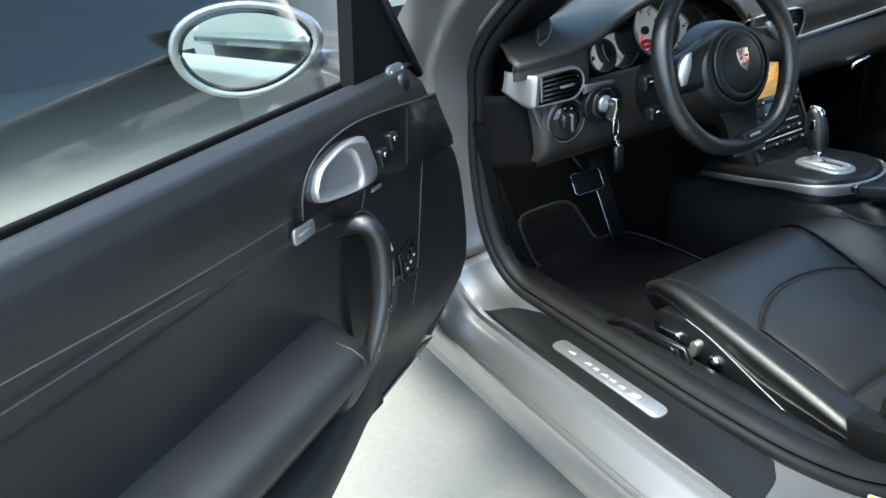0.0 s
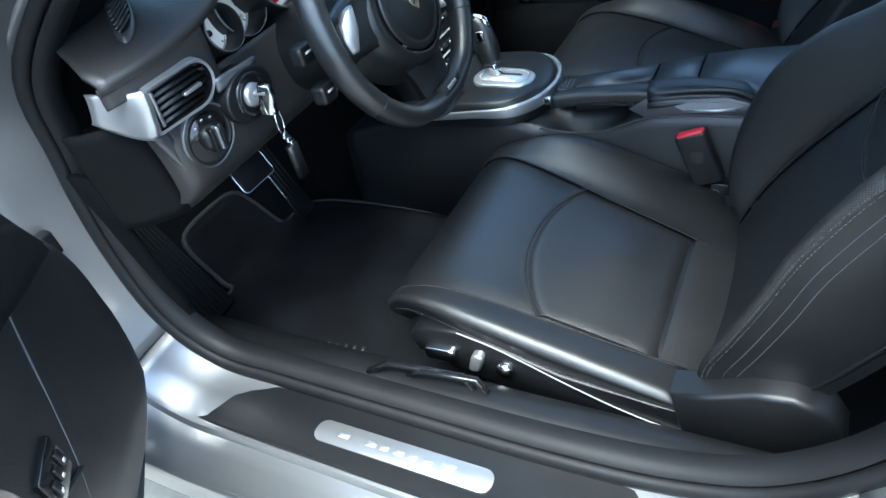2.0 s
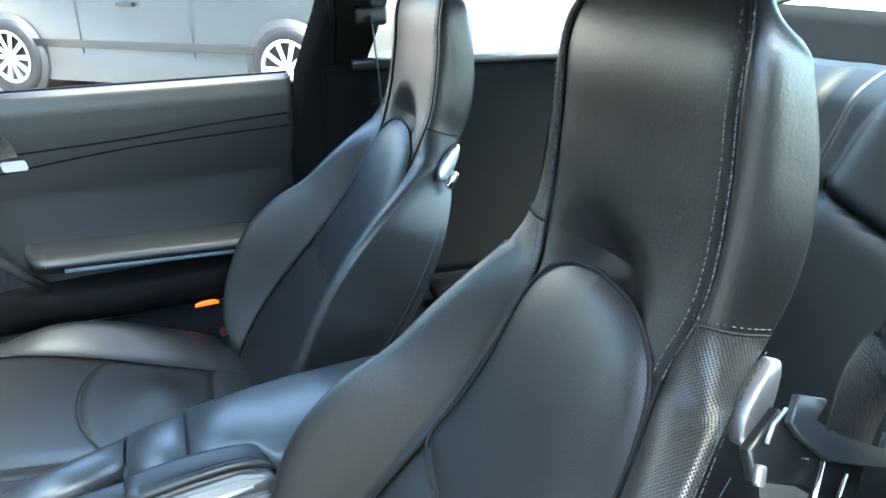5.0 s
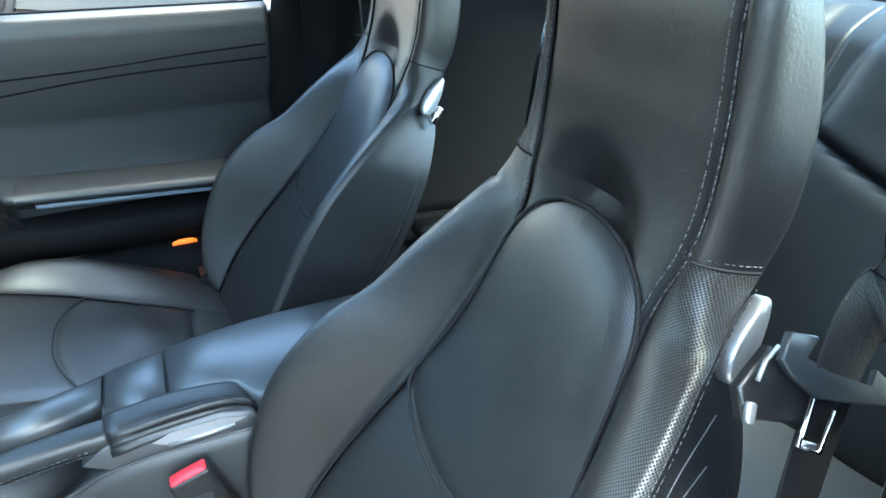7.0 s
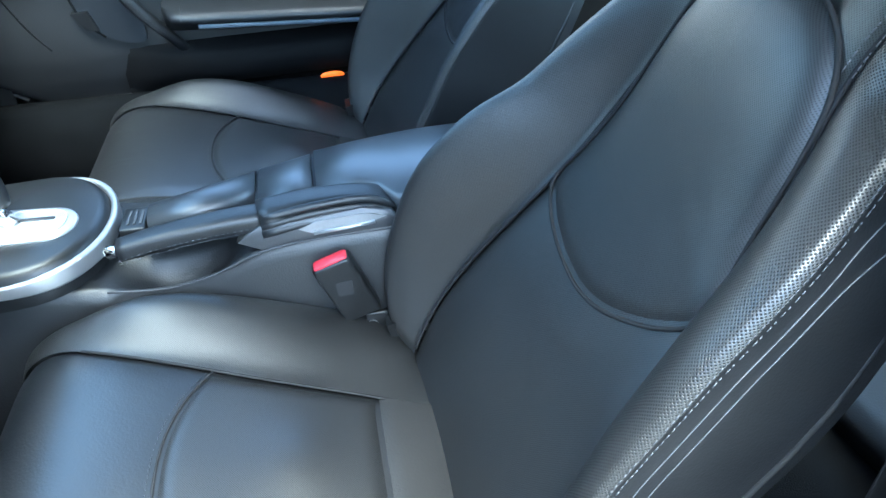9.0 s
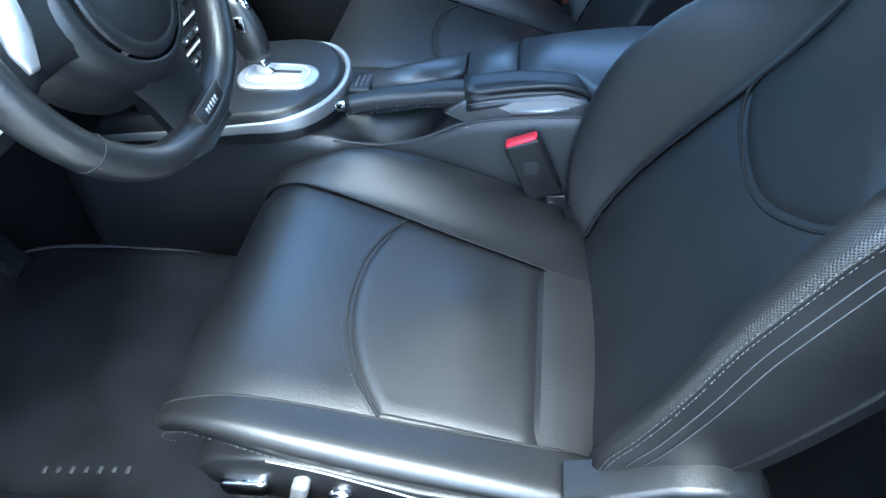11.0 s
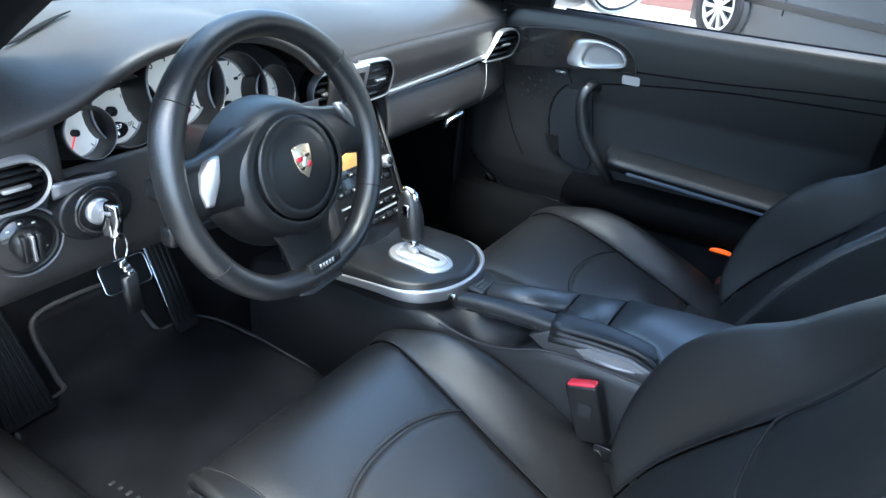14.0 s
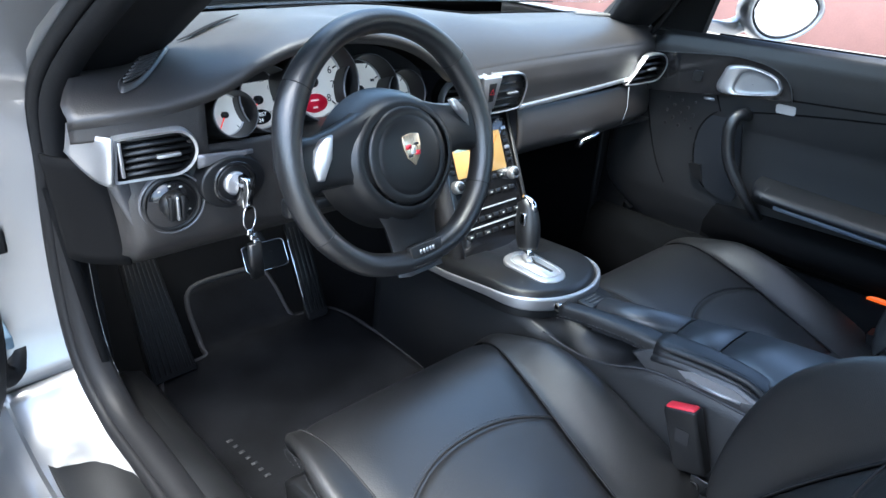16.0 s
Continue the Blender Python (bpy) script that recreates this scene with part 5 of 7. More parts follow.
D = radians
part("rim_top", rim_piece(D(37.5), D(142.5), 40), LEATHER, wheel, "smooth leather rim")
part("rim_bottom", rim_piece(D(211.5), D(328.5), 40), LEATHER, wheel)
part("rim_grip", rim_piece(D(142.5), D(211.5), 26), LEATHER, wheel, "leather rim grip")
part("rim_grip", rim_piece(D(-31.5), D(37.5), 26), LEATHER, wheel)
for a in (37.5, 142.5, 211.5, 328.5):
    x, y = rim_point(D(a))
    rad = Vector((math.cos(D(a)), math.sin(D(a))))
    g_ = 1 + 0.18 * math.exp(-((a - 150) / 16) ** 2) + 0.18 * math.exp(-((a - 30) / 16) ** 2)
    part("rim_seam", sweep([wa(x + rad.x * 0.0151 * g_ * math.cos(b), y + rad.y * 0.0151 * g_ * math.cos(b), 0.0187 * math.sin(b)) for b in [2 * math.pi * q / 20 for q in range(20)]], round_profile(0.0006, 5), closed=True), SEAM, wheel)

hub_at = lambda a, b, c=0.0: wa(a * 1.09 + 0.003, b * 1.09 - 0.012, c + 0.009)
hub = part("airbag_cover", loft([[hub_at(r * math.cos(q) * (1 + 0.10 * math.cos(q) ** 2), r * math.sin(q) * (1 - 0.04 * math.sin(q)), h) for q in [2 * math.pi * k / 48 for k in range(48)]] for r, h in ((0.084, -0.050), (0.080, -0.026), (0.073, -0.006), (0.065, 0.006), (0.0580, 0.0100), (0.0566, 0.0090))], caps=False), PLASTIC, wheel, "black airbag cover")
part("centre_pad", lathe([(0.0558, 0.0085), (0.0552, 0.0105), (0.0535, 0.0118), (0.0465, 0.0140), (0.0455, 0.0132), (0.0445, 0.0142), (0.038, 0.0160), (0.02, 0.0180), (0.0, 0.0185)], hub_at, 48), PLASTIC, hub)
crest_at = lambda a, b, c=0.0: hub_at(a, b + 0.006, c)
shield = [(-0.012, 0.017), (0.0, 0.019), (0.012, 0.017), (0.0125, 0.004), (0.009, -0.008), (0.0, -0.018), (-0.009, -0.008), (-0.0125, 0.004)]
sh = part("badge", slab(shield, crest_at, 0.0175, 0.0205, 0.0008), material("badge_gold", (0.72, 0.58, 0.42), 0.25, metal=0.8), hub, "small gold shield badge")
for x0, y0, w, h, m in ((-0.006, 0.004, 0.008, 0.005, RED), (0.006, -0.004, 0.007, 0.005, RED), (0.006, 0.006, 0.006, 0.003, INK), (-0.005, -0.006, 0.006, 0.003, INK), (0.0, 0.0, 0.007, 0.009, DIAL)):
    part("field", slab([(x + x0, y + y0) for x, y in rrect(w, h, 0.001)], crest_at, 0.0205, 0.0212), m, sh)
# spokes
for sx in (-1, 1):
    sp = [[wa(sx * x, y0 + dy, h) for dy, h in ((w, -0.010), (w * 0.86, h1 - 0.003), (w * 0.6, h1), (-w * 0.6, h1), (-w * 0.86, h1 - 0.003), (-w, -0.010), (-w * 0.8, -0.025), (w * 0.8, -0.025))] for x, y0, w, h1 in ((0.030, 0.002, 0.058, 0.017), (0.060, 0.002, 0.047, 0.014), (0.085, 0.005, 0.036, 0.009), (0.112, 0.004, 0.032, 0.004), (0.135, 0.002, 0.036, 0.004), (0.150, 0.002, 0.043, 0.006))]
    part("spoke", loft(sp), PLASTIC, wheel, edge=60)
    pd = [(0.083, 0.043), (0.095, 0.043), (0.120, 0.030), (0.139, 0.012), (0.146, -0.004), (0.131, -0.003), (0.112, 0.018)] if sx > 0 else [(0.099, 0.034), (0.108, 0.032), (0.120, 0.021), (0.127, 0.002), (0.125, -0.015), (0.117, -0.016), (0.104, 0.008)]
    tip = lambda a, b, c=0.0: wa(a, b, c - 0.55 * (abs(a) - 0.116))
    part("shift_paddle", slab([(sx * x, y) for x, y in (pd if sx > 0 else reversed(pd))], tip, 0.000, 0.011, 0.004), SATIN, wheel, "satin silver shift paddle")
sp = [[hub_at(dx, y, h) for dx, h in ((-w, -0.012), (-w * 0.75, h1), (w * 0.75, h1), (w, -0.012), (w * 0.8, -0.028), (-w * 0.8, -0.028))] for y, w, h1 in ((-0.050, 0.050, 0.002), (-0.080, 0.038, -0.006), (-0.110, 0.034, -0.008), (-0.140, 0.034, 0.002))]
part("spoke", loft(sp), PLASTIC, wheel, edge=60)
ia = lambda a, b, c=0.0: wa(a * 0.9 + 0.005, b - 0.140, c - 0.002)
ins = part("rim_insert", slab([(-0.030, 0.013), (-0.027, -0.014), (0.027, -0.014), (0.030, 0.013)], ia, 0.010, 0.0195, 0.002), PLASTIC, wheel, "rim insert with small lettering bars", edge=50)
part("insert_frame", sweep([ia(x, y, 0.0185) for x, y in ((-0.030, 0.013), (-0.027, -0.014), (0.027, -0.014), (0.030, 0.013))], round_profile(0.0006, 5), closed=True), EDGING, ins)
for k in range(5):
    part("letter_bar", slab(rrect(0.004, 0.006, 0.001), lambda a, b, c=0, k=k: ia(a + 0.006 * (k - 2), b + 0.004, c), 0.0195, 0.0200), SATIN, ins)

# key in the lock, with its ring and fob
key = thing("key_set", (-0.525, 0.722, 0.745), "metal key in the ignition with ring and black fob", "keys")
part("key_head", slab([(-0.010, -0.030), (0.008, -0.032), (0.012, -0.004), (0.009, 0.012), (-0.006, 0.014), (-0.011, 0.0)], frame_at((-0.521, 0.712, 0.745), (0.3, -0.9, -0.1), (0, -0.1, 1)), -0.005, 0.005, 0.002), CHROME, key, "steel key head")
part("key_blade", box((-0.522, 0.722, 0.747), (0.012, 0.03, 0.004), 0.001), SATIN, key)
ringc = Vector((-0.520, 0.706, 0.702))
part("key_ring", sweep([ringc + Vector((0.012 * math.cos(a), 0.006 * math.cos(a), 0.018 * math.sin(a))) for a in [2 * math.pi * k / 24 for k in range(24)]], round_profile(0.0013, 6), up=(0.4, -1, 0.1), closed=True), CHROME, key)
for k in range(3):
    part("key_link", box((-0.518 + 0.004 * (k - 1), 0.704, 0.682 - 0.008 * k), (0.010, 0.006, 0.010), 0.003), CHROME, key)
part("key_fob", sweep([Vector((-0.517, 0.704, 0.664)), Vector((-0.516, 0.705, 0.640)), Vector((-0.514, 0.706, 0.612))], rrect(0.020, 0.011, 0.005), up=(0, 1, 0)), PLASTIC, key, "black leather key fob")

# pedals and footwell
ped = thing("accelerator_pedal", (-0.19, 1.16, 0.23), "tall slim black pedal with a bright edge", "pedal")
pp = frame_at((-0.174, 1.14, 0.338), (1, 0, 0), (0, 0.42, 0.90))
part("pad", slab(rrect(0.052, 0.235, 0.008), pp, -0.006, 0.008, 0.003), RUBBER, ped, edge=50)
for k in range(4):
    part("rib", slab(rrect(0.003, 0.20, 0.001), lambda a, b, c=0, k=k: pp(a - 0.015 + 0.011 * k, b, c), 0.008, 0.011), PLASTIC, ped)
part("bright_edge", slab(rrect(0.005, 0.232, 0.002), lambda a, b, c=0: pp(a - 0.0265, b, c), -0.004, 0.010, 0.002), CHROME, ped)
brk = thing("brake_pedal", (-0.34, 1.09, 0.40), "broad black brake pedal with steel frame", "pedal")
bp_ = frame_at((-0.332, 1.03, 0.460), (1, 0, -0.02), (0, 0.45, 0.9))
part("pad", slab(rrect(0.088, 0.052, 0.010), bp_, 0.0, 0.010, 0.004), RUBBER, brk, edge=50)
part("steel_frame", sweep([bp_(x, y, 0.006) for x, y in rrect(0.090, 0.054, 0.010)], round_profile(0.0018, 6), closed=True), CHROME, brk)
part("arm", sweep([bp_(0.01, 0.0, 0.0), Vector((-0.33, 1.12, 0.53)), Vector((-0.33, 1.17, 0.68))], rrect(0.012, 0.026, 0.004)), PLASTIC, brk)
rest = thing("foot_rest", (-0.52, 1.08, 0.23), "ribbed black rubber foot rest", "foot rest")
fr_ = frame_at((-0.522, 1.125, 0.36), (1, 0.05, 0), (0, 0.42, 0.90))
part("plate", slab([(-0.045, -0.14), (0.045, -0.14), (0.030, 0.14), (-0.030, 0.14)], fr_, -0.02, 0.0, 0.004), RUBBER, rest, edge=50)
for k in range(8):
    t_ = (k - 3.5) / 3.5
    part("rib", slab([(t_ * 0.038 - 0.0022, -0.128), (t_ * 0.038 + 0.0022, -0.128), (t_ * 0.026 + 0.0018, 0.128), (t_ * 0.026 - 0.0018, 0.128)], fr_, 0.0, 0.004, 0.001), RUBBER, rest)

mat_ = thing("floor_mat", (-0.36, 0.85, 0.215), "black velour floor mat with bound edge and woven lettering bars", "floor mat")
mo = [(-0.605, 0.56), (-0.35, 0.54), (-0.125, 0.56), (-0.105, 0.75), (-0.10, 1.00), (-0.118, 1.110), (-0.160, 1.135), (-0.212, 1.142), (-0.225, 1.19), (-0.245, 1.222), (-0.32, 1.228), (-0.405, 1.224), (-0.428, 1.20), (-0.430, 1.15), (-0.438, 1.112), (-0.485, 1.108), (-0.530, 1.105), (-0.555, 1.05), (-0.595, 0.97), (-0.608, 0.80)]
mp = [p for p in smooth_path([(x, y, 0) for x, y in mo + mo[:1]], 78)][:-1]
mat_at = frame_at((0, 0, 0.214), (1, 0, 0), (0, 1, 0))
mat_z = lambda y: 0.214 + max(0.0, y - 1.14) * 1.25
mat_at = lambda a, b, c=0.0: Vector((a, b, mat_z(b) + c))


def mat_top(u, v):
    """The pile, in rows from the heel to the toe board."""
    y = 0.546 + 0.678 * v
    cut = [p.x + (q.x - p.x) * (y - p.y) / (q.y - p.y) for p, q in zip(mp, mp[1:] + mp[:1]) if (p.y - y) * (q.y - y) < 0]
    x0, x1 = min(cut), max(cut)
    return mat_at(x0 + (x1 - x0) * u, y, 0.008 + 0.0012 * noise.noise(Vector((u * 7, v * 8, 3.0))))


part("velour", grid(mat_top, 24, 60), VELOUR, mat_, solid=0.006)
part("binding", sweep([mat_at(p.x, p.y, 0.008) for p in mp], round_profile(0.0060, 6), closed=True), material("grey_binding", (0.030, 0.030, 0.033), 0.8), mat_)
for k in range(7):
    part("letter_bar", box((-0.520 + 0.0016 * k, 0.843 - 0.0190 * k, 0.2262), (0.010 - 0.002 * (k % 2), 0.0055, 0.0010), 0), GREYWEAVE, mat_)
lever = thing("boot_release", (-0.66, 0.50, 0.385), "pair of slim black release levers at the sill", "lever")
for k in (0, 1):
    part("handle", sweep([Vector((-0.662 + 0.012 * k, 0.575 - 0.06 * k, 0.392)), Vector((-0.652, 0.54 - 0.05 * k, 0.408)), Vector((-0.645, 0.43 - 0.02 * k, 0.408)), Vector((-0.648, 0.415 - 0.02 * k, 0.390))], rrect(0.010, 0.007, 0.003)), GLOSS, lever)


# ---- centre console ----
con = thing("centre_console", (0, 0.35, 0.22), "black centre console with gear gate, handbrake and armrest lid", "console")
rows = [  # y, half width at top, top z
    (0.98, 0.085, 0.40), (0.80, 0.090, 0.45), (0.70, 0.098, 0.475), (0.60, 0.104, 0.474), (0.52, 0.103, 0.462), (0.44, 0.102, 0.454), (0.38, 0.102, 0.466), (0.32, 0.103, 0.490), (0.25, 0.104, 0.500), (0.15, 0.105, 0.504), (-0.12, 0.105, 0.490)]


def con_row(y):
    w = line1([(-r[0], r[1]) for r in rows], -y)
    z = line1([(-r[0], r[2]) for r in rows], -y)
    return w, z


crings = []
for k in range(41):
    y = 0.98 - 1.10 * k / 40
    w, z = con_row(y)
    scoop = 0.034 * math.exp(-((y - 0.425) / 0.066) ** 4)
    crings.append([Vector((sx * a * w, y, z + h)) for sx, a, h in ((-1, 1.18, -0.27), (-1, 1.10, -0.10), (-1, 1.03, -0.02), (-1, 0.97, -0.003), (-1, 0.92, -0.001 - 0.3 * scoop), (-1, 0.84, -0.9 * scoop), (-1, 0.66, -1.15 * scoop), (-1, 0.48, -1.0 * scoop), (-1, 0.36, -0.4 * scoop), (-1, 0.28, 0.0), (1, 0.90, 0.0), (1, 0.97, -0.004), (1, 1.03, -0.02), (1, 1.10, -0.10), (1, 1.18, -0.27))])
part("tunnel_body", loft(crings, closed=False), DOORSKIN, con, "black padded tunnel cover", edge=70, solid=0.004)

# gear plinth: a rounded black tongue with a silver hoop
def tongue(k, n, grow=0.0):
    """Outline of the plinth, from its front left round the rear tip to its front right."""
    t = k / n
    a = math.pi * t
    x = -0.008 - (0.116 + grow) * math.cos(a)
    y = 0.62 - (0.110 + grow) * max(0.0, math.sin(a)) ** 0.8
    return x, y


prings = []
top = lambda y: 0.512 - 0.05 * max(0, y - 0.60)
out = [(-0.108, 0.86), (-0.122, 0.72)] + [tongue(k, 24) for k in range(25)] + [(0.108, 0.72), (0.098, 0.86)]
for sc, dz in ((1.0, -0.045), (1.0, -0.012), (0.96, 0.0), (0.90, 0.003), (0.5, 0.006), (0.02, 0.006)):
    prings.append([Vector((x * sc, 0.66 + (y - 0.66) * sc, top(y) + dz)) for x, y in out])
part("gear_plinth", loft(prings), PLASTIC, con, "satin black gear plinth", edge=60)
hoop = [Vector((x, y, top(y) - 0.016 - 0.075 * max(0, y - 0.62))) for x, y in [(-0.112, 0.86), (-0.126, 0.72)] + [tongue(k, 24, 0.004) for k in range(25)] + [(0.112, 0.72), (0.102, 0.86)]]
sizes = [0.5 + 0.5 * min(1, k / 6, (len(hoop) - 1 - k) / 6) for k in range(len(hoop))]
part("silver_hoop", sweep(hoop, rrect(0.009, 0.024, 0.004), sizes=sizes), SATIN, con, "polished silver hoop round the gear plinth")
ga2 = frame_at((-0.026, 0.602, 0.5155), (1, 0, 0), (0.10, 1, 0.04))
gate = part("gear_gate", slab([(x * (1 + 1.2 * y), y) for x, y in rrect(0.074, 0.122, 0.034, 7)], ga2, 0, 0.006, 0.003), SATIN, con, "brushed silver gear gate", edge=50)
part("slot", slab([(x * (1 + 1.2 * y) + 0.002, y) for x, y in rrect(0.046, 0.090, 0.018, 6)], ga2, 0.0062, 0.0068), material("bright_silver", (0.75, 0.75, 0.76), 0.35, metal=0.7), gate)
part("gate_edge", sweep([ga2(x * (1 + 1.2 * y) + 0.002, y, 0.0068) for x, y in rrect(0.050, 0.094, 0.020, 6)], round_profile(0.0018, 6), closed=True), PIPING, gate)
part("gate_slit", slab([(x + 0.008, y - 0.006) for x, y in rrect(0.007, 0.056, 0.003)], ga2, 0.0068, 0.0074), INK, gate)
shifter = thing("gear_selector", (-0.012, 0.625, 0.524), "black leather gear knob with chrome top and stem", "gear lever")
part("stem", sweep([Vector((-0.022, 0.620, 0.522)), Vector((-0.020, 0.626, 0.540)), Vector((-0.018, 0.632, 0.560))], rrect(0.016, 0.022, 0.006), sizes=[1.25, 0.9, 0.85]), CHROME, shifter, "chrome stem")
kp = [Vector((-0.019, 0.628, 0.545)), Vector((-0.018, 0.632, 0.568)), Vector((-0.017, 0.637, 0.594)), Vector((-0.017, 0.643, 0.618)), Vector((-0.017, 0.652, 0.630))]
part("knob", sweep(smooth_path(kp, 16), [(0.019 * math.cos(a), 0.024 * math.sin(a)) for a in [2 * math.pi * k / 16 for k in range(16)]], up=(0, 1, 0), sizes=[0.62 + 0.42 * math.sin(math.pi * min(1, (k + 2) / 17) ** 0.9) for k in range(17)]), LEATHER, shifter, "black leather knob")
part("knob_cap", sweep(smooth_path([kp[3] + Vector((0.0, -0.016, -0.01)), kp[3] + Vector((0, -0.010, 0.008)), kp[4] + Vector((0, 0.002, 0.006))], 10), [(0.010 * math.cos(a), 0.007 * math.sin(a)) for a in [2 * math.pi * k / 12 for k in range(12)]], up=(1, 0, 0), sizes=[0.6 + 0.5 * math.sin(math.pi * k / 10) for k in range(11)]), CHROME, shifter, "chrome knob inlay")
part("button", box((-0.035, 0.634, 0.604), (0.006, 0.014, 0.022), 0.002), CHROME, shifter)

GRIP = material("worn_black_leather", (0.011, 0.0115, 0.013), 0.42, vary=0.25, scale=20, bump=0.3, grain=420, spec=0.55)
hand = thing("handbrake", (-0.05, 0.40, 0.46), "black leather handbrake lever with stitched grip", "handbrake")
hpth = smooth_path([(-0.094, 0.482, 0.512), (-0.088, 0.43, 0.519), (-0.078, 0.36, 0.521), (-0.072, 0.315, 0.519)], 16)
part("grip", sweep(hpth, rrect(0.037, 0.028, 0.010), sizes=[0.8 + 0.25 * k / 16 for k in range(17)]), GRIP, hand, "leather grip")
for dz in (-0.003, -0.008):
    part("stitching", stitches([p + Vector((-0.0185, -0.002, dz)) for p in hpth], 0.004, 0.003, 0.0006), DARKSTITCH, hand)
part("end_button", lathe([(0.008, 0.0), (0.008, 0.010), (0.005, 0.014), (0.0, 0.015)], frame_at((-0.095, 0.484, 0.512), (1, 0, 0), (0, 0, -1)), 14), CHROME, hand, "chrome release button")
part("sleeve", sweep(smooth_path([(-0.072, 0.318, 0.517), (-0.064, 0.25, 0.520), (-0.060, 0.18, 0.514), (-0.060, 0.14, 0.494)], 14), rrect(0.050, 0.040, 0.014)), GRIP, hand, "ribbed leather lever sleeve")
for k in range(3):
    part("pleat", sweep(smooth_path([(-0.090 - 0.003 * k, 0.315, 0.528 - 0.009 * k), (-0.086 - 0.003 * k, 0.24, 0.536 - 0.009 * k), (-0.082 - 0.003 * k, 0.180, 0.534 - 0.010 * k), (-0.080 - 0.003 * k, 0.145, 0.512 - 0.010 * k)], 14), round_profile(0.0055, 8)), GRIP, hand)
# silver side piece of the lever mount
sa = frame_at((-0.094, 0.240, 0.508), (-0.02, -1, 0.0), (0.22, 0, 1))
mount = part("lever_mount", slab([(-0.108, -0.006), (-0.080, 0.012), (-0.008, 0.018), (0.050, 0.022), (0.084, 0.014), (0.094, -0.006), (0.016, -0.013), (-0.076, -0.021)], sa, -0.02, 0.006, 0.004), material("mount_satin", (0.07, 0.07, 0.073), 0.38, metal=0.3), con, "dark satin handbrake mount", edge=50)
rec_o = [(-0.032, 0.003), (-0.010, 0.011), (0.050, 0.015), (0.078, 0.009), (0.052, 0.001), (-0.016, -0.004)]
part("thumb_recess", slab(rec_o, sa, 0.006, 0.0072, 0.001), material("mid_satin", (0.24, 0.24, 0.25), 0.40, metal=0.5), mount, "satin thumb recess", smooth=False)
part("lower_rim", sweep([sa(x, y, 0.0078) for x, y in ((-0.014, -0.0035), (0.03, -0.0005), (0.062, 0.003))], rrect(0.004, 0.005, 0.0012), up=(-1, 0, 0.2)), SATIN, mount)
edge_l = smooth_path([(-0.102, 0.51, 0.458), (-0.102, 0.44, 0.452), (-0.102, 0.38, 0.464), (-0.103, 0.32, 0.489), (-0.104, 0.25, 0.499), (-0.106, 0.14, 0.503)], 20)
part("edge_piping", sweep(edge_l, round_profile(0.0014, 6)), material("soft_grey_edge", (0.045, 0.045, 0.05), 0.45), con)

# lid strip and armrest on the passenger side of the lever
# Satin lid skin; its base is lightened and blued to suggest reflected sky.
LID = material("satin_sky_tinted_lid", (0.034, 0.037, 0.042), 0.36, vary=0.1, scale=12, bump=0.05, grain=500, spec=0.8)
lid = thing("armrest", (0.03, 0.25, 0.47), "black leather armrest lid with two seams", "armrest")
def lid_ring(y, x0, x1, z, drop):
    r = 0.012
    return [Vector((x0, y, z - drop)), Vector((x0, y, z - r)), Vector((x0 + r * 0.3, y, z - r * 0.3)), Vector((x0 + r, y, z)), Vector(((x0 + x1) / 2, y, z + 0.003)), Vector((x1 - r, y, z)), Vector((x1 - r * 0.3, y, z - r * 0.3)), Vector((x1, y, z - r)), Vector((x1, y, z - drop))]


part("tray_lid", loft([lid_ring(0.462, -0.030, 0.018, 0.507, 0.05), lid_ring(0.40, -0.020, 0.036, 0.511, 0.05), lid_ring(0.3265, -0.006, 0.060, 0.514, 0.05)], closed=False), LID, lid, "slim tray lid", edge=70, solid=0.004)
part("front_lid", loft([lid_ring(0.3215, -0.022, 0.062, 0.515, 0.05), lid_ring(0.28, -0.036, 0.070, 0.519, 0.05), lid_ring(0.2505, -0.044, 0.076, 0.522, 0.05)], closed=False), LID, lid, edge=70, solid=0.004)
part("main_lid", loft([lid_ring(0.2455, -0.044, 0.078, 0.525, 0.05), lid_ring(0.19, -0.036, 0.084, 0.530, 0.06), lid_ring(0.165, -0.054, 0.086, 0.532, 0.06), lid_ring(0.145, -0.088, 0.088, 0.533, 0.06), lid_ring(0.10, -0.092, 0.090, 0.536, 0.06), lid_ring(-0.02, -0.092, 0.092, 0.539, 0.07), lid_ring(-0.10, -0.090, 0.092, 0.534, 0.07)], closed=False), LID, lid, "padded leather armrest lid", edge=70, solid=0.004)
for y_, x0_, x1_, z_ in ((0.324, -0.020, 0.060, 0.509), (0.248, -0.044, 0.075, 0.518)):
    part("lid_gap", box(((x0_ + x1_) / 2, y_, z_ - 0.018), (x1_ - x0_, 0.006, 0.036), 0.001), INK, lid)
border = smooth_path([(-0.026, 0.318, 0.508), (-0.042, 0.275, 0.513), (-0.048, 0.245, 0.517), (-0.041, 0.205, 0.521), (-0.044, 0.178, 0.523), (-0.068, 0.155, 0.524), (-0.096, 0.138, 0.518)], 30)
part("lid_border", sweep(border, round_profile(0.0035, 8)), INK, lid)
part("tray_well", box((-0.040, 0.400, 0.490), (0.044, 0.150, 0.006), 0.002), INK, lid, "dark open tray beside the lever")
part("front_panel", box((-0.012, 0.480, 0.486), (0.052, 0.032, 0.034), 0.003), PLASTIC, lid)
for k in range(3):
    part("mark", box((-0.012, 0.470 + 0.008 * k, 0.5035), (0.030, 0.0035, 0.002), 0.0005), EDGING, lid)
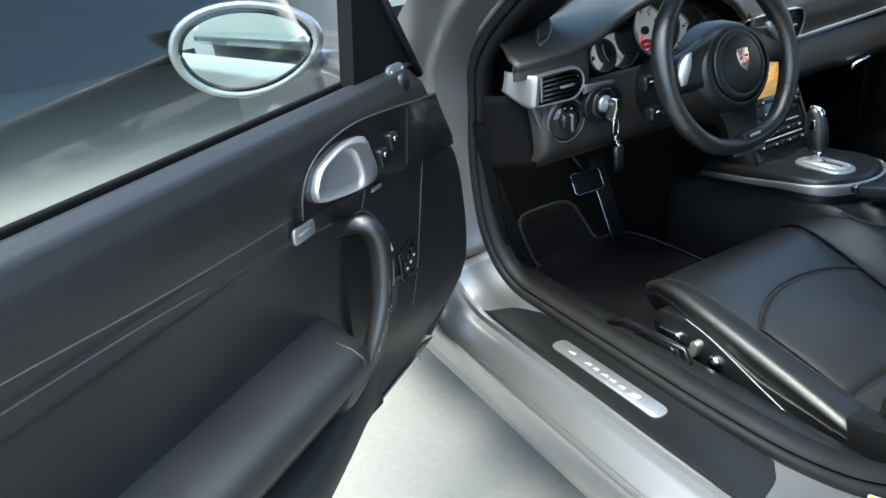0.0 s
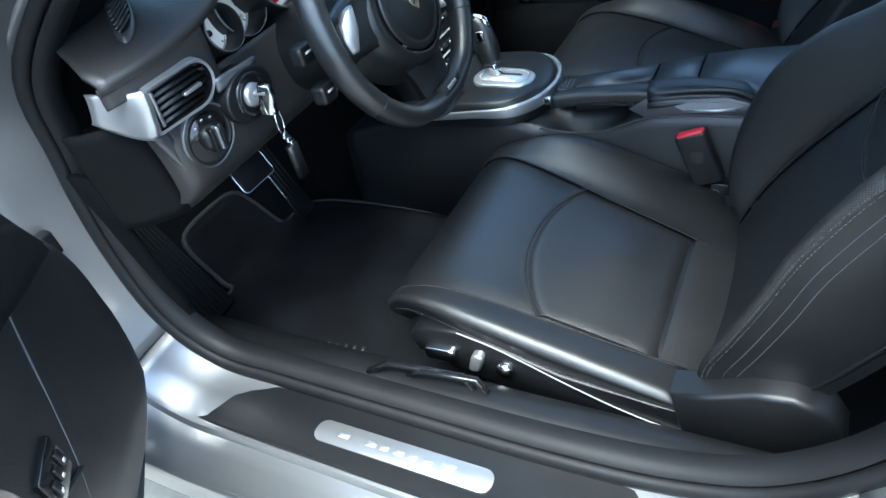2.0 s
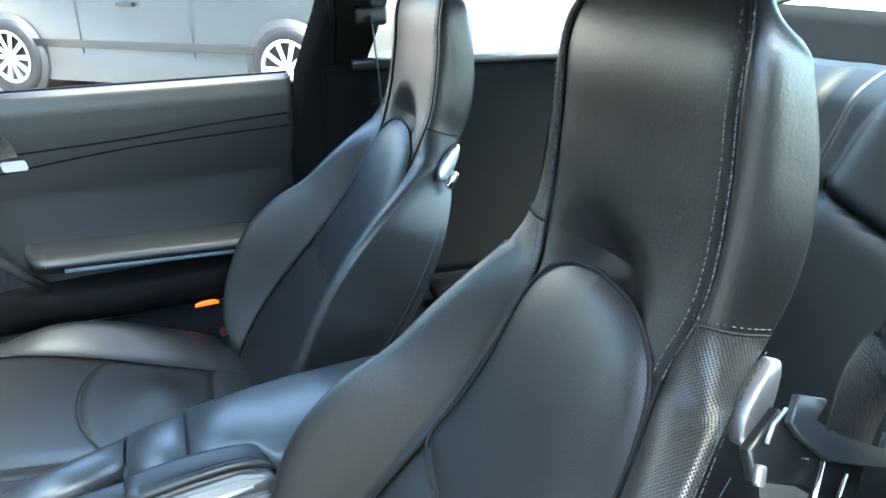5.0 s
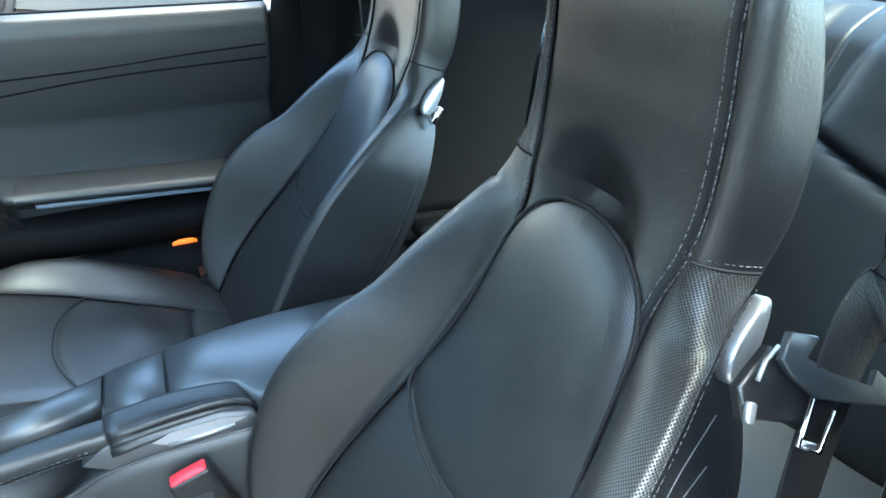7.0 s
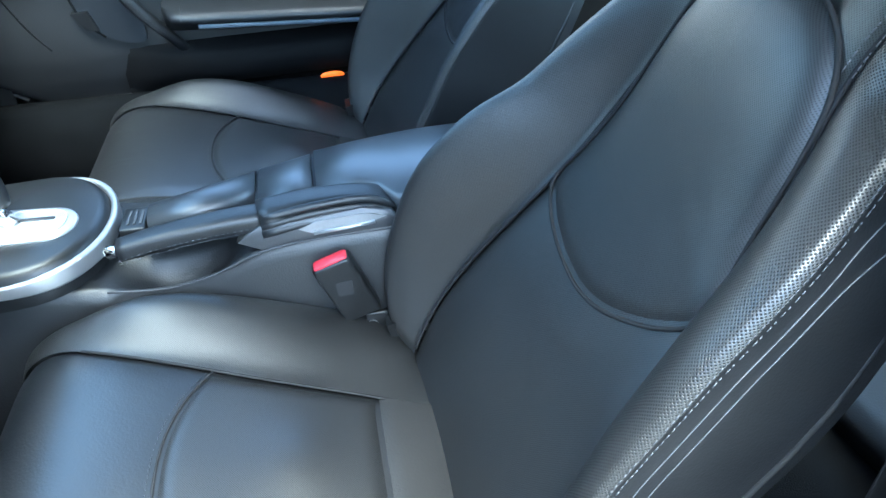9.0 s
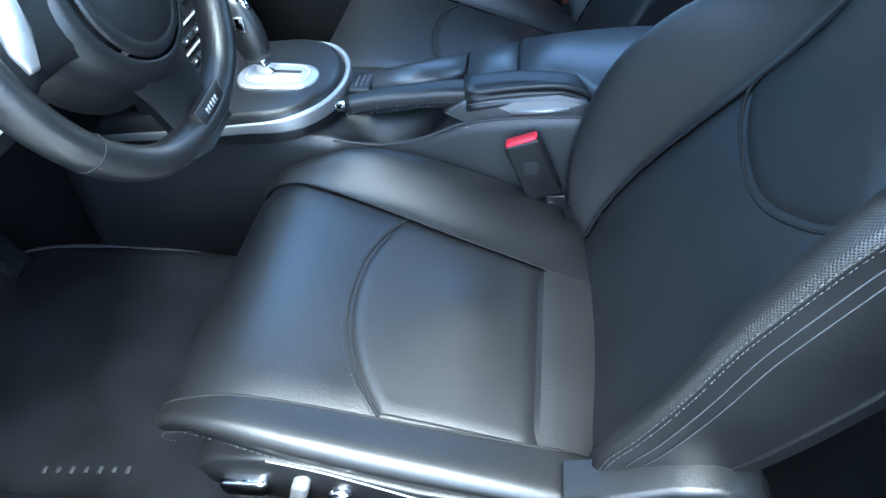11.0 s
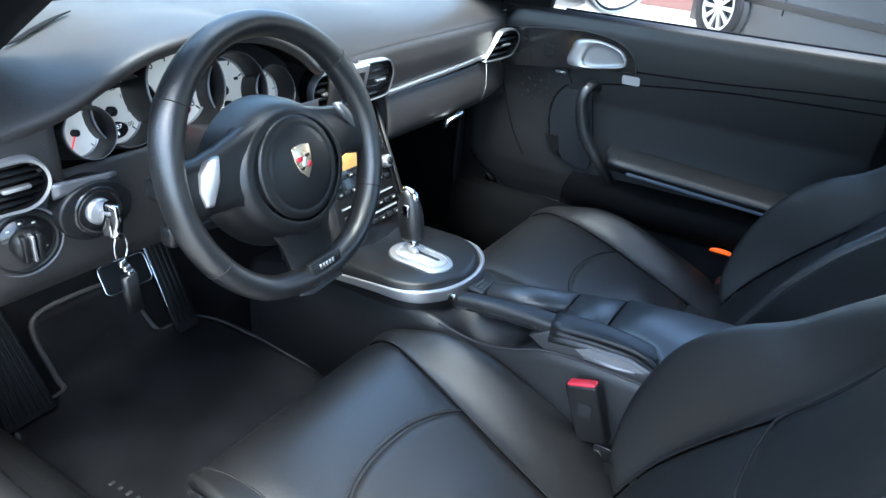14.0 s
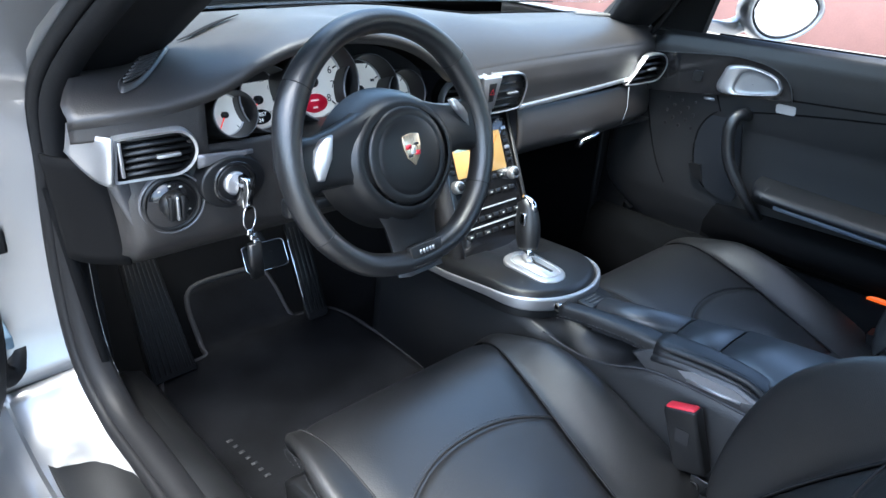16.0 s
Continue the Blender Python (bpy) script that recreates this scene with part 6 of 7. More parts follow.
part("lid_rim", sweep([Vector((0.030, 0.48, 0.480)), Vector((0.066, 0.33, 0.490)), Vector((0.092, 0.15, 0.505)), Vector((0.098, -0.08, 0.505))], round_profile(0.003, 6)), PLASTIC, lid)

# seat belt buckles
def buckle(cx, lean):
    b = thing("belt_buckle", (cx, 0.235, 0.36), "black seat belt buckle with red release button", "buckle", "belt buckles")
    ba = frame_at((cx, 0.236, 0.474), (0, -1, 0.36), (lean, 0.36, 1))
    part("casing", slab(rrect(0.050, 0.024, 0.006), lambda a, c, h=0: ba(a, h, c), -0.085, 0.010, 0.003), PLASTIC, b, edge=50)
    part("release", slab(rrect(0.044, 0.017, 0.004), lambda a, c, h=0: ba(a, h, c), 0.009, 0.0125, 0.002), RED, b, "red release button", edge=50)
    part("label", slab(rrect(0.020, 0.022, 0.002), frame_at(ba(0.0, -0.030, 0.0) + Vector((-0.0125, 0, 0)), (0, -1, 0.1), (0, 0.1, 1)), 0.0, 0.0008), INK, b, smooth=False)
    part("strap", box((cx, 0.190, 0.355), (0.006, 0.028, 0.07), 0.002), PLASTIC, b)
    part("stalk_bolt", lathe([(0.008, 0), (0.007, 0.006), (0.0, 0.006)], frame_at((cx - 0.006, 0.197, 0.372), (0, 1, 0), (0, 0, 1)), 10), SATIN, b)


buckle(-0.131, -0.04)


# ---- doors ----
def driver_map(u, w, z):
    return Vector((-0.80 - 0.807 * u + 0.59 * w, 0.785 - 0.59 * u - 0.807 * w, z))


def passenger_map(u, w, z):
    return Vector((0.660 + 0.07 * (u - 0.32) - w, 0.992 - u, z - 0.033))


def smooth_uv(pts, n):
    return [(p.x, p.y) for p in smooth_path([(u, z, 0) for u, z in pts + pts[:1]], n)[:-1]]


def door_front(z, driver):
    """How far back the door's front edge lies at a height."""
    if driver:
        return line1([(0.40, 0.19), (0.432, 0.13), (0.452, 0.035), (0.48, -0.008), (0.525, -0.026), (0.61, -0.035), (0.71, -0.012), (0.765, 0.048), (0.83, 0.100), (0.87, 0.128), (0.905, 0.165)], z)
    return line1([(0.40, 0.17), (0.45, 0.095), (0.50, 0.052), (0.62, 0.050), (0.75, 0.062), (0.84, 0.118), (0.885, 0.150), (0.905, 0.165)], z)


def build_door(m, name, label, driver):
    d = thing(name, tuple(m(0.5, -0.03, 0.42)), label, "car door", "car doors")
    skin = [(0.902, -0.022), (0.905, -0.008), (0.895, 0.006), (0.87, 0.012), (0.83, 0.010), (0.803, 0.004), (0.795, 0.0), (0.772, -0.004), (0.764, -0.008), (0.70, -0.016), (0.62, -0.020), (0.54, -0.020), (0.50, -0.022), (0.45, -0.032), (0.40, -0.05)]
    if not driver:
        skin[4:9] = [(0.83, 0.009), (0.805, 0.0055), (0.785, 0.002), (0.76, -0.003), (0.73, -0.009)]

    def panel(u, v):
        s = v * (len(skin) - 1)
        i = min(len(skin) - 2, int(s))
        t = s - i
        z = skin[i][0] * (1 - t) + skin[i + 1][0] * t
        w = skin[i][1] * (1 - t) + skin[i + 1][1] * t
        f = door_front(z, driver)
        uu = f + (1.03 - f) * u
        if z < 0.9:
            w -= 0.03 * math.exp(-((uu - f) / 0.02) ** 2)
        return m(uu, w, z)
    part("panel", grid(panel, 70, 56), DOORSKIN, d, "black leather door panel", solid=0.002)
    part("outer_skin", grid(lambda u, v: m(0.02 + 1.03 * u, -0.105 - 0.03 * math.sin(v * 2.6), 0.885 - 0.56 * v), 10, 14), PAINT, d, "silver painted door skin", solid=0.003)
    for (u0, z0, z1) in ((0.0, 0.42, 0.88), (1.03, 0.36, 0.88)):
        part("door_end", grid(lambda u, v, u0=u0, z0=z0, z1=z1: m((door_front(z0 + (z1 - z0) * v, driver) if u0 < 0.5 else u0) + 0.016, -0.034 - 0.071 * u, z0 + (z1 - z0) * v), 3, 10), RUBBER, d, solid=0.003)
    part("door_bottom", grid(lambda u, v: m(0.15 + 0.88 * u, -0.045 - 0.07 * v, 0.40 - 0.05 * v), 6, 3), PAINT, d, solid=0.003)
    # belt line seal and glass
    part("belt_seal", sweep([m(0.30 + 0.73 * k / 20, -0.030, 0.904) for k in range(21)], rrect(0.009, 0.011, 0.003) if driver else rrect(0.010, 0.006, 0.002)), DULLSHADE, d)

    def pane(u, v):
        z = 0.895 + 0.30 * v
        f = 0.335 + 0.1155 * (z - 0.895)
        return m(f + (1.02 - 0.28 * v - f) * u, -0.040 - 0.10 * v * v - 0.02 * v, z)
    if driver:
        gl = part("window_glass", grid(pane, 14, 8), GLASS, d, "clear raised door glass", solid=0.004)
        gl.visible_shadow = False
    # mirror sail with its adjuster
    sail = [(0.150, 0.885), (0.324, 0.890), (0.292, 1.010), (0.276, 1.085), (0.262, 1.080)] if driver else [(0.150, 0.885), (0.264, 0.890), (0.290, 1.010), (0.305, 1.085), (0.250, 1.080)]
    part("mirror_sail", loft([[m(u, w, z) for u, z in sail] for w in (-0.028, -0.006)]), DULLSHADE, d, "black triangular mirror base trim", edge=50)
    part("sail_seal", sweep([m(0.140, -0.004, 0.880), m(0.200, -0.004, 0.975), m(0.262, -0.01, 1.085)], rrect(0.014, 0.012, 0.004)), RUBBER, d)
    ax = lambda c, s=1: frame_at(m(*c), m(c[0] - 0.01, c[1], c[2]) - m(*c), Vector((0, 0, 1)))
    if driver:
        ka_ = ax((0.214, -0.005, 0.884))
        adj = part("mirror_adjuster", slab([(x * (1 - 0.3 * (y < 0)), y) for x, y in rrect(0.050, 0.054, 0.012)], ka_, 0.0, 0.006, 0.003), material("slate_plastic", (0.10, 0.12, 0.15), 0.4), d, "slate mirror adjuster with round knob", edge=50)
        part("knob", lathe([(0.015, 0.005), (0.014, 0.016), (0.009, 0.020), (0.0, 0.020)], ka_, 24), PLASTIC, adj)
        for x_ in (-0.016, 0.016):
            part("mark", slab([(x + x_, y + 0.018) for x, y in rrect(0.005, 0.004, 0.001)], ka_, 0.006, 0.0066), DIAL, adj)
    # gloss plate behind the handle
    plate_o = [(0.508, 0.792), (0.500, 0.818), (0.480, 0.842), (0.440, 0.860), (0.370, 0.868), (0.290, 0.863), (0.230, 0.857), (0.165, 0.851), (0.128, 0.848), (0.088, 0.765), (0.084, 0.752), (0.150, 0.756), (0.250, 0.766), (0.350, 0.778), (0.440, 0.787)]
    part("handle_plate", loft([[m(u, w, z) for u, z in plate_o] for w in (-0.004, 0.0145)]), GLOSS, d, "gloss black plate round the door handle", smooth=False)
    part("plate_step", loft([[m(u, w, z) for u, z in ((0.088, 0.764), (0.130, 0.842), (0.225, 0.850), (0.250, 0.772))] for w in (0.01, 0.0165)]), GLOSS, d, edge=40)
    part("plate_edge", sweep(smooth_path([m(u, 0.0165, z) for u, z in plate_o[:9]], 30), round_profile(0.0012, 5)), EDGING, d)

    rim_o = smooth_uv([(0.481, 0.818), (0.464, 0.838), (0.430, 0.849), (0.395, 0.853), (0.356, 0.847), (0.345, 0.825), (0.338, 0.798), (0.352, 0.785), (0.400, 0.788), (0.464, 0.798), (0.480, 0.806)], 44)
    rim_i = smooth_uv([(0.477, 0.817), (0.461, 0.834), (0.430, 0.844), (0.406, 0.845), (0.390, 0.837), (0.382, 0.822), (0.378, 0.803), (0.386, 0.791), (0.408, 0.791), (0.460, 0.801), (0.476, 0.807)], 44)
    cu, cz = 0.417, 0.815

    def bowl_ring(k, w, shrink=1.0):
        """A ring from the outer rim, k = 0, to the mouth of the dish, k = 1."""
        out = []
        for (a0, b0), (a1, b1) in zip(rim_o, rim_i):
            uu, zz = a0 + (a1 - a0) * k, b0 + (b1 - b0) * k
            out.append(m(cu + (uu - cu) * shrink, w, cz + (zz - cz) * shrink))
        return out
    bowl = part("handle_bowl", loft([bowl_ring(0.0, 0.010), bowl_ring(0.02, 0.019), bowl_ring(0.15, 0.0235), bowl_ring(0.5, 0.025), bowl_ring(0.9, 0.024), bowl_ring(1.0, 0.022), bowl_ring(1.0, 0.020, 0.985)], caps=False), SATIN, d, "satin silver handle rim and lever")
    part("bowl_dish", loft([bowl_ring(1.0, 0.0205, 0.99), bowl_ring(1.0, 0.0180, 0.965), bowl_ring(1.0, 0.0168, 0.92), bowl_ring(1.0, 0.0162, 0.6), bowl_ring(1.0, 0.0160, 0.02)], caps=False), DISH, bowl, "grey silver dish behind the handle")
    sw_ = ((0.318, 0.806), (0.286, 0.819)) if driver else ((0.290, 0.812),)
    for u_, z_ in sw_:
        a_ = ax((u_, 0.017, z_))
        s_ = part("window_switch", slab(rrect(0.022, 0.024, 0.004), a_, -0.004, 0.006, 0.003), PLASTIC, d, "black window switch", edge=50)
        part("mark", slab([(x, y + 0.004) for x, y in rrect(0.009, 0.006, 0.002)], a_, 0.006, 0.0085, 0.001), CHROME if driver else PLASTIC, s_)
    b_ = ax((0.495, 0.001 if driver else 0.004, 0.772))
    bd = part("badge_plate", slab([(x + 0.12 * y, y) for x, y in rrect(0.042, 0.020, 0.005)], b_, 0, 0.004, 0.0015), SATIN, d, "small silver badge with lettering bar", edge=50)
    part("letter_bar", slab(rrect(0.024, 0.0035, 0.001), b_, 0.004, 0.0045), PIPING, bd)
    b_ = ax((0.321, -0.001 if driver else 0.003, 0.762))
    part("speaker_badge", slab([(x + 0.3 * y, y) for x, y in rrect(0.026, 0.006, 0.002)], b_, 0, 0.004, 0.001), SATIN, d, "small silver speaker badge")
    # seams
    seams = ([(0.504, 0.794), (0.70, 0.803), (0.86, 0.816), (1.02, 0.825)], [(0.385, 0.744), (0.424, 0.750), (0.515, 0.764), (0.70, 0.784), (0.87, 0.792), (1.02, 0.797)], [(0.338, 0.774), (0.351, 0.737)], [(0.156, 0.752), (0.183, 0.642), (0.211, 0.573), (0.241, 0.525)])
    for sm in seams:
        def on(u, z):
            for (za, wa_), (zb, wb_) in zip(skin, skin[1:]):
                if zb <= z <= za:
                    return m(u, wb_ + (wa_ - wb_) * (z - zb) / (za - zb) + 0.0005, z)
            return m(u, 0, z)
        # One seam, two tones: pale on the lit driver's door, dark on the shaded one.
        part("seam", sweep(smooth_path([on(u, z) for u, z in sm], 24), round_profile(0.0013 if driver else 0.0021, 5)), SEAMLINE if driver else DULLSHADE, d)
    # recess behind the pull, with its strip and switch block
    rec = [(0.400, 0.746), (0.345, 0.736), (0.311, 0.695), (0.305, 0.640), (0.320, 0.580), (0.352, 0.545), (0.424, 0.528), (0.425, 0.60), (0.412, 0.68)]
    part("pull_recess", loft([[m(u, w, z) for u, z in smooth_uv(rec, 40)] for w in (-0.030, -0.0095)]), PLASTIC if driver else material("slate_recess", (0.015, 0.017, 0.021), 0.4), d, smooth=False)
    part("recess_edge", sweep(smooth_path([m(u, -0.009, z) for u, z in rec[:6]], 24), round_profile(0.0022, 6)), EDGING if driver else DULLSHADE, d)
    strip_ = [m(u, w, z) for u, w, z in ((0.322, -0.008, 0.705), (0.312, -0.006, 0.67), (0.313, -0.005, 0.635), (0.322, -0.005, 0.604))]
    if driver:
        part("recess_strip", sweep(smooth_path(strip_, 16), rrect(0.006, 0.022, 0.002), sizes=[0.25 + 0.75 * min(1, k / 8) for k in range(17)]), material("warm_grey_strip", (0.30, 0.24, 0.20), 0.4, metal=0.3), d, "warm grey strip behind the pull")
    part("recess_foot", loft([[m(u, w, z) for u, z in ((0.302, 0.598), (0.334, 0.600), (0.345, 0.560), (0.322, 0.564))] for w in (-0.02, -0.002)]), EDGING if driver else PLASTIC, d, edge=40)
    if driver:
        part("shelf_line", sweep([m(0.335, -0.010, 0.603), m(0.28, -0.016, 0.594), m(0.210, -0.018, 0.572)], rrect(0.006, 0.005, 0.002)), EDGING, d)
        mb = ax((0.245, -0.018, 0.611))
        blk = part("memory_switches", slab([(x, y + 0.25 * x) for x, y in rrect(0.050, 0.046, 0.003)], mb, 0, 0.006, 0.002), GLOSS, d, "black seat memory switch block", edge=50)
        for k in range(3):
            part("button", slab([(x - 0.013 + 0.013 * k, y + 0.006 * (k - 1)) for x, y in rrect(0.010, 0.018, 0.002)], mb, 0.006, 0.010, 0.002), PLASTIC, blk)
            part("mark", slab([(x - 0.013 + 0.013 * k, y + 0.006 * (k - 1) - 0.004) for x, y in rrect(0.005, 0.004, 0.001)], mb, 0.010, 0.0105), DIAL, blk)
    else:
        for r_ in range(5):
            for k in range(5):
                if (r_ + k) % 2 == 0:
                    part("speaker_pore", slab([(0.004 * math.cos(a), 0.004 * math.sin(a)) for a in [2 * math.pi * q / 6 for q in range(6)]], ax((0.22 + 0.017 * k, -0.004 - 0.0012 * r_, 0.745 - 0.016 * r_)), -0.001, 0.0005), SEAM, d, smooth=False)
    # pull handle
    pull = smooth_path([m(u, w, z) for u, w, z in ((0.416, -0.025, 0.735), (0.413, 0.010, 0.746), (0.407, 0.034, 0.742), (0.402, 0.042, 0.720), (0.404, 0.043, 0.690), (0.414, 0.043, 0.650), (0.434, 0.040, 0.610), (0.462, 0.032, 0.570), (0.488, 0.014, 0.530), (0.505, -0.022, 0.490))], 44)
    part("pull_handle", sweep(pull, rrect(0.025, 0.027, 0.010), up=m(0, 1, 0) - m(0, 0, 0), sizes=[0.75 + 0.3 * math.sin(math.pi * min(1, (k + 6) / 44)) for k in range(45)]), LEATHER, d, "curved leather door pull")
    for s_ in (-0.004, 0.004):
        off = (m(0.0, 0.0135, 0) - m(0, 0, 0)) + (m(s_, 0, 0) - m(0, 0, 0))
        part("stitching", stitches([p + off for p in pull[6:38]], 0.004, 0.003, 0.0005), STITCH, d)
    # armrest
    arm = []
    for k in range(25):
        u = 0.475 + 0.545 * k / 24
        e = min(1.0, (u - 0.470) / 0.03)
        dw = 0.060 * e + 0.006
        if driver:
            zt = 0.628 + 0.012 * (u - 0.48)
            arm.append([m(u, w, z) for w, z in ((-0.022, zt + 0.012), (dw * 0.35, zt + 0.004), (dw * 0.8, zt - 0.002), (dw, zt - 0.012), (dw + 0.002, zt - 0.030), (dw * 0.93, zt - 0.045), (dw * 0.5, zt - 0.075), (-0.022, zt - 0.10))])
        else:
            zt = 0.598 - 0.060 * (u - 0.48)
            arm.append([m(u, w, z) for w, z in ((-0.022, zt + 0.010), (dw * 0.35, zt + 0.004), (dw * 0.8, zt), (dw, zt - 0.006), (dw + 0.002, zt - 0.013), (dw * 0.93, zt - 0.020), (dw * 0.5, zt - 0.040), (-0.022, zt - 0.06))])
    part("armrest", loft(arm), DOORSKIN, d, "stitched leather door armrest", edge=70)
    za, drop = (0.628, 0.012) if driver else (0.598, -0.060)
    part("armrest_seam", sweep([m(0.515, w, za + z) for w, z in ((0.030, 0.004), (0.052, -0.002), (0.0665, -0.012), (0.0675, -0.024 if driver else -0.016))], round_profile(0.0014, 5)), EDGING, d)
    part("stitching", stitches([m(0.53 + 0.48 * k / 30, 0.0645, za - (0.012 if driver else 0.006) + drop * (0.05 + 0.48 * k / 30)) for k in range(31)], 0.005, 0.003, 0.0004), STITCH, d)
    part("armrest_trim", sweep([m(0.545 + 0.47 * k / 10, 0.058 if driver else 0.062, za - (0.046 if driver else 0.026) + drop * (0.06 + 0.47 * k / 10)) for k in range(11)], rrect(0.006, 0.008, 0.002)), PLASTIC if driver else material("blue_grey_trim", (0.10, 0.12, 0.15), 0.3), d)
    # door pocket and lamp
    # Passenger pocket is the driver's part in near-black, to hold the shade there.
    part("pocket", loft([[m(0.36 + 0.66 * k / 14, -0.03 + (w + 0.03) * min(1.0, k / 5) ** 0.7, z) for w, z in ((-0.03, 0.52), (0.024, 0.505), (0.038, 0.492), (0.036, 0.455), (0.0, 0.425), (-0.04, 0.41))] for k in range(15)]), DOORSKIN if driver else DULLSHADE, d, "long door pocket", edge=60)
    if not driver:
        lm = ax((0.795, 0.040, 0.425))
        part("door_lamp", slab([(0.026 * math.cos(a), 0.0085 * math.sin(a)) for a in [2 * math.pi * k / 20 for k in range(20)]], lm, 0, 0.006, 0.003), glow("lit_courtesy_lamp", (1.0, 0.13, 0.012), 0.09), d, "lit amber courtesy lamp")
        part("lamp_core", slab([(0.011 * math.cos(a) - 0.004, 0.0042 * math.sin(a)) for a in [2 * math.pi * k / 16 for k in range(16)]], lm, 0.006, 0.0068), glow("lamp_bulb", (1.0, 0.42, 0.08), 0.25), d, "bright bulb behind the lens")
        # Red reflector with its own faint glow, imitating the courtesy lamp's reflected light.
        part("reflector", slab([(x - 0.006, y - 0.030) for x, y in rrect(0.040, 0.012, 0.003)], lm, -0.004, 0.002), glow("glowing_red_reflector", (0.75, 0.06, 0.03), 0.06), d, "red door reflector")
        part("pocket_rim", sweep([m(0.48 + 0.5 * k / 10, 0.040, 0.392 + 0.010 * k / 10) for k in range(11)], rrect(0.006, 0.008, 0.002)), SATIN, d)
    return d


build_door(driver_map, "driver_door", "open driver's door with black leather panel and silver handle", True)
build_door(passenger_map, "passenger_door", "closed passenger door with black leather panel and lit lamp", False)


def wing_mirror(c, normal, foot, name):
    w = thing(name, c, "silver oval door mirror", "door mirror", "door mirrors")
    n = Vector(normal).normalized()
    x = n.cross(Vector((0, 0, 1))).normalized()
    at = frame_at(c, -x, Vector((0, 0, 1)))
    o = lambda s, h, sx=0: [at(0.120 * s * math.cos(a) * (1 + 0.08 * math.sin(a)) + sx, 0.073 * s * math.sin(a) * (1 - 0.12 * math.cos(a)), h) for a in [2 * math.pi * k / 36 for k in range(36)]]
    part("housing", loft([o(0.84, 0.0), o(0.90, 0.007), o(0.97, 0.006), o(1.0, -0.002), o(1.0, -0.02), o(0.92, -0.05), o(0.70, -0.08), o(0.30, -0.10), o(0.02, -0.103)]), PAINT, w, "silver mirror housing")
    part("mirror_glass", slab([(0.100 * math.cos(a) * (1 + 0.08 * math.sin(a)), 0.058 * math.sin(a) * (1 - 0.12 * math.cos(a))) for a in [2 * math.pi * k / 36 for k in range(36)]], at, 0.001, 0.0025), MIRROR, w, smooth=False)
    part("glass_gasket", sweep([at(0.1005 * math.cos(a) * (1 + 0.08 * math.sin(a)), 0.0585 * math.sin(a) * (1 - 0.12 * math.cos(a)), 0.002) for a in [2 * math.pi * k / 36 for k in range(36)]], round_profile(0.0035, 6), closed=True), RUBBER, w)
    f = Vector(foot)
    side = 1 if (f - Vector(c)).dot(at(1, 0) - at(0, 0)) > 0 else -1
    start = at(side * 0.075, -0.030, -0.050)
    part("mirror_foot", sweep(smooth_path([start, at(side * 0.125, -0.045, -0.055), f], 12), rrect(0.05, 0.034, 0.012), sizes=[1.15 - 0.3 * k / 12 for k in range(13)]), PAINT, w, "silver mirror foot")
    return w


wing_mirror((-1.130, 0.862, 0.945), (-0.36, -0.93, 0.05), tuple(driver_map(0.22, -0.06, 0.90)), "wing_mirror")
wing_mirror((0.935, 0.655, 0.915), (-0.42, -0.90, 0.04), tuple(passenger_map(0.22, -0.06, 0.92)), "wing_mirror")


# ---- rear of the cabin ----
# Black bench leather, its colour lowered further for the shade behind the seats.
BENCH = material("shaded_bench_leather", (0.0028, 0.0033, 0.0042), 0.45, vary=0.2, scale=10, bump=0.25, grain=380, spec=0.35)
rear = thing("rear_bench", (0, -0.62, 0.36), "black leather rear bench with two shaped backs", "rear seat")


def rear_groove(x):
    """Height of the crease across each back."""
    return 0.745 - 0.040 * math.sin(1.4 * min(1.0, max(0.0, abs(x) - 0.035) / 0.27))


def rear_back(x, z, lift=0.0):
    """The backs of the rear bench: two padded shells either side of a sunk middle panel."""
    u, v = min(1.0, abs(x) / 0.606), (z - 0.40) / 0.52
    e = abs(x) - (0.035 + 0.019 * max(0.0, z - 0.745) / 0.16)
    pad_ = 0.020 * (1 - math.exp(-max(0.0, e) / 0.014)) - 0.014 * math.exp(-((z - rear_groove(x)) / 0.012) ** 2) * (1 if e > -0.01 else 0.3)
    over = -0.05 * max(0.0, (v - 0.90) / 0.10) ** 2
    return Vector((x, -0.600 - 0.25 * v + 0.014 * math.sin(math.pi * u) ** 2 * math.sin(math.pi * max(0.0, min(1, v))) ** 0.6 + pad_ + over + lift, z))


for sx in (-1, 1):
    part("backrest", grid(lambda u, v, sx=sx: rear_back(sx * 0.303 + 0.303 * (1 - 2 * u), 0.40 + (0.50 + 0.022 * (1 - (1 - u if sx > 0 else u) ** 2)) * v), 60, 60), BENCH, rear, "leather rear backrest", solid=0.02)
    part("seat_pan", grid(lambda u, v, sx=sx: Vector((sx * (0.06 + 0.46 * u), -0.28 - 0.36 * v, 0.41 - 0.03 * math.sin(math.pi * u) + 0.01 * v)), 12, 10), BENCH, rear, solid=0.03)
    part("back_seam", sweep([rear_back(sx * (0.052 - 0.017 * k / 12), 0.880 - 0.135 * k / 12, 0.0005) for k in range(13)], round_profile(0.0022, 6)), DULLSHADE, rear)
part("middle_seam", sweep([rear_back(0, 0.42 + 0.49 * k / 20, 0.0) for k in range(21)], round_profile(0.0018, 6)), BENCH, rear)
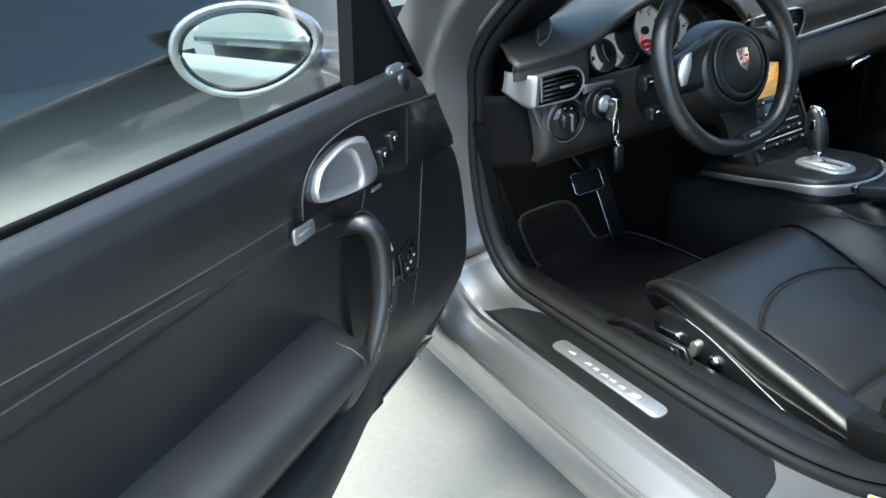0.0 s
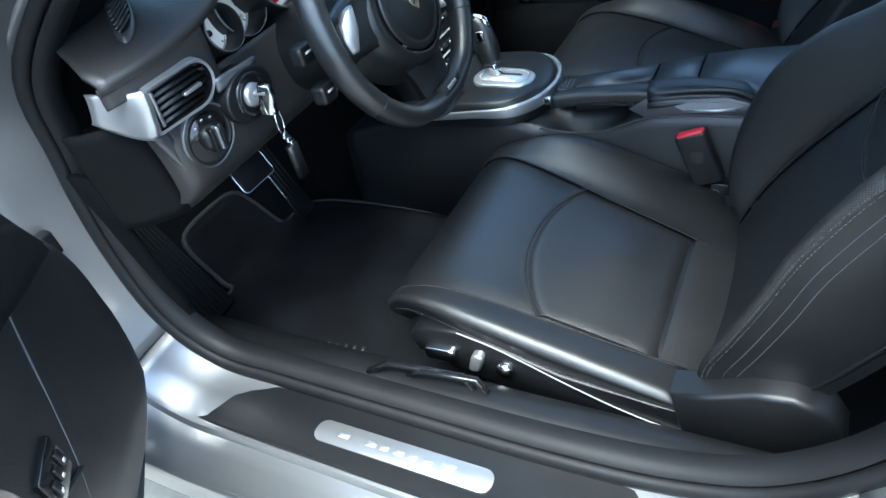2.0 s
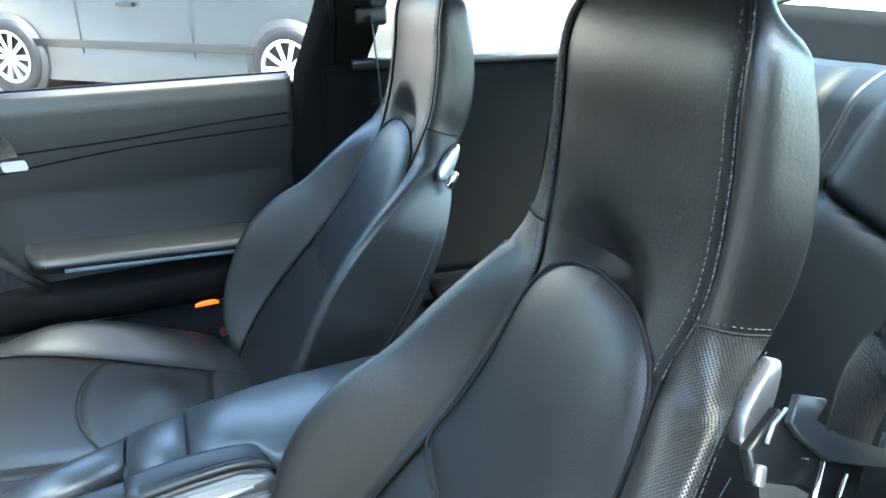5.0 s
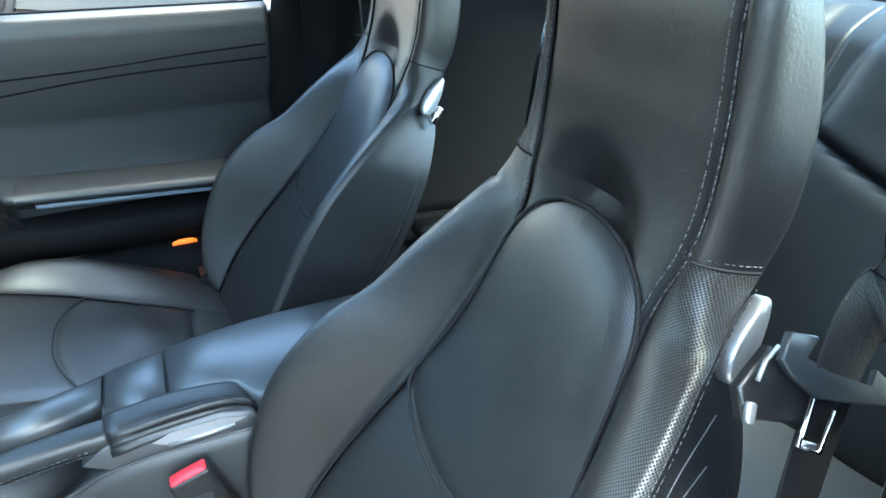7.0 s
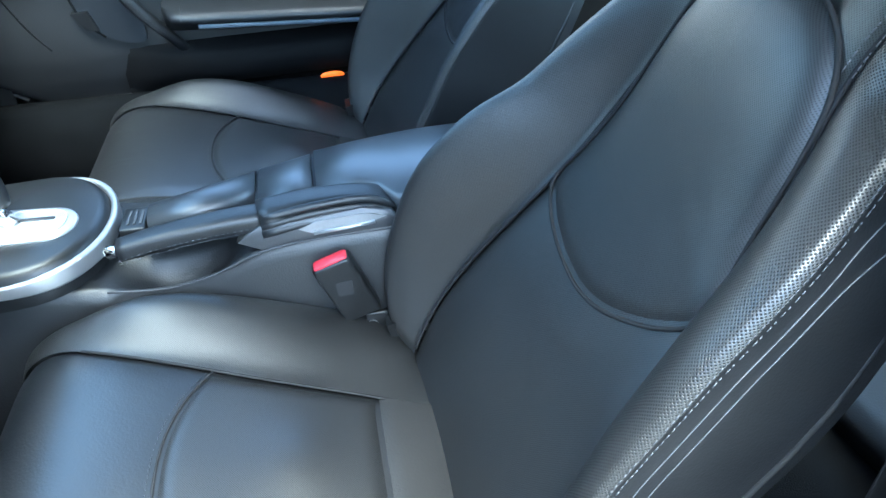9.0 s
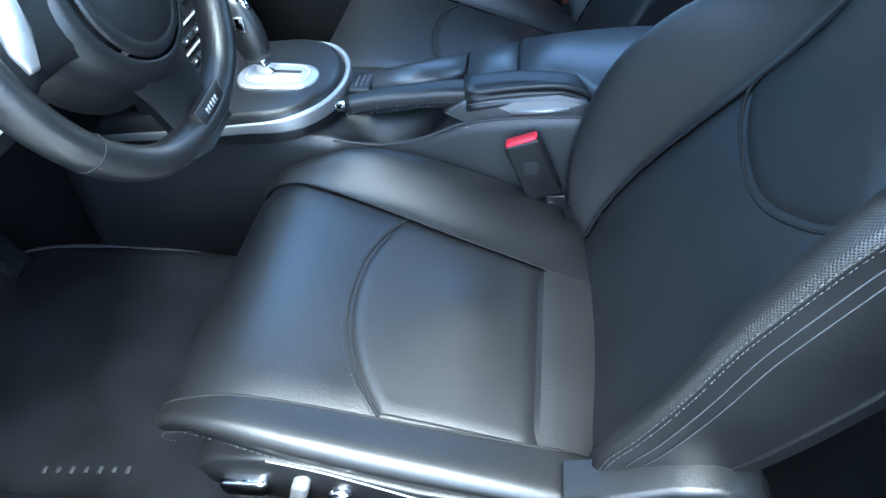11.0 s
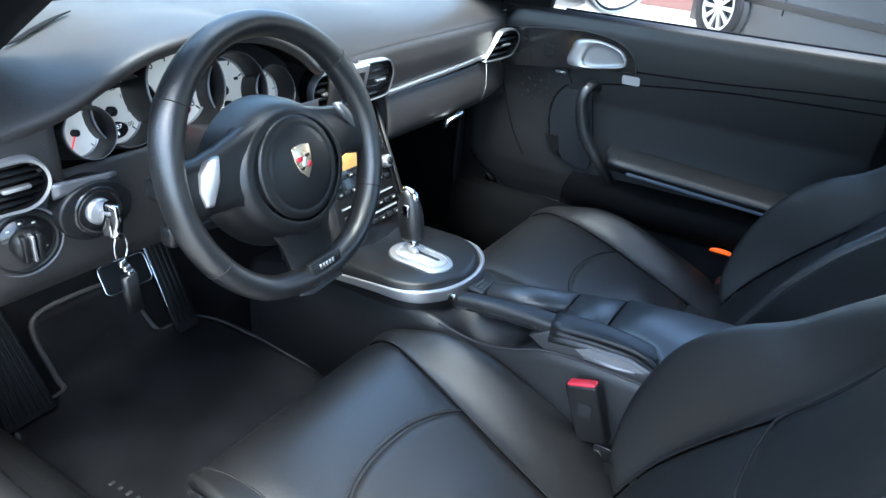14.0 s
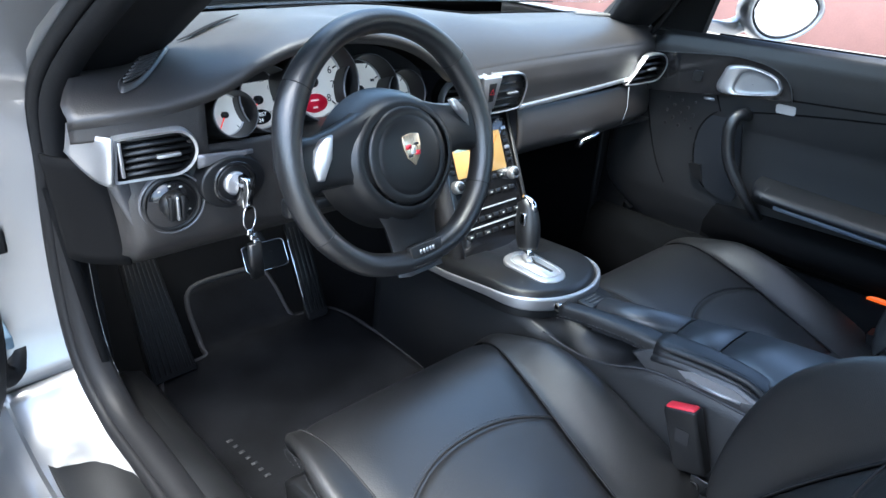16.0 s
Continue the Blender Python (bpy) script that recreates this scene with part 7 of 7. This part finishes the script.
# The shelf's pale colour stands for strong light through the rear window.
structure("parcel_shelf", grid(lambda u, v: Vector((-0.60 + 1.2 * u, -0.915 - 0.075 * v, 0.885 + 0.006 * v)), 8, 4), material("lit_pale_shelf_skin", (0.30, 0.31, 0.33), 0.5, vary=0.08, bump=0.3), "rear parcel shelf behind the bench, paled for bright light", "shelf", solid=0.02)
structure("rear_bulkhead", grid(lambda u, v: Vector((-0.60 + 1.2 * u, -0.99 - 0.05 * v, 0.89 + 0.11 * v)), 8, 4), PILLAR, "dark upright panel below the rear window", "wall", solid=0.02)
for sx in (-1, 1):
    def side_trim(u, v, sx=sx):
        y = -0.10 - 0.92 * u
        z = 0.36 + 0.53 * v
        return Vector((sx * (0.675 - 0.06 * u - 0.02 * v + 0.02 * math.sin(3 * v) - 0.02 * math.sin(u * 3.1) * v), y, z))
    structure("rear_side_trim", grid(side_trim, 20, 14), PILLAR, "black leather rear side trim", "trim", solid=0.012)
    structure("quarter_ledge", sweep([Vector((sx * 0.640, -0.16, 0.893)), Vector((sx * 0.615, -0.45, 0.896)), Vector((sx * 0.57, -0.80, 0.897)), Vector((sx * 0.52, -1.0, 0.898))], rrect(0.05, 0.02, 0.008)), PADDED, "black ledge under the quarter window", "trim")
    rows_ = ((0.36, 0.0), (0.72, 0.0), (0.88, 0.12), (1.00, 0.40), (1.12, 0.62), (1.21, 0.75)) if sx > 0 else ((0.72, 0.0), (0.88, 0.15), (1.00, 0.40), (1.10, 0.60))
    fore, out_, lean_ = (0.030, 0.016, 0.15) if sx > 0 else (0.0, 0.0, 0.055)
    pil = [[Vector((sx * (x - 0.12 * k), y - lean_ * k, z)) for x, y in ((0.702 + out_, -0.060 + fore), (0.668 + out_, -0.085 + fore), (0.655 + out_, -0.17), (0.702 + out_, -0.18))] for z, k in rows_]
    structure("rear_door_pillar", loft(pil), DULLSHADE, "black trim of the pillar behind the door", "pillar", edge=60)
    tri = smooth_path([(sx * 0.652, -0.20, 0.875), (sx * 0.645, -0.26, 0.865), (sx * 0.638, -0.295, 0.842), (sx * 0.640, -0.27, 0.815), (sx * 0.648, -0.20, 0.805)], 20)
    structure("trim_joint", sweep(tri, round_profile(0.003, 5)), SEAM, "dark joint line in the side trim", "trim")
    q = grid(lambda u, v, sx=sx: Vector((sx * (0.655 - 0.05 * u - 0.10 * v), -0.20 - (0.85 - 0.45 * v) * u, 0.905 + 0.26 * v * (1 - 0.55 * u))), 8, 6)
    qg = structure("quarter_window", q, GLASS, "clear rear quarter window", "window", solid=0.004)
    qg.visible_shadow = False


def belt(sx, tongue_at, upper, lower):
    b = thing("seat_belt", upper, "black woven seat belt with metal tongue", "seat belt", "front belts")
    up_, lo = Vector(upper), Vector(lower)
    t = Vector(tongue_at)
    mid = (up_ + t) / 2 + Vector((0.0, -0.01, 0))
    part("webbing", sweep(smooth_path([up_, mid, t, (t + lo) / 2, lo], 24), rrect(0.048, 0.0022, 0.001), up=(sx * 0.88, -0.10, 0.46) if sx < 0 else (0.35, 1, 0.25)), material("black_webbing", (0.006, 0.006, 0.007), 0.7, bump=0.6, grain=500), b, "black webbing")
    part("upper_guide", box(up_ + Vector((sx * 0.01, 0, 0.0)), (0.025, 0.07, 0.04), 0.01), PLASTIC, b)
    return b


bl = belt(-1, (-0.563, -0.150, 0.838), (-0.548, -0.205, 0.925), (-0.60, -0.12, 0.36))
ta = frame_at((-0.562, -0.142, 0.835), (-0.12, -0.85, -0.42), (0.35, -0.55, 0.55))
tg = part("tongue_guide", slab([(-0.047, -0.001), (-0.036, -0.008), (-0.010, -0.016), (0.019, -0.013), (0.053, -0.008), (0.051, 0.008), (0.040, 0.012), (0.037, 0.001), (0.013, 0.001), (-0.009, 0.001), (-0.029, 0.005), (-0.021, 0.019), (-0.043, 0.016)], ta, 0.0, 0.005, 0.002), material("slate_grey", (0.026, 0.030, 0.034), 0.35), bl, "slate grey belt guide", edge=50)
part("tongue", sweep([ta(x, y, 0.004) for x, y in ((-0.016, -0.017), (-0.022, -0.045), (-0.003, -0.046), (0.004, -0.020))], rrect(0.003, 0.003, 0.001)), CHROME, tg, "steel belt tongue")
part("tongue_plate", slab([(x - 0.014, y - 0.043) for x, y in rrect(0.014, 0.004, 0.001)], ta, 0.002, 0.005), SATIN, tg)
part("tongue_body", slab([(-0.050, 0.006), (-0.070, -0.022), (-0.062, -0.038), (-0.023, -0.034), (0.013, -0.040), (0.018, -0.014), (-0.03, 0.0)], ta, -0.008, -0.001, 0.003), PLASTIC, tg, edge=50)
part("tongue_spring", sweep([ta(x, y, 0.003) for x, y in ((-0.050, 0.006), (-0.058, -0.004), (-0.062, -0.016))], round_profile(0.0014, 6)), SATIN, tg)
part("tongue_end", slab([(x - 0.061, y - 0.034) for x, y in rrect(0.006, 0.012, 0.002)], ta, -0.001, 0.003, 0.001), SATIN, tg)
part("anchor_arm", sweep([Vector((-0.635, -0.14, 0.93)), Vector((-0.59, -0.19, 0.93)), Vector((-0.548, -0.207, 0.928))], rrect(0.02, 0.03, 0.006)), PLASTIC, bl)
part("anchor_loop", lathe([(0.010, -0.02), (0.010, 0.02), (0.0, 0.02)], frame_at((-0.545, -0.198, 0.930), (0.3, -0.9, 0.3), (0.9, 0.3, 0.1)), 12), STEEL, bl)
belt(1, (0.60, -0.20, 0.66), (0.62, -0.20, 0.99), (0.62, -0.12, 0.36))
part("belt_button", lathe([(0.006, 0), (0.006, 0.004), (0.0, 0.005)], frame_at((-0.57, -0.18, 0.91), (1, -1, 0), (0, 0, 1)), 10), SATIN, bl)
# rear belt stalk between the seats
bs = thing("rear_buckle", (0.30, -0.46, 0.62), "small rear belt tongue on its strap", "buckle")
part("tongue", sweep([Vector((0.30, -0.44, 0.690)), Vector((0.275, -0.43, 0.690)), Vector((0.275, -0.43, 0.670)), Vector((0.30, -0.44, 0.668))], rrect(0.006, 0.004, 0.001), closed=True), SATIN, bs)
part("strap", sweep([Vector((0.31, -0.445, 0.685)), Vector((0.33, -0.47, 0.80)), Vector((0.34, -0.50, 0.92))], rrect(0.045, 0.003, 0.001), up=(0, 1, 0)), PLASTIC, bs)

structure("door_jamb", box((0.748, -0.125, 0.60), (0.02, 0.26, 0.50), 0.006), DULLSHADE, "black panel behind the passenger door edge", "trim")

# tyre data sticker on the rear of the door frame
stk = thing("data_sticker", (-0.735, 0.0, 0.42), "yellow and white data sticker with rows of print", "sticker")
sk = frame_at((-0.742, -0.012, 0.425), (0.05, -0.97, 0.30), (0.35, 0.28, 0.90))
part("sheet", slab(rrect(0.125, 0.060, 0.003), sk, 0.0, 0.0008), material("white_label", (0.78, 0.78, 0.76), 0.5, vary=0.03), stk)
part("yellow_field", slab([(x - 0.040, y + 0.016) for x, y in rrect(0.040, 0.026, 0.001)], sk, 0.0008, 0.0012), material("yellow_ink", (0.62, 0.72, 0.02), 0.5, vary=0.05), stk)
part("title_bar", slab([(x + 0.022, y + 0.021) for x, y in rrect(0.074, 0.014, 0.001)], sk, 0.0008, 0.0012), INK, stk)
for k in range(5):
    part("text_bar", slab([(x + 0.018, y + 0.006 - 0.007 * k) for x, y in rrect(0.070 - 0.01 * (k % 2), 0.002, 0.0004)], sk, 0.0008, 0.0011), INK, stk)

# latch and hinge hardware on the front door post
lt = thing("door_check", (-0.80, 0.93, 0.64), "dark door check strap and hinge hardware", "hinge")
part("hinge_plate", box((-0.790, 0.925, 0.655), (0.05, 0.02, 0.035), 0.004), PLASTIC, lt)
part("hinge_pin", lathe([(0.010, -0.03), (0.010, 0.03), (0.0, 0.03)], frame_at((-0.815, 0.925, 0.655), (1, 0, 0), (0, 1, 0)), 12), STEEL, lt)
part("check_arm", box((-0.80, 0.90, 0.53), (0.018, 0.06, 0.02), 0.003), STEEL, lt)
part("gaiter", sweep(smooth_path([(-0.775, 0.93, 0.49), (-0.80, 0.91, 0.46), (-0.83, 0.90, 0.48)], 10), round_profile(0.02, 10)), RUBBER, lt)


# ---- outside ----
structure("boundary_wall", box((8.3, 2.0, 1.6), (0.25, 40, 3.2), 0.02), material("cream_render", (0.62, 0.57, 0.49), 0.9, vary=0.1, scale=2, bump=0.6, grain=60), "cream rendered boundary wall", "wall")
structure("wall_band", box((8.16, 2.0, 0.36), (0.03, 40, 0.72), 0.005), material("red_brown_paint", (0.20, 0.105, 0.092), 0.8, vary=0.12, scale=3, bump=0.4, grain=60), "red-brown painted band along the wall", "wall")
structure("shed_roof", box((-6.27, 6.6, 2.9), (14.5, 6.0, 0.2), 0.02), material("dark_sheet", (0.05, 0.05, 0.05), 0.8, vary=0.2, scale=2), "dark open shed roof beside the yard", "roof")
# Brown boards with the shed's inner gloom put into their colour.
structure("shed_wall", box((-6.27, 9.4, 1.4), (14.5, 0.2, 2.9), 0.02), material("gloom_brown_boards", (0.022, 0.017, 0.012), 0.8, vary=0.4, scale=3), "brown back wall of the shed, darkened for the gloom inside", "wall")
structure("shed_side_wall", box((1.08, 6.55, 1.4), (0.16, 5.5, 2.8), 0.02), material("white_wall_paint", (0.75, 0.75, 0.73), 0.8, vary=0.08, scale=2, bump=0.3, grain=60), "white painted side wall of the shed", "wall")
structure("workshop_wall", box((0.0, 12.6, 2.2), (34, 0.3, 4.4), 0.02), material("pale_sheet_wall", (0.62, 0.64, 0.66), 0.7, vary=0.08, scale=1.5), "pale sheet metal workshop wall", "wall")
structure("rear_wall", box((0.0, -34.0, 0.9), (70, 0.3, 1.8), 0.02), material("grey_block", (0.42, 0.41, 0.40), 0.9, vary=0.15, scale=2), "grey block wall across the yard", "wall")
structure("left_wall", box((-17.0, -10.0, 0.65), (0.3, 40.0, 1.3), 0.02), material("cream_wall_paint", (0.78, 0.73, 0.60), 0.9, vary=0.1, scale=2, bump=0.5, grain=60), "cream painted wall beside the yard", "wall")
post = thing("bollard", (0.90, 3.55, 0), "yellow painted steel bollard", "bollard")
part("tube", lathe([(0.07, 0), (0.07, 0.86), (0.05, 0.93), (0.0, 0.95)], frame_at((0.90, 3.55, 0), (1, 0, 0), (0, 1, 0)), 20), material("yellow_paint", (0.80, 0.62, 0.04), 0.45, vary=0.1), post)


def parked_car(cx, cy, cz, paint, label, length=3.8, base=2.35, r=0.285, name="parked_car"):
    """A hatchback seen from its side, its length along y."""
    c = thing(name, (cx, cy, cz), label, "car", "parked cars")
    prof = [(0.50, 0.13), (0.50, 0.62), (0.44, 0.80), (0.28, 0.88), (0.10, 1.32), (-0.08, 1.46), (-0.30, 1.44), (-0.45, 1.10), (-0.49, 0.80), (-0.50, 0.13)]
    def ring(x, inset, tum):
        return [Vector((cx + x - tum * max(0, z - 0.85), cy + y * length * (1 - inset), cz + z)) for y, z in prof]
    part("body", loft([ring(-0.02, 0.02, -0.25), ring(0.0, 0.0, -0.28), ring(0.10, -0.005, -0.25), ring(1.55, -0.005, 0.2), ring(1.66, 0.02, 0.28)]), paint, c, edge=35)
    for sy in (-1, 1):
        ctr = Vector((cx - 0.025, cy + sy * base / 2, cz + r))
        wf = frame_at(ctr, (0, 1, 0), (0, 0, 1))
        wf2 = lambda a, b, h=0, f=wf: f(a, b, -h)
        part("wheel_arch", lathe([(r * 1.18, -0.02), (r * 1.18, 0.012), (0.0, 0.012)], wf2, 32), INK, c)
        wh = part("wheel", lathe([(r, -0.12), (r, 0.02), (r * 0.94, 0.04), (r * 0.72, 0.045), (r * 0.70, 0.02), (0.0, 0.016)], wf2, 36), RUBBER, c, "alloy wheel with dark tyre")
        part("rim", lathe([(r * 0.72, 0.046), (r * 0.70, 0.052), (r * 0.64, 0.046), (r * 0.64, 0.02)], wf2, 32), SATIN, wh)
        for k in range(10):
            q = 2 * math.pi * k / 10
            part("spoke", loft([[wf2(math.cos(q) * d - math.sin(q) * s * w_, math.sin(q) * d + math.cos(q) * s * w_, 0.048 - 0.012 * (1 - d / (r * 0.66))) for s in (-1, 1)] + [wf2(math.cos(q) * d + math.sin(q) * w_, math.sin(q) * d - math.cos(q) * w_, 0.02), ] for d, w_ in ((r * 0.10, 0.016), (r * 0.66, 0.022))]), SATIN, wh, smooth=False)
        part("hub_cap", lathe([(r * 0.16, 0.03), (r * 0.14, 0.05), (0.0, 0.052)], wf2, 16), SATIN, wh)
    part("side_window", loft([[Vector((cx + x, cy + y * length, cz + z)) for y, z in ((0.24, 0.92), (0.08, 1.30), (-0.08, 1.39), (-0.28, 1.36), (-0.38, 0.94))] for x in (-0.10, -0.075)]), GLOSS, c, smooth=False)
    for z_, m_ in ((0.86, INK), (0.44, PLASTIC)):
        part("side_line", sweep([Vector((cx - 0.026, cy + y * length, cz + z_)) for y in (-0.46, -0.2, 0.1, 0.42)], rrect(0.03 if z_ < 0.6 else 0.006, 0.06 if z_ < 0.6 else 0.006, 0.003)), m_, c)
    for y_ in (0.16, -0.14):
        part("door_gap", sweep([Vector((cx - 0.024, cy + y_ * length, cz + z)) for z in (0.36, 0.6, 0.86)], rrect(0.006, 0.006, 0.002), up=(0, 1, 0)), INK, c)
    part("door_handle", box((cx - 0.035, cy + 0.02 * length, cz + 0.76), (0.03, 0.16, 0.03), 0.008), PLASTIC, c)
    return c


parked_car(5.43, 0.37, 0.0, material("slate_grey_paint", (0.022, 0.025, 0.027), 0.35, vary=0.06, coat=0.35), "dark slate grey hatchback parked askew in the yard", length=3.65, base=2.70, r=0.31).rotation_euler.z = radians(-39)
parked_car(4.6, -7.2, 0.0, material("white_paint", (0.75, 0.76, 0.76), 0.3, vary=0.04, coat=0.8), "white hatchback parked across the yard", length=4.1, base=2.5, r=0.30)
parked_car(-6.2, -4.5, 0.0, material("cream_paint", (0.66, 0.62, 0.54), 0.3, vary=0.04, coat=0.8), "cream car parked in the yard behind", length=4.3, base=2.6, r=0.31)
